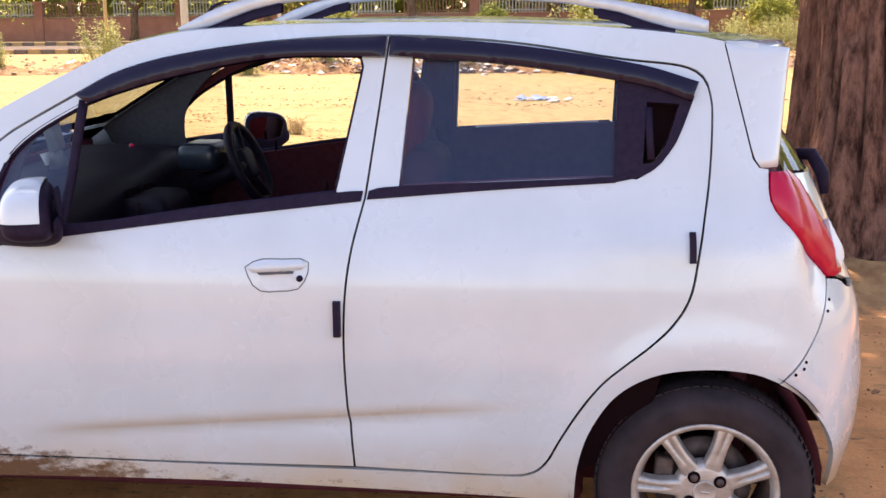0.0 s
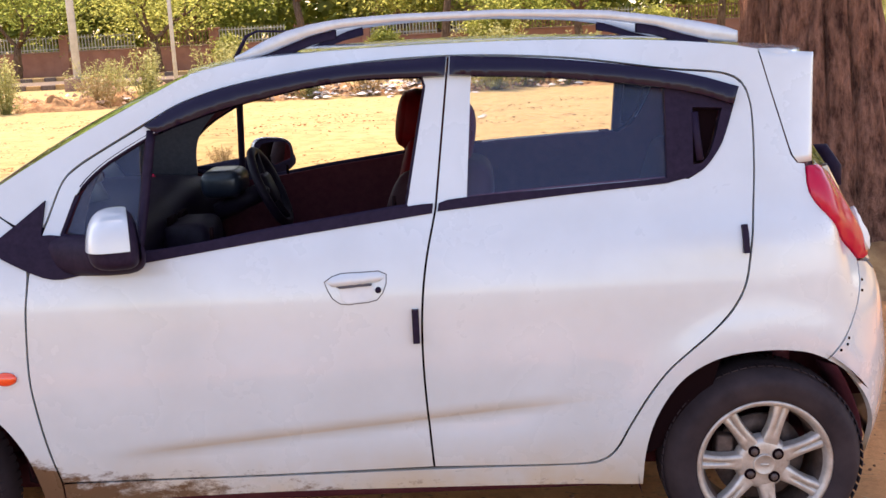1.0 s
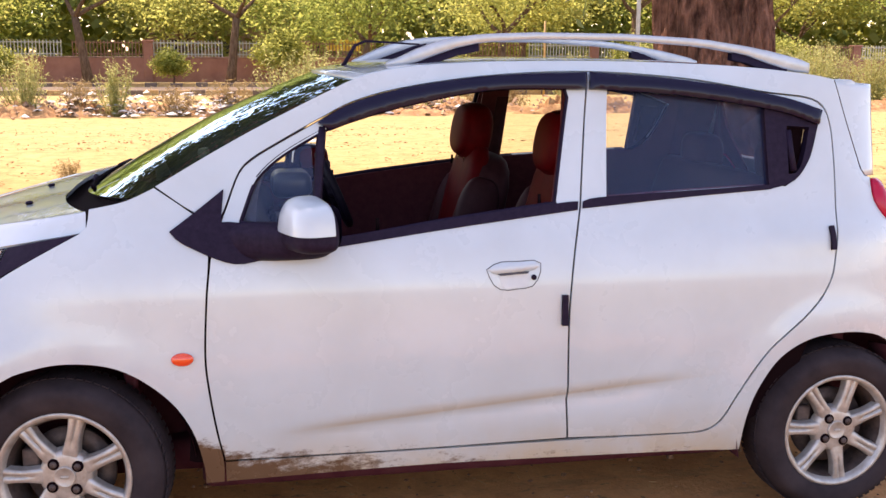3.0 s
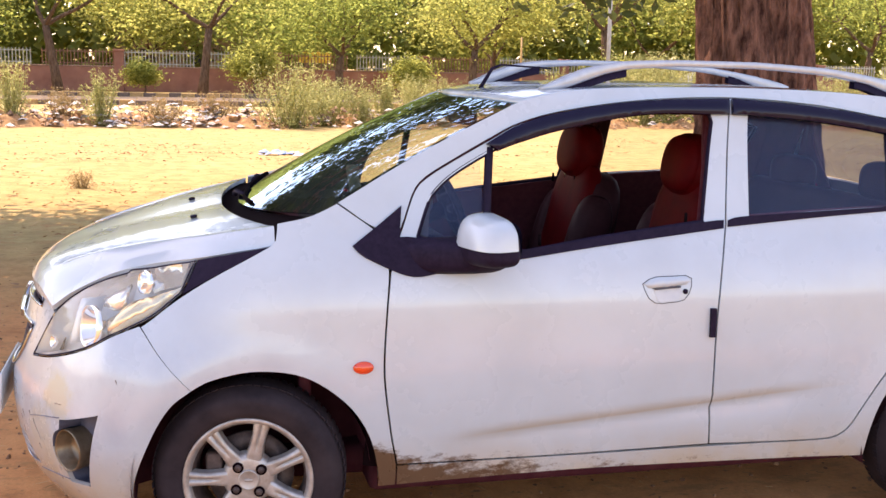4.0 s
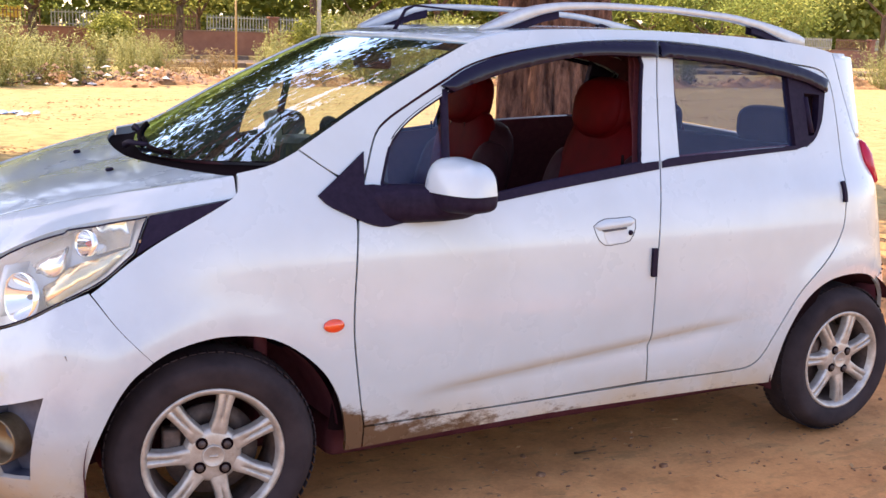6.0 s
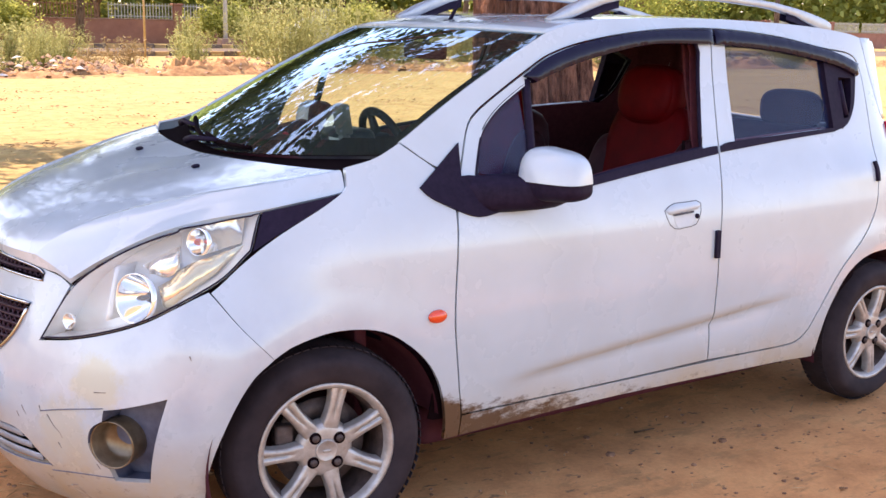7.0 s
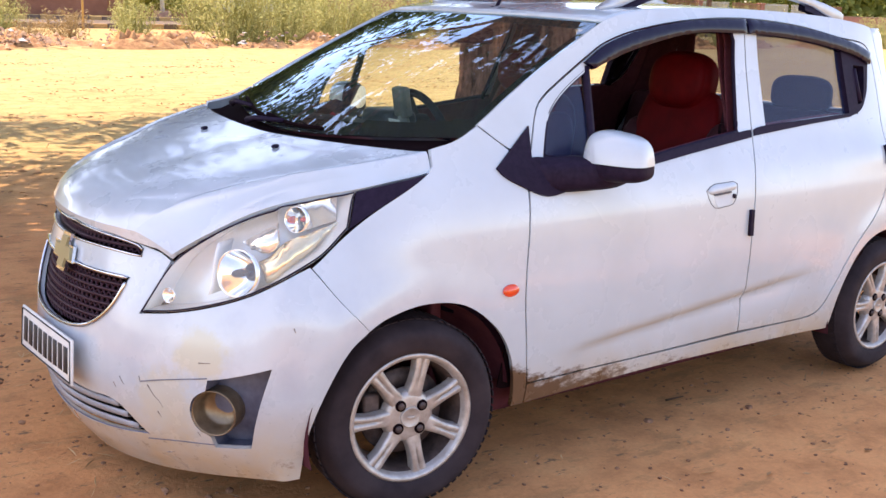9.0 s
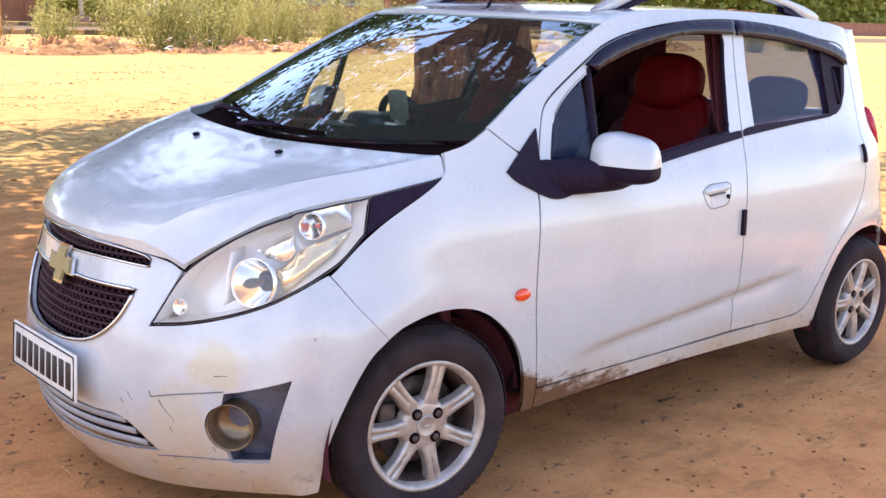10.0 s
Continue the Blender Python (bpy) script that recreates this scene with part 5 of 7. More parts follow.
for z in (.93, .87):
    for y in (-.07, .07):
        bm = bmesh.new()
        rounded_box(bm, (.02, .08, .04), (-.57, y, z), 0.008)
        part("air_vent", bm, GAP, dash)
wheel_m = Matrix.Translation((-.315, .37, .985)) @ Matrix.Rotation(radians(67), 4, "Y")
bm = bmesh.new()
ring = [wheel_m @ Vector((.146 * math.cos(a), .146 * math.sin(a), 0)) for a in np.linspace(0, math.tau, 41)]
tube(bm, ring, 0.016, 10, cap=False)
for a in (0.2, math.pi - 0.2, -math.pi / 2):
    tube(bm, [wheel_m @ Vector((0, 0, -.02)), wheel_m @ Vector((.14 * math.cos(a), .14 * math.sin(a), 0))], [.022, .014], 8)
rounded_box(bm, (.12, .12, .05), (0, 0, 0), 0.02, 2, wheel_m @ Matrix.Translation((0, 0, -.012)))
tube(bm, [wheel_m @ Vector((0, 0, -.02)), wheel_m @ Vector((0, 0, -.22))], .035, 10)
part("steering_wheel", bm, DASH, car, "black steering wheel")
bm = bmesh.new()
rounded_box(bm, (.035, .065, .10), (-.79, -.15, 1.125), 0.008, 2, Matrix.Rotation(radians(-10), 4, "Y"))
tube(bm, [(-.78, -.15, 1.02), (-.785, -.15, 1.09)], [.035, .012], 10)
part("dash_camera", bm, grainy("grey_device", (0.11, 0.115, 0.11), (0.16, 0.165, 0.16), 30, 0.35, 0), dash, "small grey camera on a dash stand")
bm = bmesh.new()
rounded_box(bm, (.004, .062, .040), (-.815, -.15, 1.050), 0.001, 1, Matrix.Rotation(radians(-25), 4, "Y"))
part("card", bm, PLATE, dash, "white card leaning on the dash")
bm = bmesh.new()
lathe(bm, [(.001, 0), (.020, 0), (.022, .012), (.014, .028), (.016, .042), (.010, .056), (.001, .062)], 14, Matrix.Translation((-.745, .356, .995)), closed=False)
part("dash_ornament", bm, RED_LENS, dash, "small red ornament")
bm = bmesh.new()
rounded_box(bm, (.03, .20, .06), (-.36, .02, 1.345), 0.014, 3, Matrix.Rotation(radians(12), 4, "Z"))
tube(bm, [(-.36, .02, 1.36), (-.36, .0, 1.44)], .012, 8)
part("cabin_mirror", bm, CABIN, car, "black inside mirror")


def cushion(bm, size, m, r):
    rounded_box(bm, size, (0, 0, 0), r, 4, m)


def pillow(size, m, power=2.8):
    """A plump pad: a ball swollen towards its box."""
    bm = bmesh.new()
    bmesh.ops.create_uvsphere(bm, u_segments=28, v_segments=18, radius=1)
    for v in bm.verts:
        n = (abs(v.co.x) ** power + abs(v.co.y) ** power + abs(v.co.z) ** power) ** (1 / power)
        v.co = m @ Vector(v.co[k] / n * size[k] / 2 for k in range(3))
    return bm


for y, back in ((-.37, .065), (.37, -.07)):
    seat = new("front_seat")
    seat.parent = car
    tagged(seat, "red and black leatherette front seat")
    bm = bmesh.new()
    cushion(bm, (.50, .48, .16), Matrix.Translation((-.02 + back, y, .50)) @ Matrix.Rotation(radians(-6), 4, "Y"), 0.05)
    part("seat_cushion", bm, RED_SEAT, seat)
    lean = Matrix.Translation((.290 + back, y, .815)) @ Matrix.Rotation(radians(14), 4, "Y")
    part("backrest", pillow((.17, .47, .64), lean, 4.0), DARK_SEAT, seat)
    part("backrest_facing", pillow((.09, .40, .66), lean @ Matrix.Translation((-.055, 0, .015)), 4.5), RED_SEAT, seat, "red quilted facing")
    for s in (-1, 1):
        part("side_bolster", pillow((.17, .11, .50), lean @ Matrix.Translation((-.035, s * .205, -.03)), 3.0), DARK_SEAT, seat)
    head = Matrix.Translation((.306 + back, y, 1.185 + (.020 if y > 0 else 0))) @ Matrix.Rotation(radians(10), 4, "Y")
    rest = part("headrest", pillow((.135, .29, .225), head, 2.7), RED_SEAT, seat, "red padded headrest")
    part("headrest_facing", pillow((.075, .262, .200), head @ Matrix.Translation((-.036, 0, 0)), 2.7), RED_SEAT, rest, "red facing")
    for s in (-1, 1):
        bm = bmesh.new()
        tube(bm, [head @ Vector((-.03, s * .055, -.07)), head @ Vector((-.02, s * .055, -.135))], 0.005, 8)
        part("headrest_post", bm, CHROME, rest)
bench = new("rear_bench")
bench.parent = car
tagged(bench, "dark red rear bench seat")
bm = bmesh.new()
cushion(bm, (.48, 1.22, .16), Matrix.Translation((.82, 0, .52)), 0.05)
part("seat_cushion", bm, DARK_SEAT, bench)
bm = bmesh.new()
cushion(bm, (.13, 1.22, .56), Matrix.Translation((1.10, 0, .80)) @ Matrix.Rotation(radians(18), 4, "Y"), 0.05)
part("backrest", bm, DARK_SEAT, bench)
for y in (-.33, .33):
    part("headrest", pillow((.11, .28, .16), Matrix.Translation((1.19, y, 1.115)), 3.2), DARK_SEAT, bench)
for side, word in SIDES:
    q = loop(X([(-.97, 1.05), (-.78, 1.165), (-.62, 1.250), (-.42, 1.350), (-.36, 1.380)]), X([(-.36, 1.380), (-.42, 1.315), (-.52, 1.240), (-.60, 1.160), (-.64, 1.08), (-.655, .97)]), X([(-.655, .97), (-.90, .95), (-.97, 1.05)]))
    part("pillar_trim", panel_bm(q, side, out=-0.050, depth=0.008), LINING, car, "dark grey windscreen pillar trim")
    q = loop(X([(.275, 1.03), (.395, 1.042)]), X([(.395, 1.042), (.412, 1.37)]), X([(.412, 1.37), (.305, 1.372)]), X([(.305, 1.372), (.275, 1.03)]))
    part("pillar_trim", panel_bm(q, side, out=-0.075, depth=0.01), CABIN, car, "dark inner pillar trim")
    q = loop(X([(1.16, 1.02), (1.60, .98)]), X([(1.60, .98), (1.50, 1.36)]), X([(1.50, 1.36), (1.06, 1.375)]), X([(1.06, 1.375), (1.19, 1.28), (1.16, 1.02)]))
    part("pillar_trim", panel_bm(q, side, out=-0.03, depth=0.01), CABIN, car)
    bm = bmesh.new()
    p = [skin(along(x), z, -0.085) * np.array([1, side, 1]) for x, z in ((.385, 1.30), (.36, 1.05), (.33, .75), (.30, .50))]
    rows = [[a + np.array([dx, 0, 0]) for dx in (-.024, .024)] for a in p]
    grid_mesh(bm, rows)
    thicken(bm, 0.003)
    part("seat_belt", bm, DARK_SEAT, car)
    for x, z in ((-.28, .958), (.05, .995)):
        bm = bmesh.new()
        a = skin(along(.20 if x > 0 else -.30), 1.015 if x > 0 else .955, -0.055) * np.array([1, side, 1])
        tube(bm, [a, a + np.array([0, 0, .035])], [.006, .005], 6)
        part("lock_pin", bm, GAP, car)


# the sides lean in towards the roof and the middle of the body lies a little lower than its flanks
LEAN = 0.037


def settle(co):
    y = np.abs(co[:, 1])
    mid = np.sqrt(y * y + 0.01)
    out = co.copy()
    out[:, 0] += 0.007 * ease(-1.2, -0.85, co[:, 0]) * (1 - ease(0.45, 1.1, co[:, 0])) - 0.010 * ease(1.45, 1.8, -co[:, 0])
    out[:, 1] = np.sign(co[:, 1]) * np.maximum(0.0, y - LEAN * (co[:, 2] - 0.285) * ease(0.0, 0.12, y))
    out[:, 2] -= LEAN * (0.7875 - np.minimum(mid, 0.7875))
    return out


INSIDE = ("dashboard", "front_seat", "rear_bench", "steering_wheel", "cabin_mirror")
for top in car.children:
    kind = top.name.split(".")[0]
    if kind in ("wheel", "axle", "floor_pan", "chassis_tunnel", "fuel_tank", "engine_block"):
        continue
    for ob in [top] + list(top.children_recursive):
        if ob.type != "MESH":
            continue
        co = np.empty(len(ob.data.vertices) * 3)
        ob.data.vertices.foreach_get("co", co)
        co = co.reshape(-1, 3)
        if kind in INSIDE:
            c = co.mean(0)
            co = co + np.array([0.0, LEAN * (c[2] - 0.285), -LEAN * (c[1] + 0.7875)])
        else:
            co = settle(co)
        ob.data.vertices.foreach_set("co", co.ravel())
        ob.data.update()

# ---- ground ----
def ground_z(x, y):
    """The plain lies level as far as the wall."""
    return np.asarray(y, float) * 0.0


def ground_material():
    m = material("sandy_ground", (0.437, 0.318, 0.205), 0.95, spec=0.1)
    big = noise_at(m, 0.55, 6.0, 0.6)
    mid = noise_at(m, 4.0, 8.0, 0.65)
    fine = noise_at(m, 60.0, 6.0, 0.7)
    sand_a = ramp(m, [(0.30, (0.375, 0.262, 0.105)), (0.70, (0.455, 0.345, 0.150))], big)
    sand_b = ramp(m, [(0.34, (0.21, 0.130, 0.052)), (0.52, (0.415, 0.306, 0.132)), (0.75, (0.515, 0.41, 0.195))], mid)
    shade_red_a = ramp(m, [(0.30, (0.53, 0.222, 0.090)), (0.70, (0.69, 0.322, 0.130))], big)
    shade_red_b = ramp(m, [(0.34, (0.32, 0.125, 0.050)), (0.52, (0.65, 0.285, 0.115)), (0.75, (0.75, 0.388, 0.165))], mid)
    # redder ground round the tree, out to a ragged edge: shade's warm tint put into colour
    tc = m.node_tree.nodes.new("ShaderNodeTexCoord")
    far = node(m, "ShaderNodeVectorMath")
    far.operation = "DISTANCE"
    wire(m, tc, "Object", far, 0)
    far.inputs[1].default_value = (0.5, 0.3, 0.0)
    edge = node(m, "ShaderNodeMath")
    edge.operation = "MULTIPLY_ADD"
    wire(m, big, "Fac", edge, 0)
    edge.inputs[1].default_value = 4.0
    wire(m, far, "Value", edge, 2)
    red = ramp(m, [(0.0, (1, 1, 1)), (1.0, (0, 0, 0))], node(m, "ShaderNodeMapRange"), "Result")
    span = red.inputs[0].links[0].from_node
    span.inputs["From Min"].default_value, span.inputs["From Max"].default_value = 5.0, 8.5
    wire(m, edge, 0, span, "Value")
    c = mix(m, (red, 0), mix(m, 0.5, (sand_a, 0), (sand_b, 0)), mix(m, 0.5, (shade_red_a, 0), (shade_red_b, 0)))
    litter = noise_at(m, 9.0, 3.0, 0.8, stretch=(1, 2.2, 1))
    spot = ramp(m, [(0.61, (0, 0, 0)), (0.69, (1, 1, 1))], litter)
    d = mix(m, (spot, 0), c, (0.22, 0.13, 0.07))
    drift = noise_at(m, 2.6, 5.0, 0.7, stretch=(1, 2.6, 1))
    trail = ramp(m, [(0.54, (0, 0, 0)), (0.61, (0.6, 0.6, 0.6)), (0.70, (0.8, 0.8, 0.8))], drift)
    d = mix(m, (trail, 0), d, (0.40, 0.20, 0.085))
    g = ramp(m, [(0.3, (0.75, 0.75, 0.75)), (0.7, (1.1, 1.08, 1.05))], fine)
    mul = m.node_tree.nodes.new("ShaderNodeMix")
    mul.data_type, mul.blend_type = "RGBA", "MULTIPLY"
    mul.inputs[0].default_value = 0.6
    m.node_tree.links.new(d[0].outputs[d[1]], mul.inputs[6])
    wire(m, g, 0, mul, 7)
    base(m, (mul, 2))
    add = node(m, "ShaderNodeMath")
    add.operation = "MULTIPLY_ADD"
    wire(m, fine, "Fac", add, 0)
    add.inputs[1].default_value = 0.25
    wire(m, mid, "Fac", add, 2)
    bump(m, add, 0, 0.55, 0.03)
    return m


def axis_steps(near, far, step, grow=1.25):
    out, s = [0.0], step
    while out[-1] < far:
        s = step if out[-1] < near else s * grow
        out.append(out[-1] + s)
    return np.array(out)


pos_x, pos_y = axis_steps(9, 900, 0.12), axis_steps(11, 1400, 0.12)
xs = np.concatenate([-pos_x[:0:-1], pos_x])
ys = np.concatenate([-axis_steps(4, 500, 0.12)[:0:-1], pos_y])
verts, faces = [], []
for y in ys:
    for x in xs:
        h = 0.0
        if abs(x) < 14 and -9 < y < 20:
            h = 0.018 * noise.fractal(Vector((x * 0.9, y * 0.9, 0.3)), 1.0, 2.0, 4) + 0.006 * noise.noise(Vector((x * 5, y * 5, 2)))
            if abs(x) < 2.2 and abs(y) < 1.0:
                h *= 0.35
        verts.append((x, y, float(ground_z(x, y)) + h))
nx = len(xs)
faces = [(j * nx + i, j * nx + i + 1, (j + 1) * nx + i + 1, (j + 1) * nx + i) for j in range(len(ys) - 1) for i in range(nx - 1)]
me = bpy.data.meshes.new("ground")
me.from_pydata(verts, [], faces)
me.polygons.foreach_set("use_smooth", [True] * len(faces))
me.materials.append(ground_material())
tagged(new("ground", me), "dry sandy ground strewn with dead leaves", "ground", kind="structure")


def gz(x, y):
    return float(ground_z(x, y))


# ---- leaves, trees, weeds ----
def leaf_material(name, c1, c2, through_light=0.35, spec=0.3):
    m = material(name, c1, 0.6, spec=spec)
    info = m.node_tree.nodes.new("ShaderNodeNewGeometry")
    r = ramp(m, [(0.0, c1), (0.5, tuple((a + b) / 2 for a, b in zip(c1, c2))), (1.0, c2)], info, "Random Per Island")
    base(m, (r, 0))
    nt = m.node_tree
    tr = node(m, "ShaderNodeBsdfTranslucent")
    nt.links.new(r.outputs[0], tr.inputs["Color"])
    mx = node(m, "ShaderNodeMixShader", Fac=through_light)
    nt.links.new(nt.nodes["Principled BSDF"].outputs[0], mx.inputs[1])
    nt.links.new(tr.outputs[0], mx.inputs[2])
    nt.links.new(mx.outputs[0], nt.nodes["Material Output"].inputs[0])
    return m


def bark_material(name, c1, c2, scale=9.0, stretch=(1, 1, 0.22)):
    m = material(name, c1, 0.9, spec=0.15)
    n = noise_at(m, scale, 8.0, 0.65, stretch=stretch)
    w = noise_at(m, scale * 4, 5.0, 0.6, stretch=stretch)
    r = ramp(m, [(0.34, c1), (0.62, c2)], n)
    base(m, (r, 0))
    add = node(m, "ShaderNodeMath")
    add.operation = "MULTIPLY_ADD"
    wire(m, w, "Fac", add, 0)
    add.inputs[1].default_value = 0.4
    wire(m, n, "Fac", add, 2)
    bump(m, add, 0, 1.0, 0.12)
    return m


BARK = bark_material("old_tree_bark", (0.085, 0.034, 0.024), (0.50, 0.240, 0.165), 20.0, (1, 1, 0.30))
BARK_FAR = bark_material("grey_brown_bark", (0.10, 0.055, 0.035), (0.24, 0.15, 0.10), 14.0)
LEAF_SHADE = leaf_material("shade_tree_leaf", (0.045, 0.065, 0.022), (0.10, 0.13, 0.045))
LEAF_FAR = leaf_material("roadside_tree_leaf", (0.25, 0.285, 0.080), (0.52, 0.515, 0.150), 0.8, 0.1)
LEAF_DARK = leaf_material("dark_tree_leaf", (0.17, 0.225, 0.055), (0.38, 0.41, 0.105), 0.78, 0.1)
WEED = leaf_material("weed_leaf", (0.28, 0.29, 0.10), (0.54, 0.51, 0.22), 0.6, 0.1)
DRY_WEED = leaf_material("dry_weed_leaf", (0.30, 0.20, 0.08), (0.42, 0.30, 0.14), 0.3)


def leaves_mesh(name, centres, sizes, mat, rng, lift=0.0, narrow=0.45):
    """One mesh of folded leaf blades: two triangles each, lying every way."""
    n = len(centres)
    c = np.asarray(centres, float)
    s = np.asarray(sizes, float)[:, None]
    d = rng.normal(size=(n, 3))
    d[:, 2] = d[:, 2] * 0.6 + lift
    d /= np.linalg.norm(d, axis=1)[:, None]
    o = np.cross(d, rng.normal(size=(n, 3)))
    o /= np.linalg.norm(o, axis=1)[:, None] + 1e-9
    up = np.cross(d, o)
    p = np.stack([c - d * s * 0.5, c + o * s * narrow * 0.5 + up * s * 0.06, c + d * s * 0.5, c - o * s * narrow * 0.5 + up * s * 0.06], 1).reshape(-1, 3)
    k = np.arange(n)[:, None] * 4
    f = np.concatenate([k + np.array([[0, 1, 2]]), k + np.array([[0, 2, 3]])], 0)
    me = bpy.data.meshes.new(name)
    me.vertices.add(len(p))
    me.vertices.foreach_set("co", p.ravel())
    me.loops.add(len(f) * 3)
    me.loops.foreach_set("vertex_index", f.ravel().astype(np.int32))
    me.polygons.add(len(f))
    me.polygons.foreach_set("loop_start", np.arange(0, len(f) * 3, 3, dtype=np.int32))
    me.polygons.foreach_set("loop_total", np.full(len(f), 3, np.int32))
    me.update()
    me.validate()
    me.materials.append(mat)
    return me


def grow(bm, start, way, length, radius, depth, rng, tips, bend=0.25, sides=7, splits=(2, 3)):
    """A tapering limb that wanders and splits; the ends of the twigs go into tips."""
    p, d = Vector(start), Vector(way).normalized()
    line, radii = [p.copy()], [radius]
    n = 5
    for k in range(n):
        d = (d + Vector(rng.normal(size=3)) * bend * 0.5 + Vector((0, 0, 0.05))).normalized()
        p = p + d * (length / n)
        line.append(p.copy())
        radii.append(radius * (1 - 0.45 * (k + 1) / n))
        if depth <= 1:
            tips.append(p.copy())
    tube(bm, line, radii, sides, cap=False)
    if depth == 0:
        tips.append(p.copy())
        return
    for _ in range(rng.integers(splits[0], splits[1] + 1)):
        nd = (d + Vector(rng.normal(size=3)) * 0.75).normalized()
        nd.z = max(nd.z, -0.15)
        grow(bm, p, nd, length * rng.uniform(0.62, 0.85), radii[-1] * 0.75, depth - 1, rng, tips, bend, max(4, sides - 1), splits)


def make_tree(name, at, height, spread, seed, leaf_mat, bark, leaf=0.16, per_tip=60, depth=3, trunk_r=0.14, label="", lean=(0, 0), group="roadside trees", clear=0.36):
    rng = np.random.default_rng(seed)
    tree = group_empty(name, label, "tree", at, group)
    bm = bmesh.new()
    tips = []
    fork = Vector((lean[0] * height * clear, lean[1] * height * clear, height * clear))
    line = [Vector((0, 0, -0.15)), fork * 0.3 + Vector((rng.normal() * 0.05, rng.normal() * 0.05, 0)), fork * 0.65, fork]
    tube(bm, line, [trunk_r * 1.35, trunk_r, trunk_r * 0.9, trunk_r * 0.8], 9)
    for k in range(rng.integers(3, 5)):
        a = k * 2.2 + rng.uniform(0, 1)
        grow(bm, fork, (math.cos(a) * spread * 0.18, math.sin(a) * spread * 0.18, 0.9), height * 0.28, trunk_r * 0.55, depth - 1, rng, tips)
    part("trunk", bm, bark, tree)
    c = []
    for t in tips:
        c.append(np.array(t) + rng.normal(size=(per_tip, 3)) * np.array([0.42, 0.42, 0.30]) * spread / 3.0)
    c = np.concatenate(c)
    crown = new("crown", leaves_mesh("crown", c, rng.uniform(0.6, 1.3, len(c)) * leaf, leaf_mat, rng))
    crown.parent = tree
    return tree


DARK_PANE = material("dark_window_pane", (0.03, 0.03, 0.035), 0.2)

# the big shade tree beside the car's tail
SHADE_AT = (2.43, 2.98)
rng = np.random.default_rng(11)
shade_tree = group_empty("shade_tree", "huge old tree with thick furrowed brown trunk beside the car", "tree", (*SHADE_AT, gz(*SHADE_AT)))
bm = bmesh.new()
rows = []
for h in np.concatenate([np.linspace(-0.2, 2.2, 70), np.linspace(2.26, 4.4, 30)]):
    flare = 0.345 + 0.27 * math.exp(-max(h, 0) / 0.5) + 0.02 * max(0, 2 - h)
    cx, cy = 0.06 - 0.03 * h + 0.05 * math.sin(h * 1.3), 0.04 * h
    ring = []
    for k in range(180):
        a = k * math.tau / 180
        rib = 0.05 * math.sin(a * 5 + 0.7 + 0.3 * h) * (0.5 + math.exp(-max(h, 0) / 0.6)) + 0.020 * abs(math.sin(a * 11 + 2.2 * math.sin(h * 1.7) + 1.5 * math.sin(a * 3))) ** 0.6
        rough = 0.045 * noise.fractal(Vector((math.cos(a) * 2.2, math.sin(a) * 2.2, h * 0.75)), 1.0, 2.0, 5) + 0.02 * noise.noise(Vector((math.cos(a) * 9, math.sin(a) * 9, h * 1.6)))
        crack = abs(noise.noise(Vector((math.cos(a) * 5.5, math.sin(a) * 5.5, h * 0.9 + 3))))
        r = flare + rib + rough - 0.035 * math.exp(-(crack / 0.09) ** 2)
        ring.append((cx + r * math.cos(a), cy + r * math.sin(a), h))
    ring.append(ring[0])
    rows.append(ring)
grid_mesh(bm, rows)
bmesh.ops.remove_doubles(bm, verts=bm.verts[:], dist=1e-5)
bmesh.ops.recalc_face_normals(bm, faces=bm.faces)
part("trunk", bm, BARK, shade_tree)
# crown: clumps of leaves held out on long limbs, mostly on the open side of the tree
CROWN_X, CROWN_Y, CROWN_RX, CROWN_RY = -0.1, 4.9, 7.4, 6.4
clumps = []
# Unseen clumps, massed and thinned to shape shade, dapples and reflections.
while len(clumps) < 345:
    a, b = rng.uniform(-1, 1, 2)
    q = a * a + b * b
    heavy = len(clumps) >= 215                       # massed where their shade falls on the car
    sx, sy = (2.3, 1.05) if heavy else (CROWN_RX, CROWN_RY)
    if q < 1 + 0.12 * rng.normal():
        x, y = (-1.6 if heavy else CROWN_X) + a * sx, (2.8 if heavy else CROWN_Y) + b * sy
        if not heavy and y < 1.9 and rng.uniform() < 0.9:
            continue
        if heavy and y < 2.15 and rng.uniform() < 0.85:
            continue
        if (heavy and x > 0.3) or (0.1 < x < 2.6 and 1.4 < y < 5.2 and rng.uniform() < 0.93):
            continue                                 # opened so sun reaches the ground behind the tail
        if not heavy and -2.6 < x < 3.6 and 4.9 < y < 9.2 and rng.uniform() < 0.8:
            continue                                 # opened so the windscreen reflects sky
        if not heavy and x > 2.6 and y > 2.6 and rng.uniform() < 0.65:
            continue
        if not heavy and x < -3.6 and rng.uniform() < 0.45:
            continue
        if not heavy and noise.noise(Vector((x * 0.55, y * 0.55, 7.3))) > 0.02:
            continue                                 # holes in the crown
        if not heavy and x < -1.5 and y > 10.0:
            continue
        if not heavy and (x < -4.8 or (y > 8.8 and x < 0.5)) and rng.uniform() < 0.3:
            continue
        z = (5.3 if heavy else 5.0) + (0.8 if heavy else 2.0) * math.sqrt(max(0, 1 - q))
        if not heavy:                                # lowered towards the open field, where the bonnet reflects them
            if y > 10.3:
                continue
            z = max(3.3, min(z, 5.7 - 0.43 * (y - 4.0)))
        clumps.append((x, y, z + rng.normal() * (0.35 if heavy else 0.22)))
bm = bmesh.new()
top = Vector((SHADE_AT[0] - 0.15, SHADE_AT[1] + 0.15, 4.2))
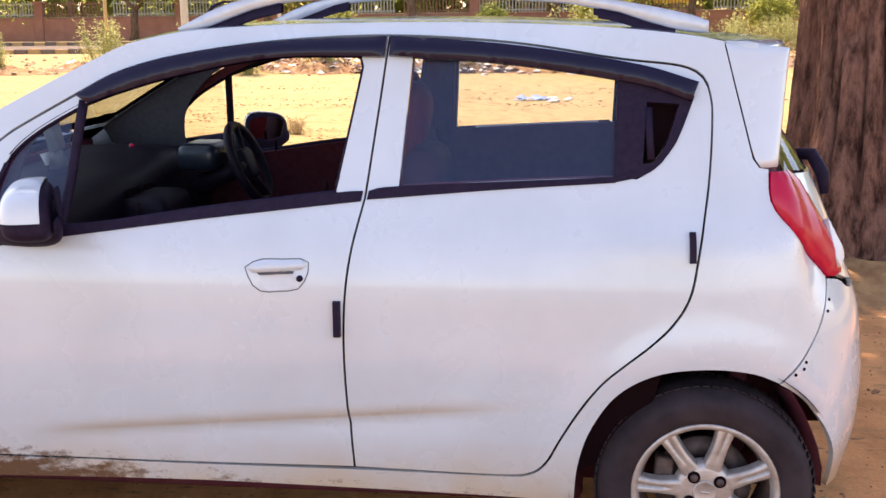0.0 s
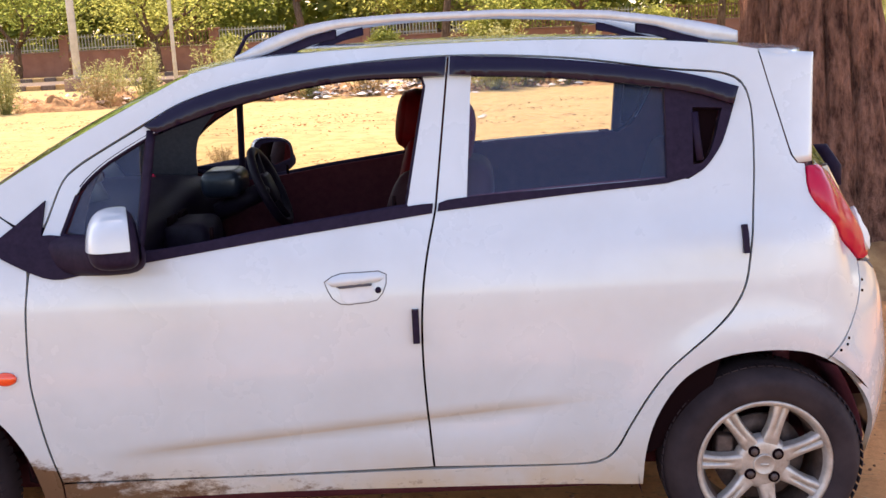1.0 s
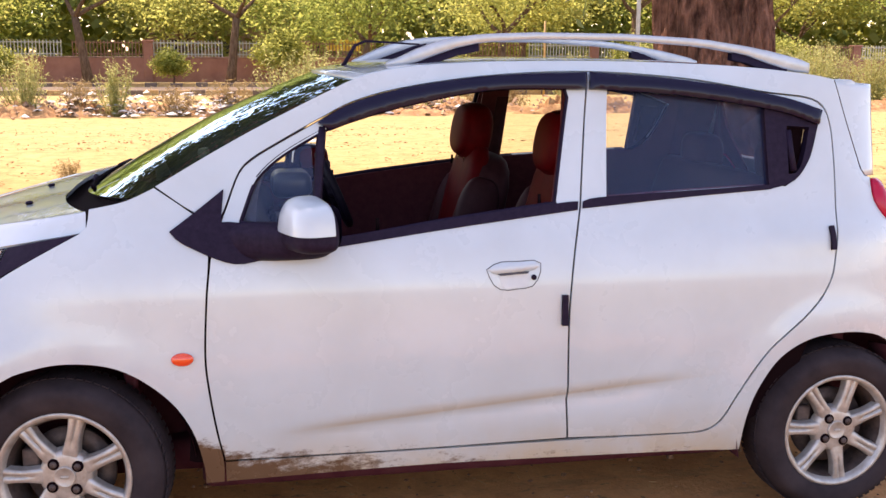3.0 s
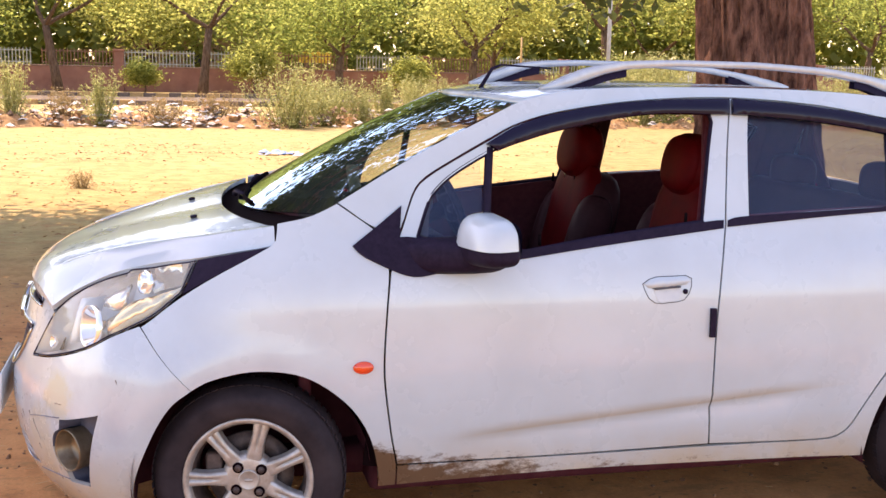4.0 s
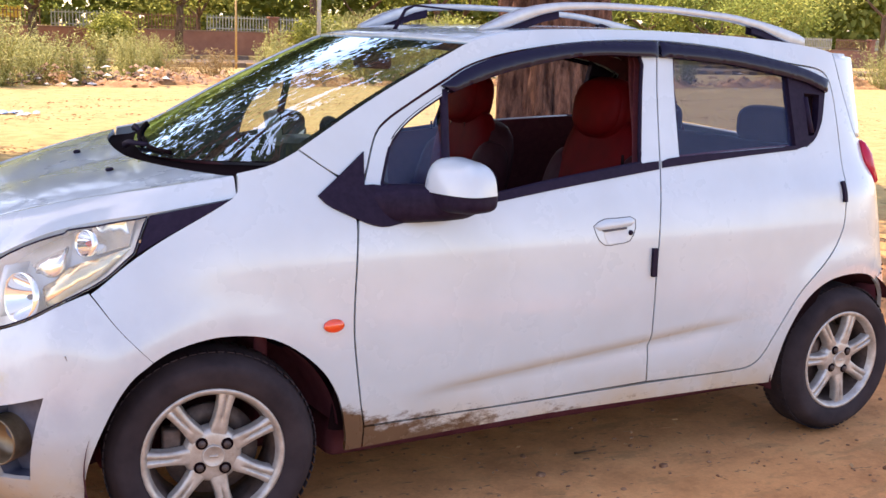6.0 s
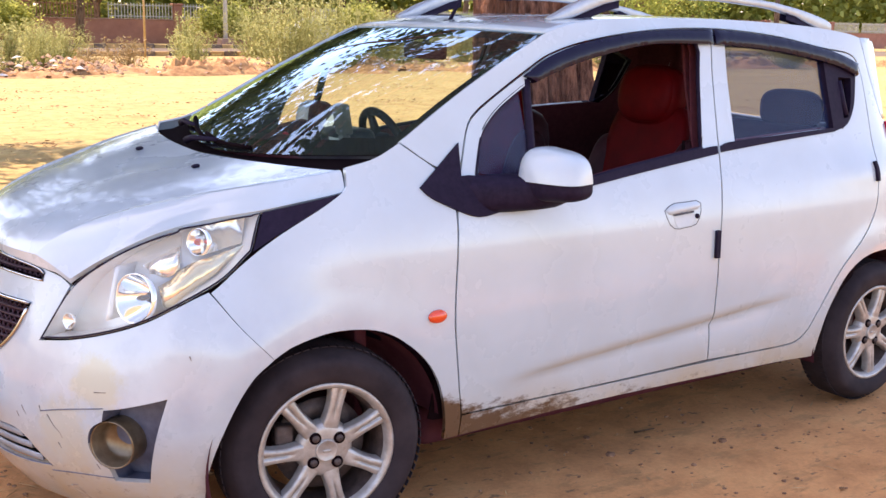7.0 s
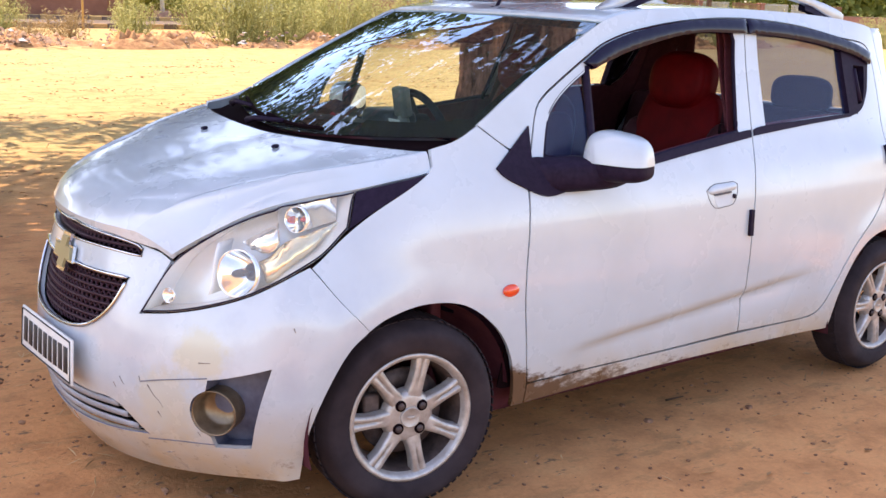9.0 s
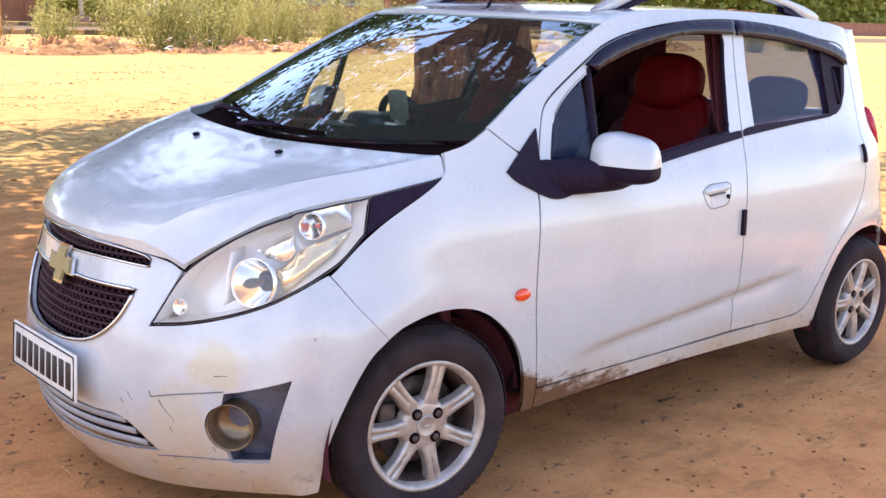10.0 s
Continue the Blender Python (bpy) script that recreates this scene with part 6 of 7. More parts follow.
for k in range(0, len(clumps), 15):
    e = Vector(clumps[k])
    mid = top.lerp(e, 0.45) + Vector((rng.normal() * 0.3, rng.normal() * 0.3, 0.5))
    line = spline([top - Vector((0, 0, 0.4)), top.lerp(mid, 0.4) + Vector((0, 0, 0.3)), mid, mid.lerp(e, 0.6) + Vector(rng.normal(size=3)) * 0.15, e], 4)
    r0 = 0.20 if k % 90 == 0 else 0.075
    tube(bm, [Vector(p) - Vector((*SHADE_AT, gz(*SHADE_AT))) for p in line], list(np.linspace(r0, 0.015, len(line))), 7, cap=False)
part("limbs", bm, BARK, shade_tree)
c = np.concatenate([np.array(q) + rng.normal(size=(230, 3)) * np.array([0.50, 0.50, 0.22]) for q in clumps])
c -= np.array([*SHADE_AT, gz(*SHADE_AT)])
crown = new("crown", leaves_mesh("crown", c, rng.uniform(0.14, 0.28, len(c)), LEAF_SHADE, rng))
crown.parent = shade_tree

# roadside trees: in front of the wall, behind it, and a far belt
TREES = [(-0.33, 47.42, 7.5, 5.5, 1), (-6.54, 48.18, 7.0, 5.0, 2), (5.66, 46.87, 6.5, 5.0, 3), (12.4, 47.96, 7.5, 5.5, 4), (-13.28, 47.42, 7.5, 5.5, 5), (-20.23, 47.96, 7.0, 5.0, 6), (19.89, 49.6, 7.5, 5.5, 7),
         (27.92, 51.23, 7.5, 5.5, 8), (36.48, 52.32, 8.0, 6.0, 9), (-28.26, 46.87, 8.0, 6.0, 10), (47.18, 50.14, 8.0, 6.0, 18), (60.02, 47.96, 8.0, 6.0, 19)]
for x, y, h, s, seed in TREES:
    make_tree("roadside_tree", (x, y, gz(x, y)), h * (0.85 + 0.09 * (seed * 7 % 5)), s * 1.2, seed, LEAF_FAR if seed % 3 else LEAF_DARK, BARK_FAR, 0.22, 34, 3, 0.20, "slender roadside tree with thin yellow-green foliage", lean=(0.16 * math.sin(seed * 2.3), 0), clear=0.20 + 0.035 * (seed * 5 % 6))
for k in range(12):
    x, y = -45 + 10.1 * k + 2.0 * math.sin(k * 2.1), 58 + 3.0 * math.cos(k * 1.7)
    make_tree("park_tree", (x, y, gz(x, y)), 8.5 + 1.5 * math.sin(k), 7.0, 40 + k, LEAF_DARK if k % 2 else LEAF_FAR, BARK_FAR, 0.30, 44, 3, 0.16, "leafy green tree behind the wall", group="park trees", clear=0.22)
rng = np.random.default_rng(5)
pts = np.stack([rng.uniform(-120, 150, 120000), rng.uniform(66, 80, 120000), rng.uniform(0, 1, 120000) ** 0.8 * 17.0], 1)
pts[:, 2] *= 0.78 + 0.22 * np.sin(pts[:, 0] * 0.21) * np.sin(pts[:, 0] * 0.067 + 1)
pts[:, 2] += ground_z(0, pts[:, 1])
far_wood = new("far_wood", leaves_mesh("far_wood", pts, rng.uniform(0.6, 1.1, len(pts)), LEAF_FAR, rng, narrow=0.8))
tagged(far_wood, "dense far belt of green trees", "trees", kind="stuff")


def make_weed(at, height, seed, mat, label, width=0.5, count=420):
    """A tall feathery weed: many upright stems with small leaves."""
    rng = np.random.default_rng(seed)
    plant = group_empty("weed", label, "weed", at, "weeds along the rubbish strip")
    bm, c = bmesh.new(), []
    for k in range(max(7, int(count / 40))):
        a, r = rng.uniform(0, math.tau), rng.uniform(0, width * 0.45)
        b = Vector((math.cos(a) * r * 0.5, math.sin(a) * r * 0.5, -0.05))
        top = Vector((math.cos(a) * r * 1.7, math.sin(a) * r * 1.7, height * rng.uniform(0.55, 1.0)))
        mid = (b + top) / 2 + Vector(rng.normal(size=3)) * 0.05
        tube(bm, [b, mid, top], [0.012, 0.008, 0.003], 4, cap=False)
        for t in np.linspace(0.10, 1, 60):
            q = b.lerp(mid, t * 2) if t < 0.5 else mid.lerp(top, t * 2 - 1)
            w = width * 0.20 * (1.15 - t)
            c.append(np.array(q) + rng.normal(size=3) * np.array([w, w, 0.05]))
    tagged(part("stalk", bm, mat, plant), kind="stuff")
    lv = new("foliage", leaves_mesh("foliage", c, rng.uniform(0.05, 0.12, len(c)), mat, rng, 0.55, 0.24))
    lv.parent = plant
    return plant


rng = np.random.default_rng(21)
weed_kinds = [make_weed((-5.04, 22.24, 0), 1.5, 1, WEED, "tall grey-green weed in dry soil", 1.0, 1700), make_weed((-3.07, 21.91, 0), 1.3, 2, WEED, "tall grey-green weed in dry soil", 0.65, 1100),
              make_weed((-3.97, 22.35, 0), 0.85, 3, DRY_WEED, "withered brown weed in dry soil", 0.9, 900), make_weed((1.06, 21.8, 0), 1.55, 4, WEED, "tall grey-green weed in dry soil", 1.5, 2600)]
NEAR_SPOTS = [(-15.42, 22.89, 0), (-13.06, 22.02, 1), (-9.96, 21.36, 0), (-8.03, 22.02, 2), (-6.64, 21.36, 1), (-1.83, 21.8, 2), (-0.54, 22.35, 2), (1.92, 22.67, 0), (2.88, 22.24, 1), (2.45, 23.54, 3),
         (3.63, 23.44, 1), (3.2, 24.42, 2), (4.81, 25.07, 0), (5.66, 24.31, 2), (6.84, 24.85, 2), (8.44, 24.53, 0), (10.8, 23.76, 3), (11.76, 24.31, 3), (12.94, 24.85, 0), (13.9, 25.72, 3)]
FAR_SPOTS = [(15.29, 26.71, 3), (16.9, 27.9, 3), (18.5, 28.78, 3), (20.21, 28.99, 3), (22.57, 29.87, 3), (25.78, 30.52, 3), (9.84, 28.56, 1), (5.13, 27.47, 1), (17.86, 23.54, 2), (21.5, 23.33, 1),
         (26.31, 23.11, 0), (30.06, 22.89, 3), (36.48, 22.45, 0), (-18.09, 22.35, 3), (-20.77, 23.11, 1), (-9.53, 27.25, 3), (41.29, 23.44, 3), (7.37, 32.7, 3), (14.01, 32.48, 3), (-2.47, 9.48, 2)]
for x, y, k in NEAR_SPOTS + FAR_SPOTS:
    s = rng.uniform(0.8, 1.2) if y > 12 else 0.35
    copy_thing(weed_kinds[k], Matrix.Translation((x, y, gz(x, y))) @ Matrix.Rotation(rng.uniform(0, math.tau), 4, "Z") @ Matrix.Diagonal((s, s, s * rng.uniform(0.70, 0.95) * (1.45 if 9.5 < x < 25 else 1.0), 1)))

# leafy shrubs in front of the wall
for x, y, h, s, seed in ((-2.79, 47.52, 1.7, 1.6, 61), (2.02, 47.31, 2.9, 2.6, 62), (9.41, 47.52, 2.0, 2.4, 63), (18.93, 46.87, 2.3, 2.8, 64), (-10.07, 47.42, 1.6, 1.8, 65), (26.31, 46.87, 2.4, 3.0, 66)):
    make_tree("wall_shrub", (x, y, gz(x, y)), h, s, seed, LEAF_FAR, BARK_FAR, 0.17, 34, 3, 0.05, "low leafy shrub against the wall", group="wall shrubs", clear=0.12)

# a beige house far behind the trees
HOUSE_WALL = grainy("beige_house_plaster", (0.36, 0.21, 0.11), (0.44, 0.28, 0.15), 0.8, 0.9, 0.2, 0.01)
house = group_empty("far_house", "flat-roofed beige plastered house behind the trees", "house", (1.2, 72.0, 0))
bm = bmesh.new()
rounded_box(bm, (13.0, 8.0, 5.4), (0, 0, 2.6), 0.03, 1)
part("house_wall", bm, HOUSE_WALL, house, smooth=False)
bm = bmesh.new()
rounded_box(bm, (13.6, 8.6, 0.3), (0, 0, 5.45), 0.03, 1)
part("flat_roof", bm, grainy("roof_slab", (0.40, 0.30, 0.20), (0.5, 0.4, 0.3), 2.0, 0.9), house, smooth=False)
for x in (-4.6, -1.5, 1.6, 4.7):
    for z in (1.5, 4.0):
        bm = bmesh.new()
        rounded_box(bm, (1.2, 0.10, 1.2), (x, -4.02, z), 0.01, 1)
        part("window", bm, DARK_PANE, house, smooth=False)
board = group_empty("yellow_board", "yellow board on two posts behind the railing", "sign board", (5.4, 52.9, 0))
bm = bmesh.new()
rounded_box(bm, (1.7, 0.06, 0.55), (0, 0, 1.75), 0.02, 1)
part("board", bm, grainy("yellow_board_paint", (0.62, 0.40, 0.03), (0.70, 0.48, 0.06), 3.0, 0.5, 0), board, smooth=False)
for x in (-.7, .7):
    bm = bmesh.new()
    tube(bm, [(x, 0.05, -.1), (x, 0.05, 1.6)], 0.035, 8)
    part("post", bm, BARK_FAR, board)

# ---- kerb, road, wall, railing ----
ROAD_Y0, ROAD_Y1, WALL_Y = 33.9, 42.0, 49.6
ASPHALT = grainy("worn_asphalt", (0.10, 0.066, 0.040), (0.17, 0.115, 0.072), 3.0, 0.95, 0.3, 0.01)
bm = bmesh.new()
grid_mesh(bm, [[(x, y, gz(x, y) + 0.012) for y in (ROAD_Y0, 36, 38, 40, ROAD_Y1)] for x in np.linspace(-220, 220, 45)])
tagged(part("road", bm, ASPHALT), "dusty asphalt road", "road", kind="structure")
KERB_BLACK = grainy("kerb_black_paint", (0.10, 0.062, 0.045), (0.18, 0.12, 0.08), 14.0, 0.8)
KERB_PALE = grainy("kerb_yellow_paint", (0.34, 0.19, 0.065), (0.46, 0.28, 0.11), 14.0, 0.8)
for name, y0 in (("kerb_near", ROAD_Y0 - 0.15), ("kerb_far", ROAD_Y1 + 0.15)):
    kerb = tagged(new(name), "kerb of black and yellow painted stones", "kerb", kind="structure")
    stone = bmesh.new()
    rounded_box(stone, (0.485, 0.16, 0.34), (0, 0, 0), 0.02, 1)
    protos = [part("kerb_stone", stone, KERB_BLACK, kerb, smooth=False)]
    other = protos[0].data.copy()
    other.materials.clear()
    other.materials.append(KERB_PALE)
    protos[0].location = (-30, y0, gz(-30, y0) + 0.0)
    for k in range(1, 150):
        x = -30 + 0.5 * k
        st = new("kerb_stone", protos[0].data if k % 2 else other)
        st.parent = kerb
        st.location = (x, y0 + 0.01 * math.sin(k * 3.7), gz(x, y0) + 0.012 * math.sin(k * 1.9))
# brick wall with piers and a railing on top
WALL_MAT = grainy("red_brown_render", (0.25, 0.105, 0.074), (0.34, 0.155, 0.110), 1.6, 0.9, 0.3, 0.01)
COPING = grainy("wall_coping", (0.22, 0.12, 0.085), (0.30, 0.18, 0.13), 5.0, 0.9)
RAIL_WHITE = grainy("faded_white_rail", (0.34, 0.33, 0.28), (0.44, 0.42, 0.37), 9.0, 0.7, 0)
RAIL_RUST = grainy("rusty_rail", (0.16, 0.07, 0.04), (0.26, 0.13, 0.08), 9.0, 0.8, 0)
wall = tagged(new("boundary_wall"), "low red-brown boundary wall with piers and metal railing", "wall", kind="structure")
WZ = gz(0, WALL_Y)
bm = bmesh.new()
rounded_box(bm, (260, 0.25, 1.35), (20, WALL_Y, WZ + 0.42), 0.01, 1)
part("wall_body", bm, WALL_MAT, wall, smooth=False)
bm = bmesh.new()
rounded_box(bm, (260, 0.33, 0.07), (20, WALL_Y, WZ + 1.13), 0.015, 1)
part("coping", bm, COPING, wall, smooth=False)
pier = bmesh.new()
rounded_box(pier, (0.42, 0.40, 2.1), (0, 0, -0.05), 0.02, 1)
rounded_box(pier, (0.52, 0.50, 0.10), (0, 0, 1.02), 0.02, 1)
pier0 = part("pier", pier, WALL_MAT, wall, smooth=False)
pier0.location = (-40, WALL_Y, WZ + 0.85)
for k in range(1, 17):
    o = new("pier", pier0.data)
    o.parent = wall
    o.location = (-40 + 7.2 * k, WALL_Y, WZ + 0.85)
for mat, name, which in ((RAIL_WHITE, "white", 0), (RAIL_RUST, "rust", 1)):
    bm = bmesh.new()
    for x in np.arange(-1.55, 1.56, 0.155):
        rounded_box(bm, (0.045, 0.03, 0.74), (x, 0, 0), 0, 1)
    for z in (-0.26, 0.26):
        rounded_box(bm, (3.18, 0.04, 0.05), (0, 0, z), 0, 1)
    me = bpy.data.meshes.new("railing")
    bm.to_mesh(me)
    bm.free()
    me.materials.append(mat)
    for k in range(33):
        if (k * 7 % 5 < 3) == (which == 0):
            o = new("railing", me)
            o.parent = wall
            o.location = (-38.2 + 3.6 * k, WALL_Y, WZ + 1.53)


def make_post(name, at, height, r, mat, label, foot=0.0):
    bm = bmesh.new()
    tube(bm, [(0, 0, -0.2), (0, 0, height * 0.5), (0, 0, height)], [r, r * 0.92, r * 0.8], 12)
    post = part(name, bm, mat, None, label)
    post.location = at
    tagged(post, label, "post")
    if foot:
        b2 = bmesh.new()
        rounded_box(b2, (foot, foot, 0.5), (0, 0, 0.15), 0.04, 2)
        part("footing", b2, COPING, post)
    return post


CONCRETE = grainy("pale_concrete", (0.42, 0.40, 0.36), (0.55, 0.53, 0.49), 6.0, 0.8)
YELLOW = grainy("yellow_post_paint", (0.42, 0.23, 0.06), (0.50, 0.30, 0.10), 12.0, 0.6)
for x, y, h, r, m, lab, ft in ((17.65, 43.82, 8.5, 0.10, CONCRETE, "pale concrete street lamp pole", 0.6), (-11.89, 32.05, 8.0, 0.13, CONCRETE, "pale concrete pole on a square footing", 0.7), (10.05, 32.7, 2.5, 0.04, YELLOW, "thin yellow marker post", 0),
                               (-8.89, 32.7, 5.5, 0.07, CONCRETE, "thin grey metal pole", 0), (-14.67, 32.26, 2.2, 0.07, YELLOW, "short yellow marker post", 0)):
    make_post("street_pole" if h > 4 else "marker_post", (x, y, gz(x, y)), h, r, m, lab, ft)

# a white saloon parked beyond the road
def parked_saloon(at):
    saloon = group_empty("parked_car", "white saloon car parked beyond the road", "car", at)
    white = grainy("far_car_white", (0.42, 0.42, 0.45), (0.50, 0.50, 0.52), 3.0, 0.4, 0)
    side = loop([(-2.15, .35), (-2.15, .62), (-1.95, .78), (-1.05, .90)], [(-1.05, .90), (-.45, 1.32), (.0, 1.42), (.6, 1.40), (1.25, 1.02)], [(1.25, 1.02), (1.9, .98), (2.12, .86), (2.15, .40)], [(2.15, .40), (-2.15, .35)], step=0.12)
    glass = loop([(-.98, .93), (-.42, 1.27), (.0, 1.35), (.55, 1.33), (1.10, 1.02)], [(1.10, 1.02), (-.98, .93)], step=0.12)
    for name, line, half, mat in (("body", side, .82, white), ("window_band", glass, .795, DARK_PANE)):
        bm = bmesh.new()
        rows = [[(x, y * (1 - 0.16 * max(0.0, z - 0.85) / 0.5), z) for x, z in line] for y in ((-half, -half * .97, half * .97, half) if name == "body" else (-half - .03, half + .03))]
        rows = [r + [r[0]] for r in rows]
        grid_mesh(bm, rows)
        for r in (rows[0], rows[-1]):
            bm.faces.new([bm.verts.new(p) for p in r[:-1]])
        bmesh.ops.remove_doubles(bm, verts=bm.verts[:], dist=1e-4)
        bmesh.ops.recalc_face_normals(bm, faces=bm.faces)
        part(name, bm, mat, saloon, smooth=False)
    for x in (-1.32, 1.30):
        for y in (-.74, .74):
            bm = bmesh.new()
            lathe(bm, [(.001, -.1), (.29, -.1), (.31, -.06), (.31, .06), (.29, .1), (.19, .105), (.001, .09)], 24, Matrix.Translation((x, y, .31)) @ Matrix.Rotation(radians(90 if y < 0 else -90), 4, "X"), closed=False)
            part("wheel", bm, RUBBER, saloon)


parked_saloon((24.3, 47.8, 0))

# ---- rubbish, soil heaps, stones, twigs ----
SOIL = grainy("red_soil", (0.23, 0.10, 0.038), (0.48, 0.265, 0.110), 6.0, 0.95, 0.8, 0.05)
rng = np.random.default_rng(3)


def make_heap(at, rx, ry, h, seed):
    bm = bmesh.new()
    rows = []
    for j in range(15):
        r = j / 14
        rows.append([(rx * r * math.cos(a), ry * r * math.sin(a), h * max(0, (1 - r * r)) * (0.7 + 0.6 * noise.noise(Vector((r * 3 * math.cos(a), r * 3 * math.sin(a), seed))) + 0.55 * noise.noise(Vector((r * 9 * math.cos(a), r * 9 * math.sin(a), seed + 5)))) - 0.03 * r)
                     for a in np.linspace(0, math.tau, 33)])
    grid_mesh(bm, rows)
    bmesh.ops.recalc_face_normals(bm, faces=bm.faces)
    ob = part("soil_mound", bm, SOIL, None)
    ob.location = at
    return tagged(ob, "low mound of red-brown soil", "soil mound", "mounds along the rubbish strip")


for k, x in enumerate(np.arange(-20, 40, 1.25)):
    y = 22.6 + 0.9 * math.sin(k * 1.9) + 0.05 * max(0, x)
    make_heap((x, y, -0.02), rng.uniform(0.7, 1.5), rng.uniform(0.5, 0.9), rng.uniform(0.18, 0.44), k)


mound = make_heap((SHADE_AT[0] + 0.1, SHADE_AT[1] + 0.15, gz(*SHADE_AT) - 0.03), 1.7, 1.5, 0.24, 77)
mound["label"] = "low mound of red soil round the trunk's foot"


def scrap_mesh(name, spots, size, mat, rng, flat=0.35):
    """Crumpled scraps lying on the ground, joined: each a small bent sheet."""
    bm = bmesh.new()
    for x, y, z in spots:
        s = size * rng.uniform(0.5, 1.5)
        a = rng.uniform(0, math.tau)
        ring = []
        for k in range(7):
            t = a + k * math.tau / 7
            r = s * rng.uniform(0.5, 1.0)
            ring.append(bm.verts.new((x + r * math.cos(t), y + r * math.sin(t), z + s * flat * rng.uniform(0, 0.8))))
        top = bm.verts.new((x, y, z + s * flat * rng.uniform(0.8, 1.6)))
        for k in range(7):
            bm.faces.new((ring[k], ring[(k + 1) % 7], top))
    return bm


WHITE_SCRAP = grainy("white_plastic_scrap", (0.20, 0.16, 0.13), (0.56, 0.53, 0.50), 5.0, 0.6, 0)
BLUE_SCRAP = grainy("blue_plastic_scrap", (0.03, 0.11, 0.36), (0.20, 0.32, 0.50), 6.0, 0.5, 0)
DARK_SCRAP = grainy("dark_rubbish", (0.09, 0.05, 0.04), (0.42, 0.25, 0.13), 2.5, 0.9, 0)
def piled(n, x0, x1, rng, top=0.42):
    """Spots heaped along the strip, higher towards its middle."""
    x, d = rng.uniform(x0, x1, n), rng.normal(0, 0.55, n)
    y = 22.3 + 0.05 * np.maximum(0, x) + d
    z = rng.uniform(0.02, 1, n) * top * np.exp(-(d / 0.7) ** 2)
    return list(zip(x, y, z))


rubbish = piled(150, -6.4, 4.3, rng) + piled(130, -1.9, 0.4, rng, 0.5) + piled(90, -4.2, -2.4, rng, 0.5) + piled(90, -19, 32, rng)
tagged(part("white_rubbish", scrap_mesh("s", rubbish, 0.115, WHITE_SCRAP, rng, 0.4), WHITE_SCRAP), "scattered white plastic rubbish", "rubbish", kind="stuff")
brown = piled(900, -19, 34, rng) + piled(500, -7, 6, rng)
tagged(part("dark_rubbish", scrap_mesh("s", brown, 0.075, DARK_SCRAP, rng, 0.8), DARK_SCRAP), "scattered dark and brown rubbish", "rubbish", kind="stuff")
bm = scrap_mesh("s", [(0.10 + rng.normal() * 0.16, 14.3 + rng.normal() * 0.25, 0.01) for _ in range(12)], 0.10, BLUE_SCRAP, rng)
tagged(part("plastic_sheet", bm, BLUE_SCRAP), "crumpled blue plastic sheet on the sand", "litter", kind="stuff")
bm = scrap_mesh("s", [(0.40 + rng.normal() * 0.22, 14.1 + rng.normal() * 0.2, 0.012) for _ in range(10)], 0.09, WHITE_SCRAP, rng)
tagged(part("plastic_bag", bm, WHITE_SCRAP), "torn white plastic bag on the sand", "litter", kind="stuff")

LITTER = leaf_material("dead_leaf", (0.18, 0.085, 0.042), (0.44, 0.25, 0.12), 0.1, 0.03)
STONE = grainy("small_stone", (0.13, 0.058, 0.034), (0.36, 0.19, 0.11), 30.0, 0.95, 0.2, 0.003)
STONE.node_tree.nodes["Principled BSDF"].inputs["Specular IOR Level"].default_value = 0.1


def on_ground(n, x0, x1, y0, y1, rng, lift):
    x, y = rng.uniform(x0, x1, n), rng.uniform(y0, y1, n)
    h = np.array([0.018 * noise.fractal(Vector((a * 0.9, b * 0.9, 0.3)), 1.0, 2.0, 4) + 0.006 * noise.noise(Vector((a * 5, b * 5, 2))) for a, b in zip(x, y)])
    h *= np.where((np.abs(x) < 2.2) & (np.abs(y) < 1.0), 0.35, 1.0)
    return np.stack([x, y, ground_z(x, y) + h + lift], 1)


rng = np.random.default_rng(9)
p = np.concatenate([on_ground(2600, -6, 9, -3.2, 9, rng, 0.008), on_ground(5200, -14, 24, 6, 20, rng, 0.008)])
dead = leaves_mesh("dead_leaves", p, rng.uniform(0.012, 0.04, len(p)) * np.where(p[:, 1] > 6, 1.8, 1.0), LITTER, rng, 0.0, 0.55)
co = np.empty(len(dead.vertices) * 3)
dead.vertices.foreach_get("co", co)
co = co.reshape(-1, 4, 3)
co[:, :, 2] = p[:, 2][:, None] + (co[:, :, 2] - p[:, 2][:, None]) * 0.25
dead.vertices.foreach_set("co", co.ravel())
tagged(new("dead_leaves", dead), "dead brown leaves lying on the sand", "leaves", kind="stuff")
ball = bmesh.new()
bmesh.ops.create_icosphere(ball, subdivisions=1, radius=1.0)
ball_v, ball_f = np.array([v.co[:] for v in ball.verts]), np.array([[v.index for v in f.verts] for f in ball.faces])
ball.free()
spots = np.concatenate([on_ground(3000, -3.6, 4.0, -2.6, 2.0, rng, 0.0), on_ground(1200, -5.0, -1.6, -1.6, 3.5, rng, 0.0)])
n = len(spots)
size = rng.uniform(0.002, 0.0075, n) * np.where(rng.uniform(size=n) < 0.93, 1.0, 1.9)
shape = np.stack([rng.uniform(0.8, 1.6, n), rng.uniform(0.8, 1.6, n), rng.uniform(0.5, 0.9, n)], 1) * size[:, None]
v = ball_v[None] * shape[:, None] * rng.uniform(0.75, 1.2, (n, len(ball_v), 1)) + spots[:, None] + np.array([0, 0, 0.2])[None, None] * size[:, None, None]
f = ball_f[None] + (np.arange(n) * len(ball_v))[:, None, None]
me = bpy.data.meshes.new("pebbles")
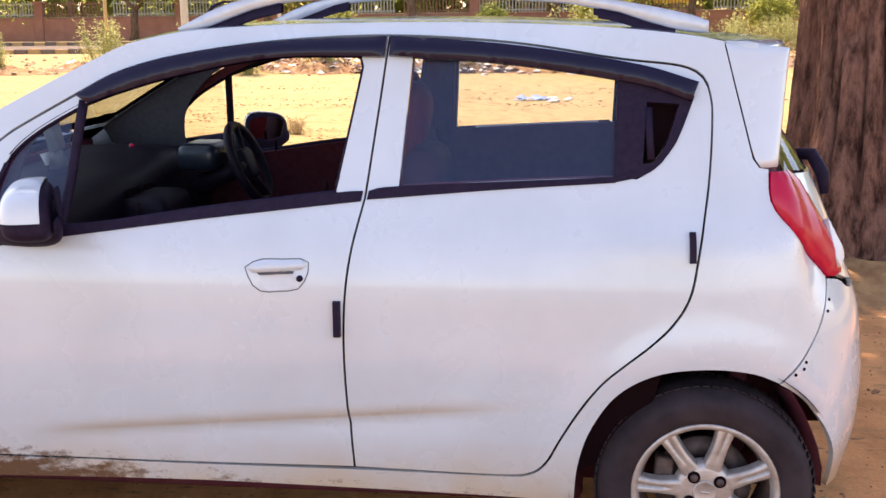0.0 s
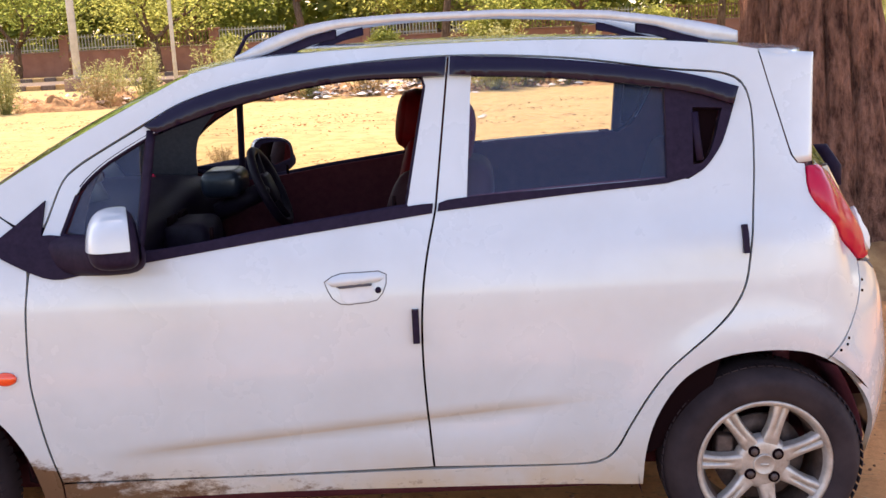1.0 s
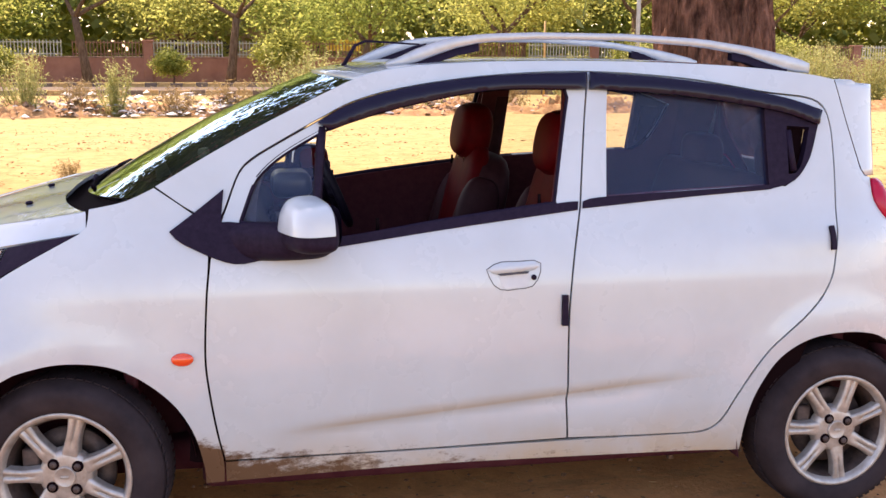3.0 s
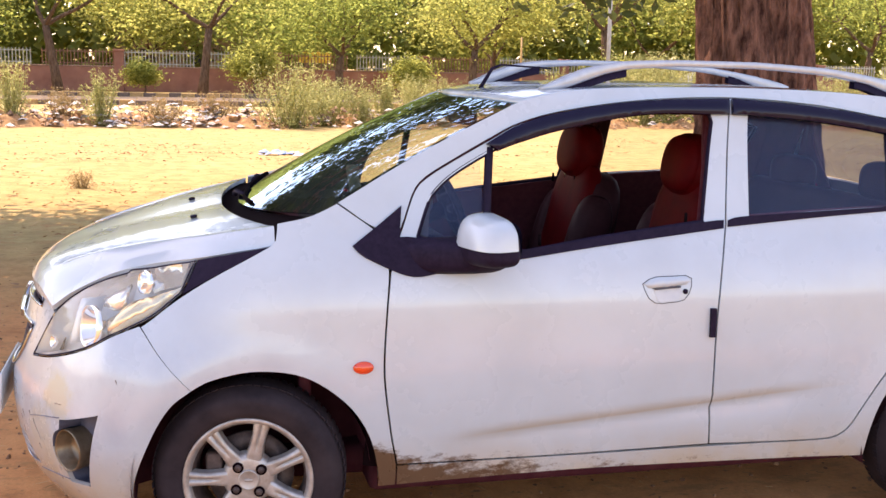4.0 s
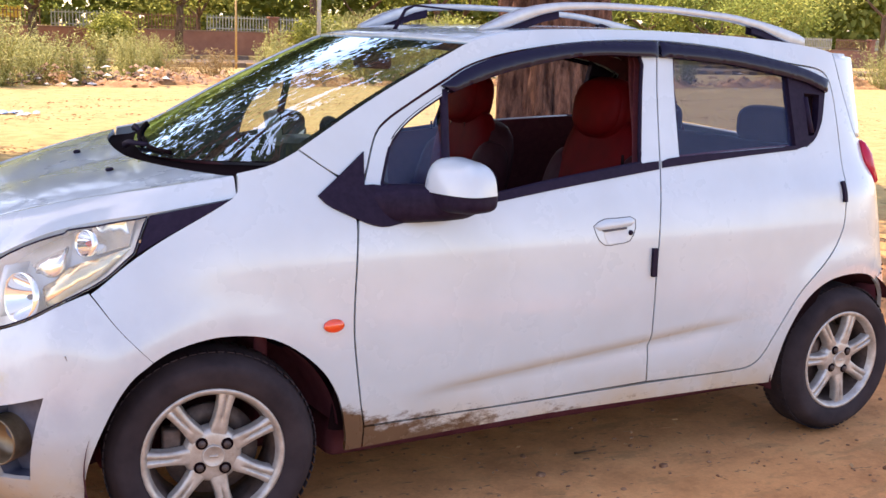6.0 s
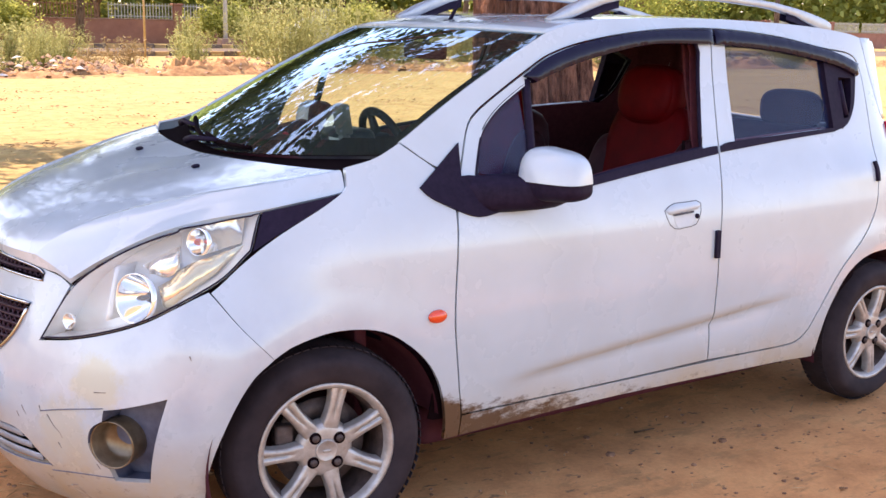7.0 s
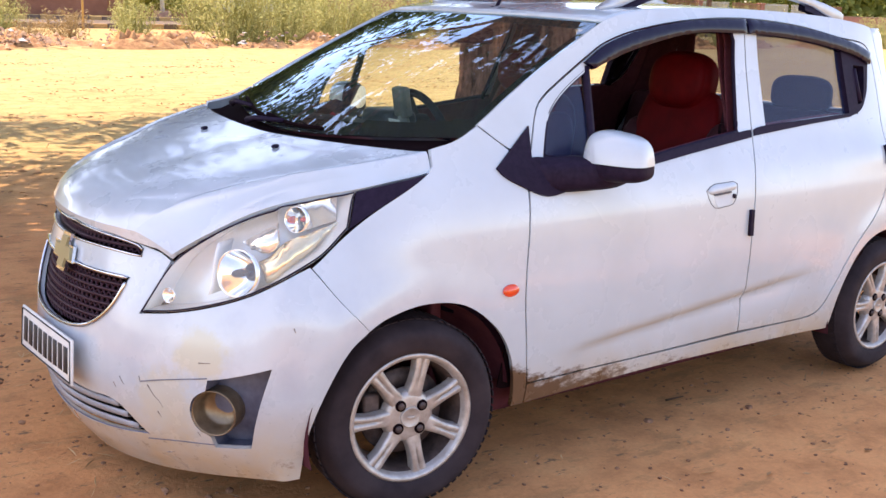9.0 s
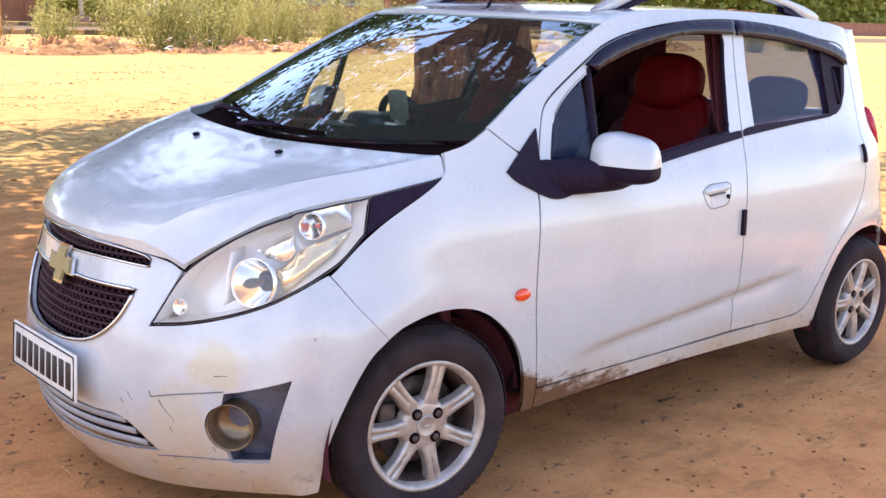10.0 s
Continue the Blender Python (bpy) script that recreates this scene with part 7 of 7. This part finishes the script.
me.from_pydata(v.reshape(-1, 3).tolist(), [], f.reshape(-1, 3).tolist())
me.materials.append(STONE)
tagged(new("pebbles", me), "small brown pebbles and crumbs of soil", "pebbles", kind="stuff")
bm = bmesh.new()
for x, y, z in on_ground(110, -6, 8, -2.5, 10, rng, 0.006):
    a, l = rng.uniform(0, math.tau), rng.uniform(0.04, 0.16)
    e = Vector((math.cos(a) * l, math.sin(a) * l, rng.uniform(0, 0.02)))
    tube(bm, [(x, y, z), Vector((x, y, z)) + e * 0.5 + Vector((rng.normal() * 0.015, rng.normal() * 0.015, 0.008)), Vector((x, y, z)) + e], [0.004, 0.003, 0.002], 4)
tagged(part("twigs", bm, BARK_FAR), "dry twigs lying on the sand", "twigs", kind="stuff")

# straw and dry grass lying about
STRAW = leaf_material("dry_straw", (0.36, 0.20, 0.09), (0.62, 0.40, 0.20), 0.1, 0.03)
rng = np.random.default_rng(31)
p = np.concatenate([on_ground(2200, -5, 7, -2.5, 8.5, rng, 0.006), on_ground(1500, -5.5, -1.5, -1.5, 5.5, rng, 0.006), on_ground(2500, -12, 20, 7, 19.5, rng, 0.006)])
straw = leaves_mesh("dry_straw", p, rng.uniform(0.03, 0.11, len(p)) * np.where(p[:, 1] > 6, 2.0, 1.0), STRAW, rng, 0.0, 0.05)
co = np.empty(len(straw.vertices) * 3)
straw.vertices.foreach_get("co", co)
co = co.reshape(-1, 4, 3)
co[:, :, 2] = p[:, 2][:, None] + (co[:, :, 2] - p[:, 2][:, None]) * 0.12
straw.vertices.foreach_set("co", co.ravel())
tagged(new("dry_straw", straw), "dry straw and grass stalks on sand", "straw", kind="stuff")
# drifts of fallen leaves in loose patches
centres = np.stack([rng.uniform(-9, 16, 150), rng.uniform(3.5, 18, 150)], 1)
q = np.concatenate([c + rng.normal(size=(45, 2)) * np.array([0.55, 0.16]) for c in centres])
q = np.column_stack([q, ground_z(q[:, 0], q[:, 1]) + 0.02])
drift = leaves_mesh("leaf_drifts", q, rng.uniform(0.03, 0.09, len(q)), LITTER, rng, 0.0, 0.55)
co = np.empty(len(drift.vertices) * 3)
drift.vertices.foreach_get("co", co)
co = co.reshape(-1, 4, 3)
co[:, :, 2] = q[:, 2][:, None] + (co[:, :, 2] - q[:, 2][:, None]) * 0.3
drift.vertices.foreach_set("co", co.ravel())
tagged(new("leaf_drifts", drift), "drifts of fallen brown leaves on sand", "leaves", kind="stuff")
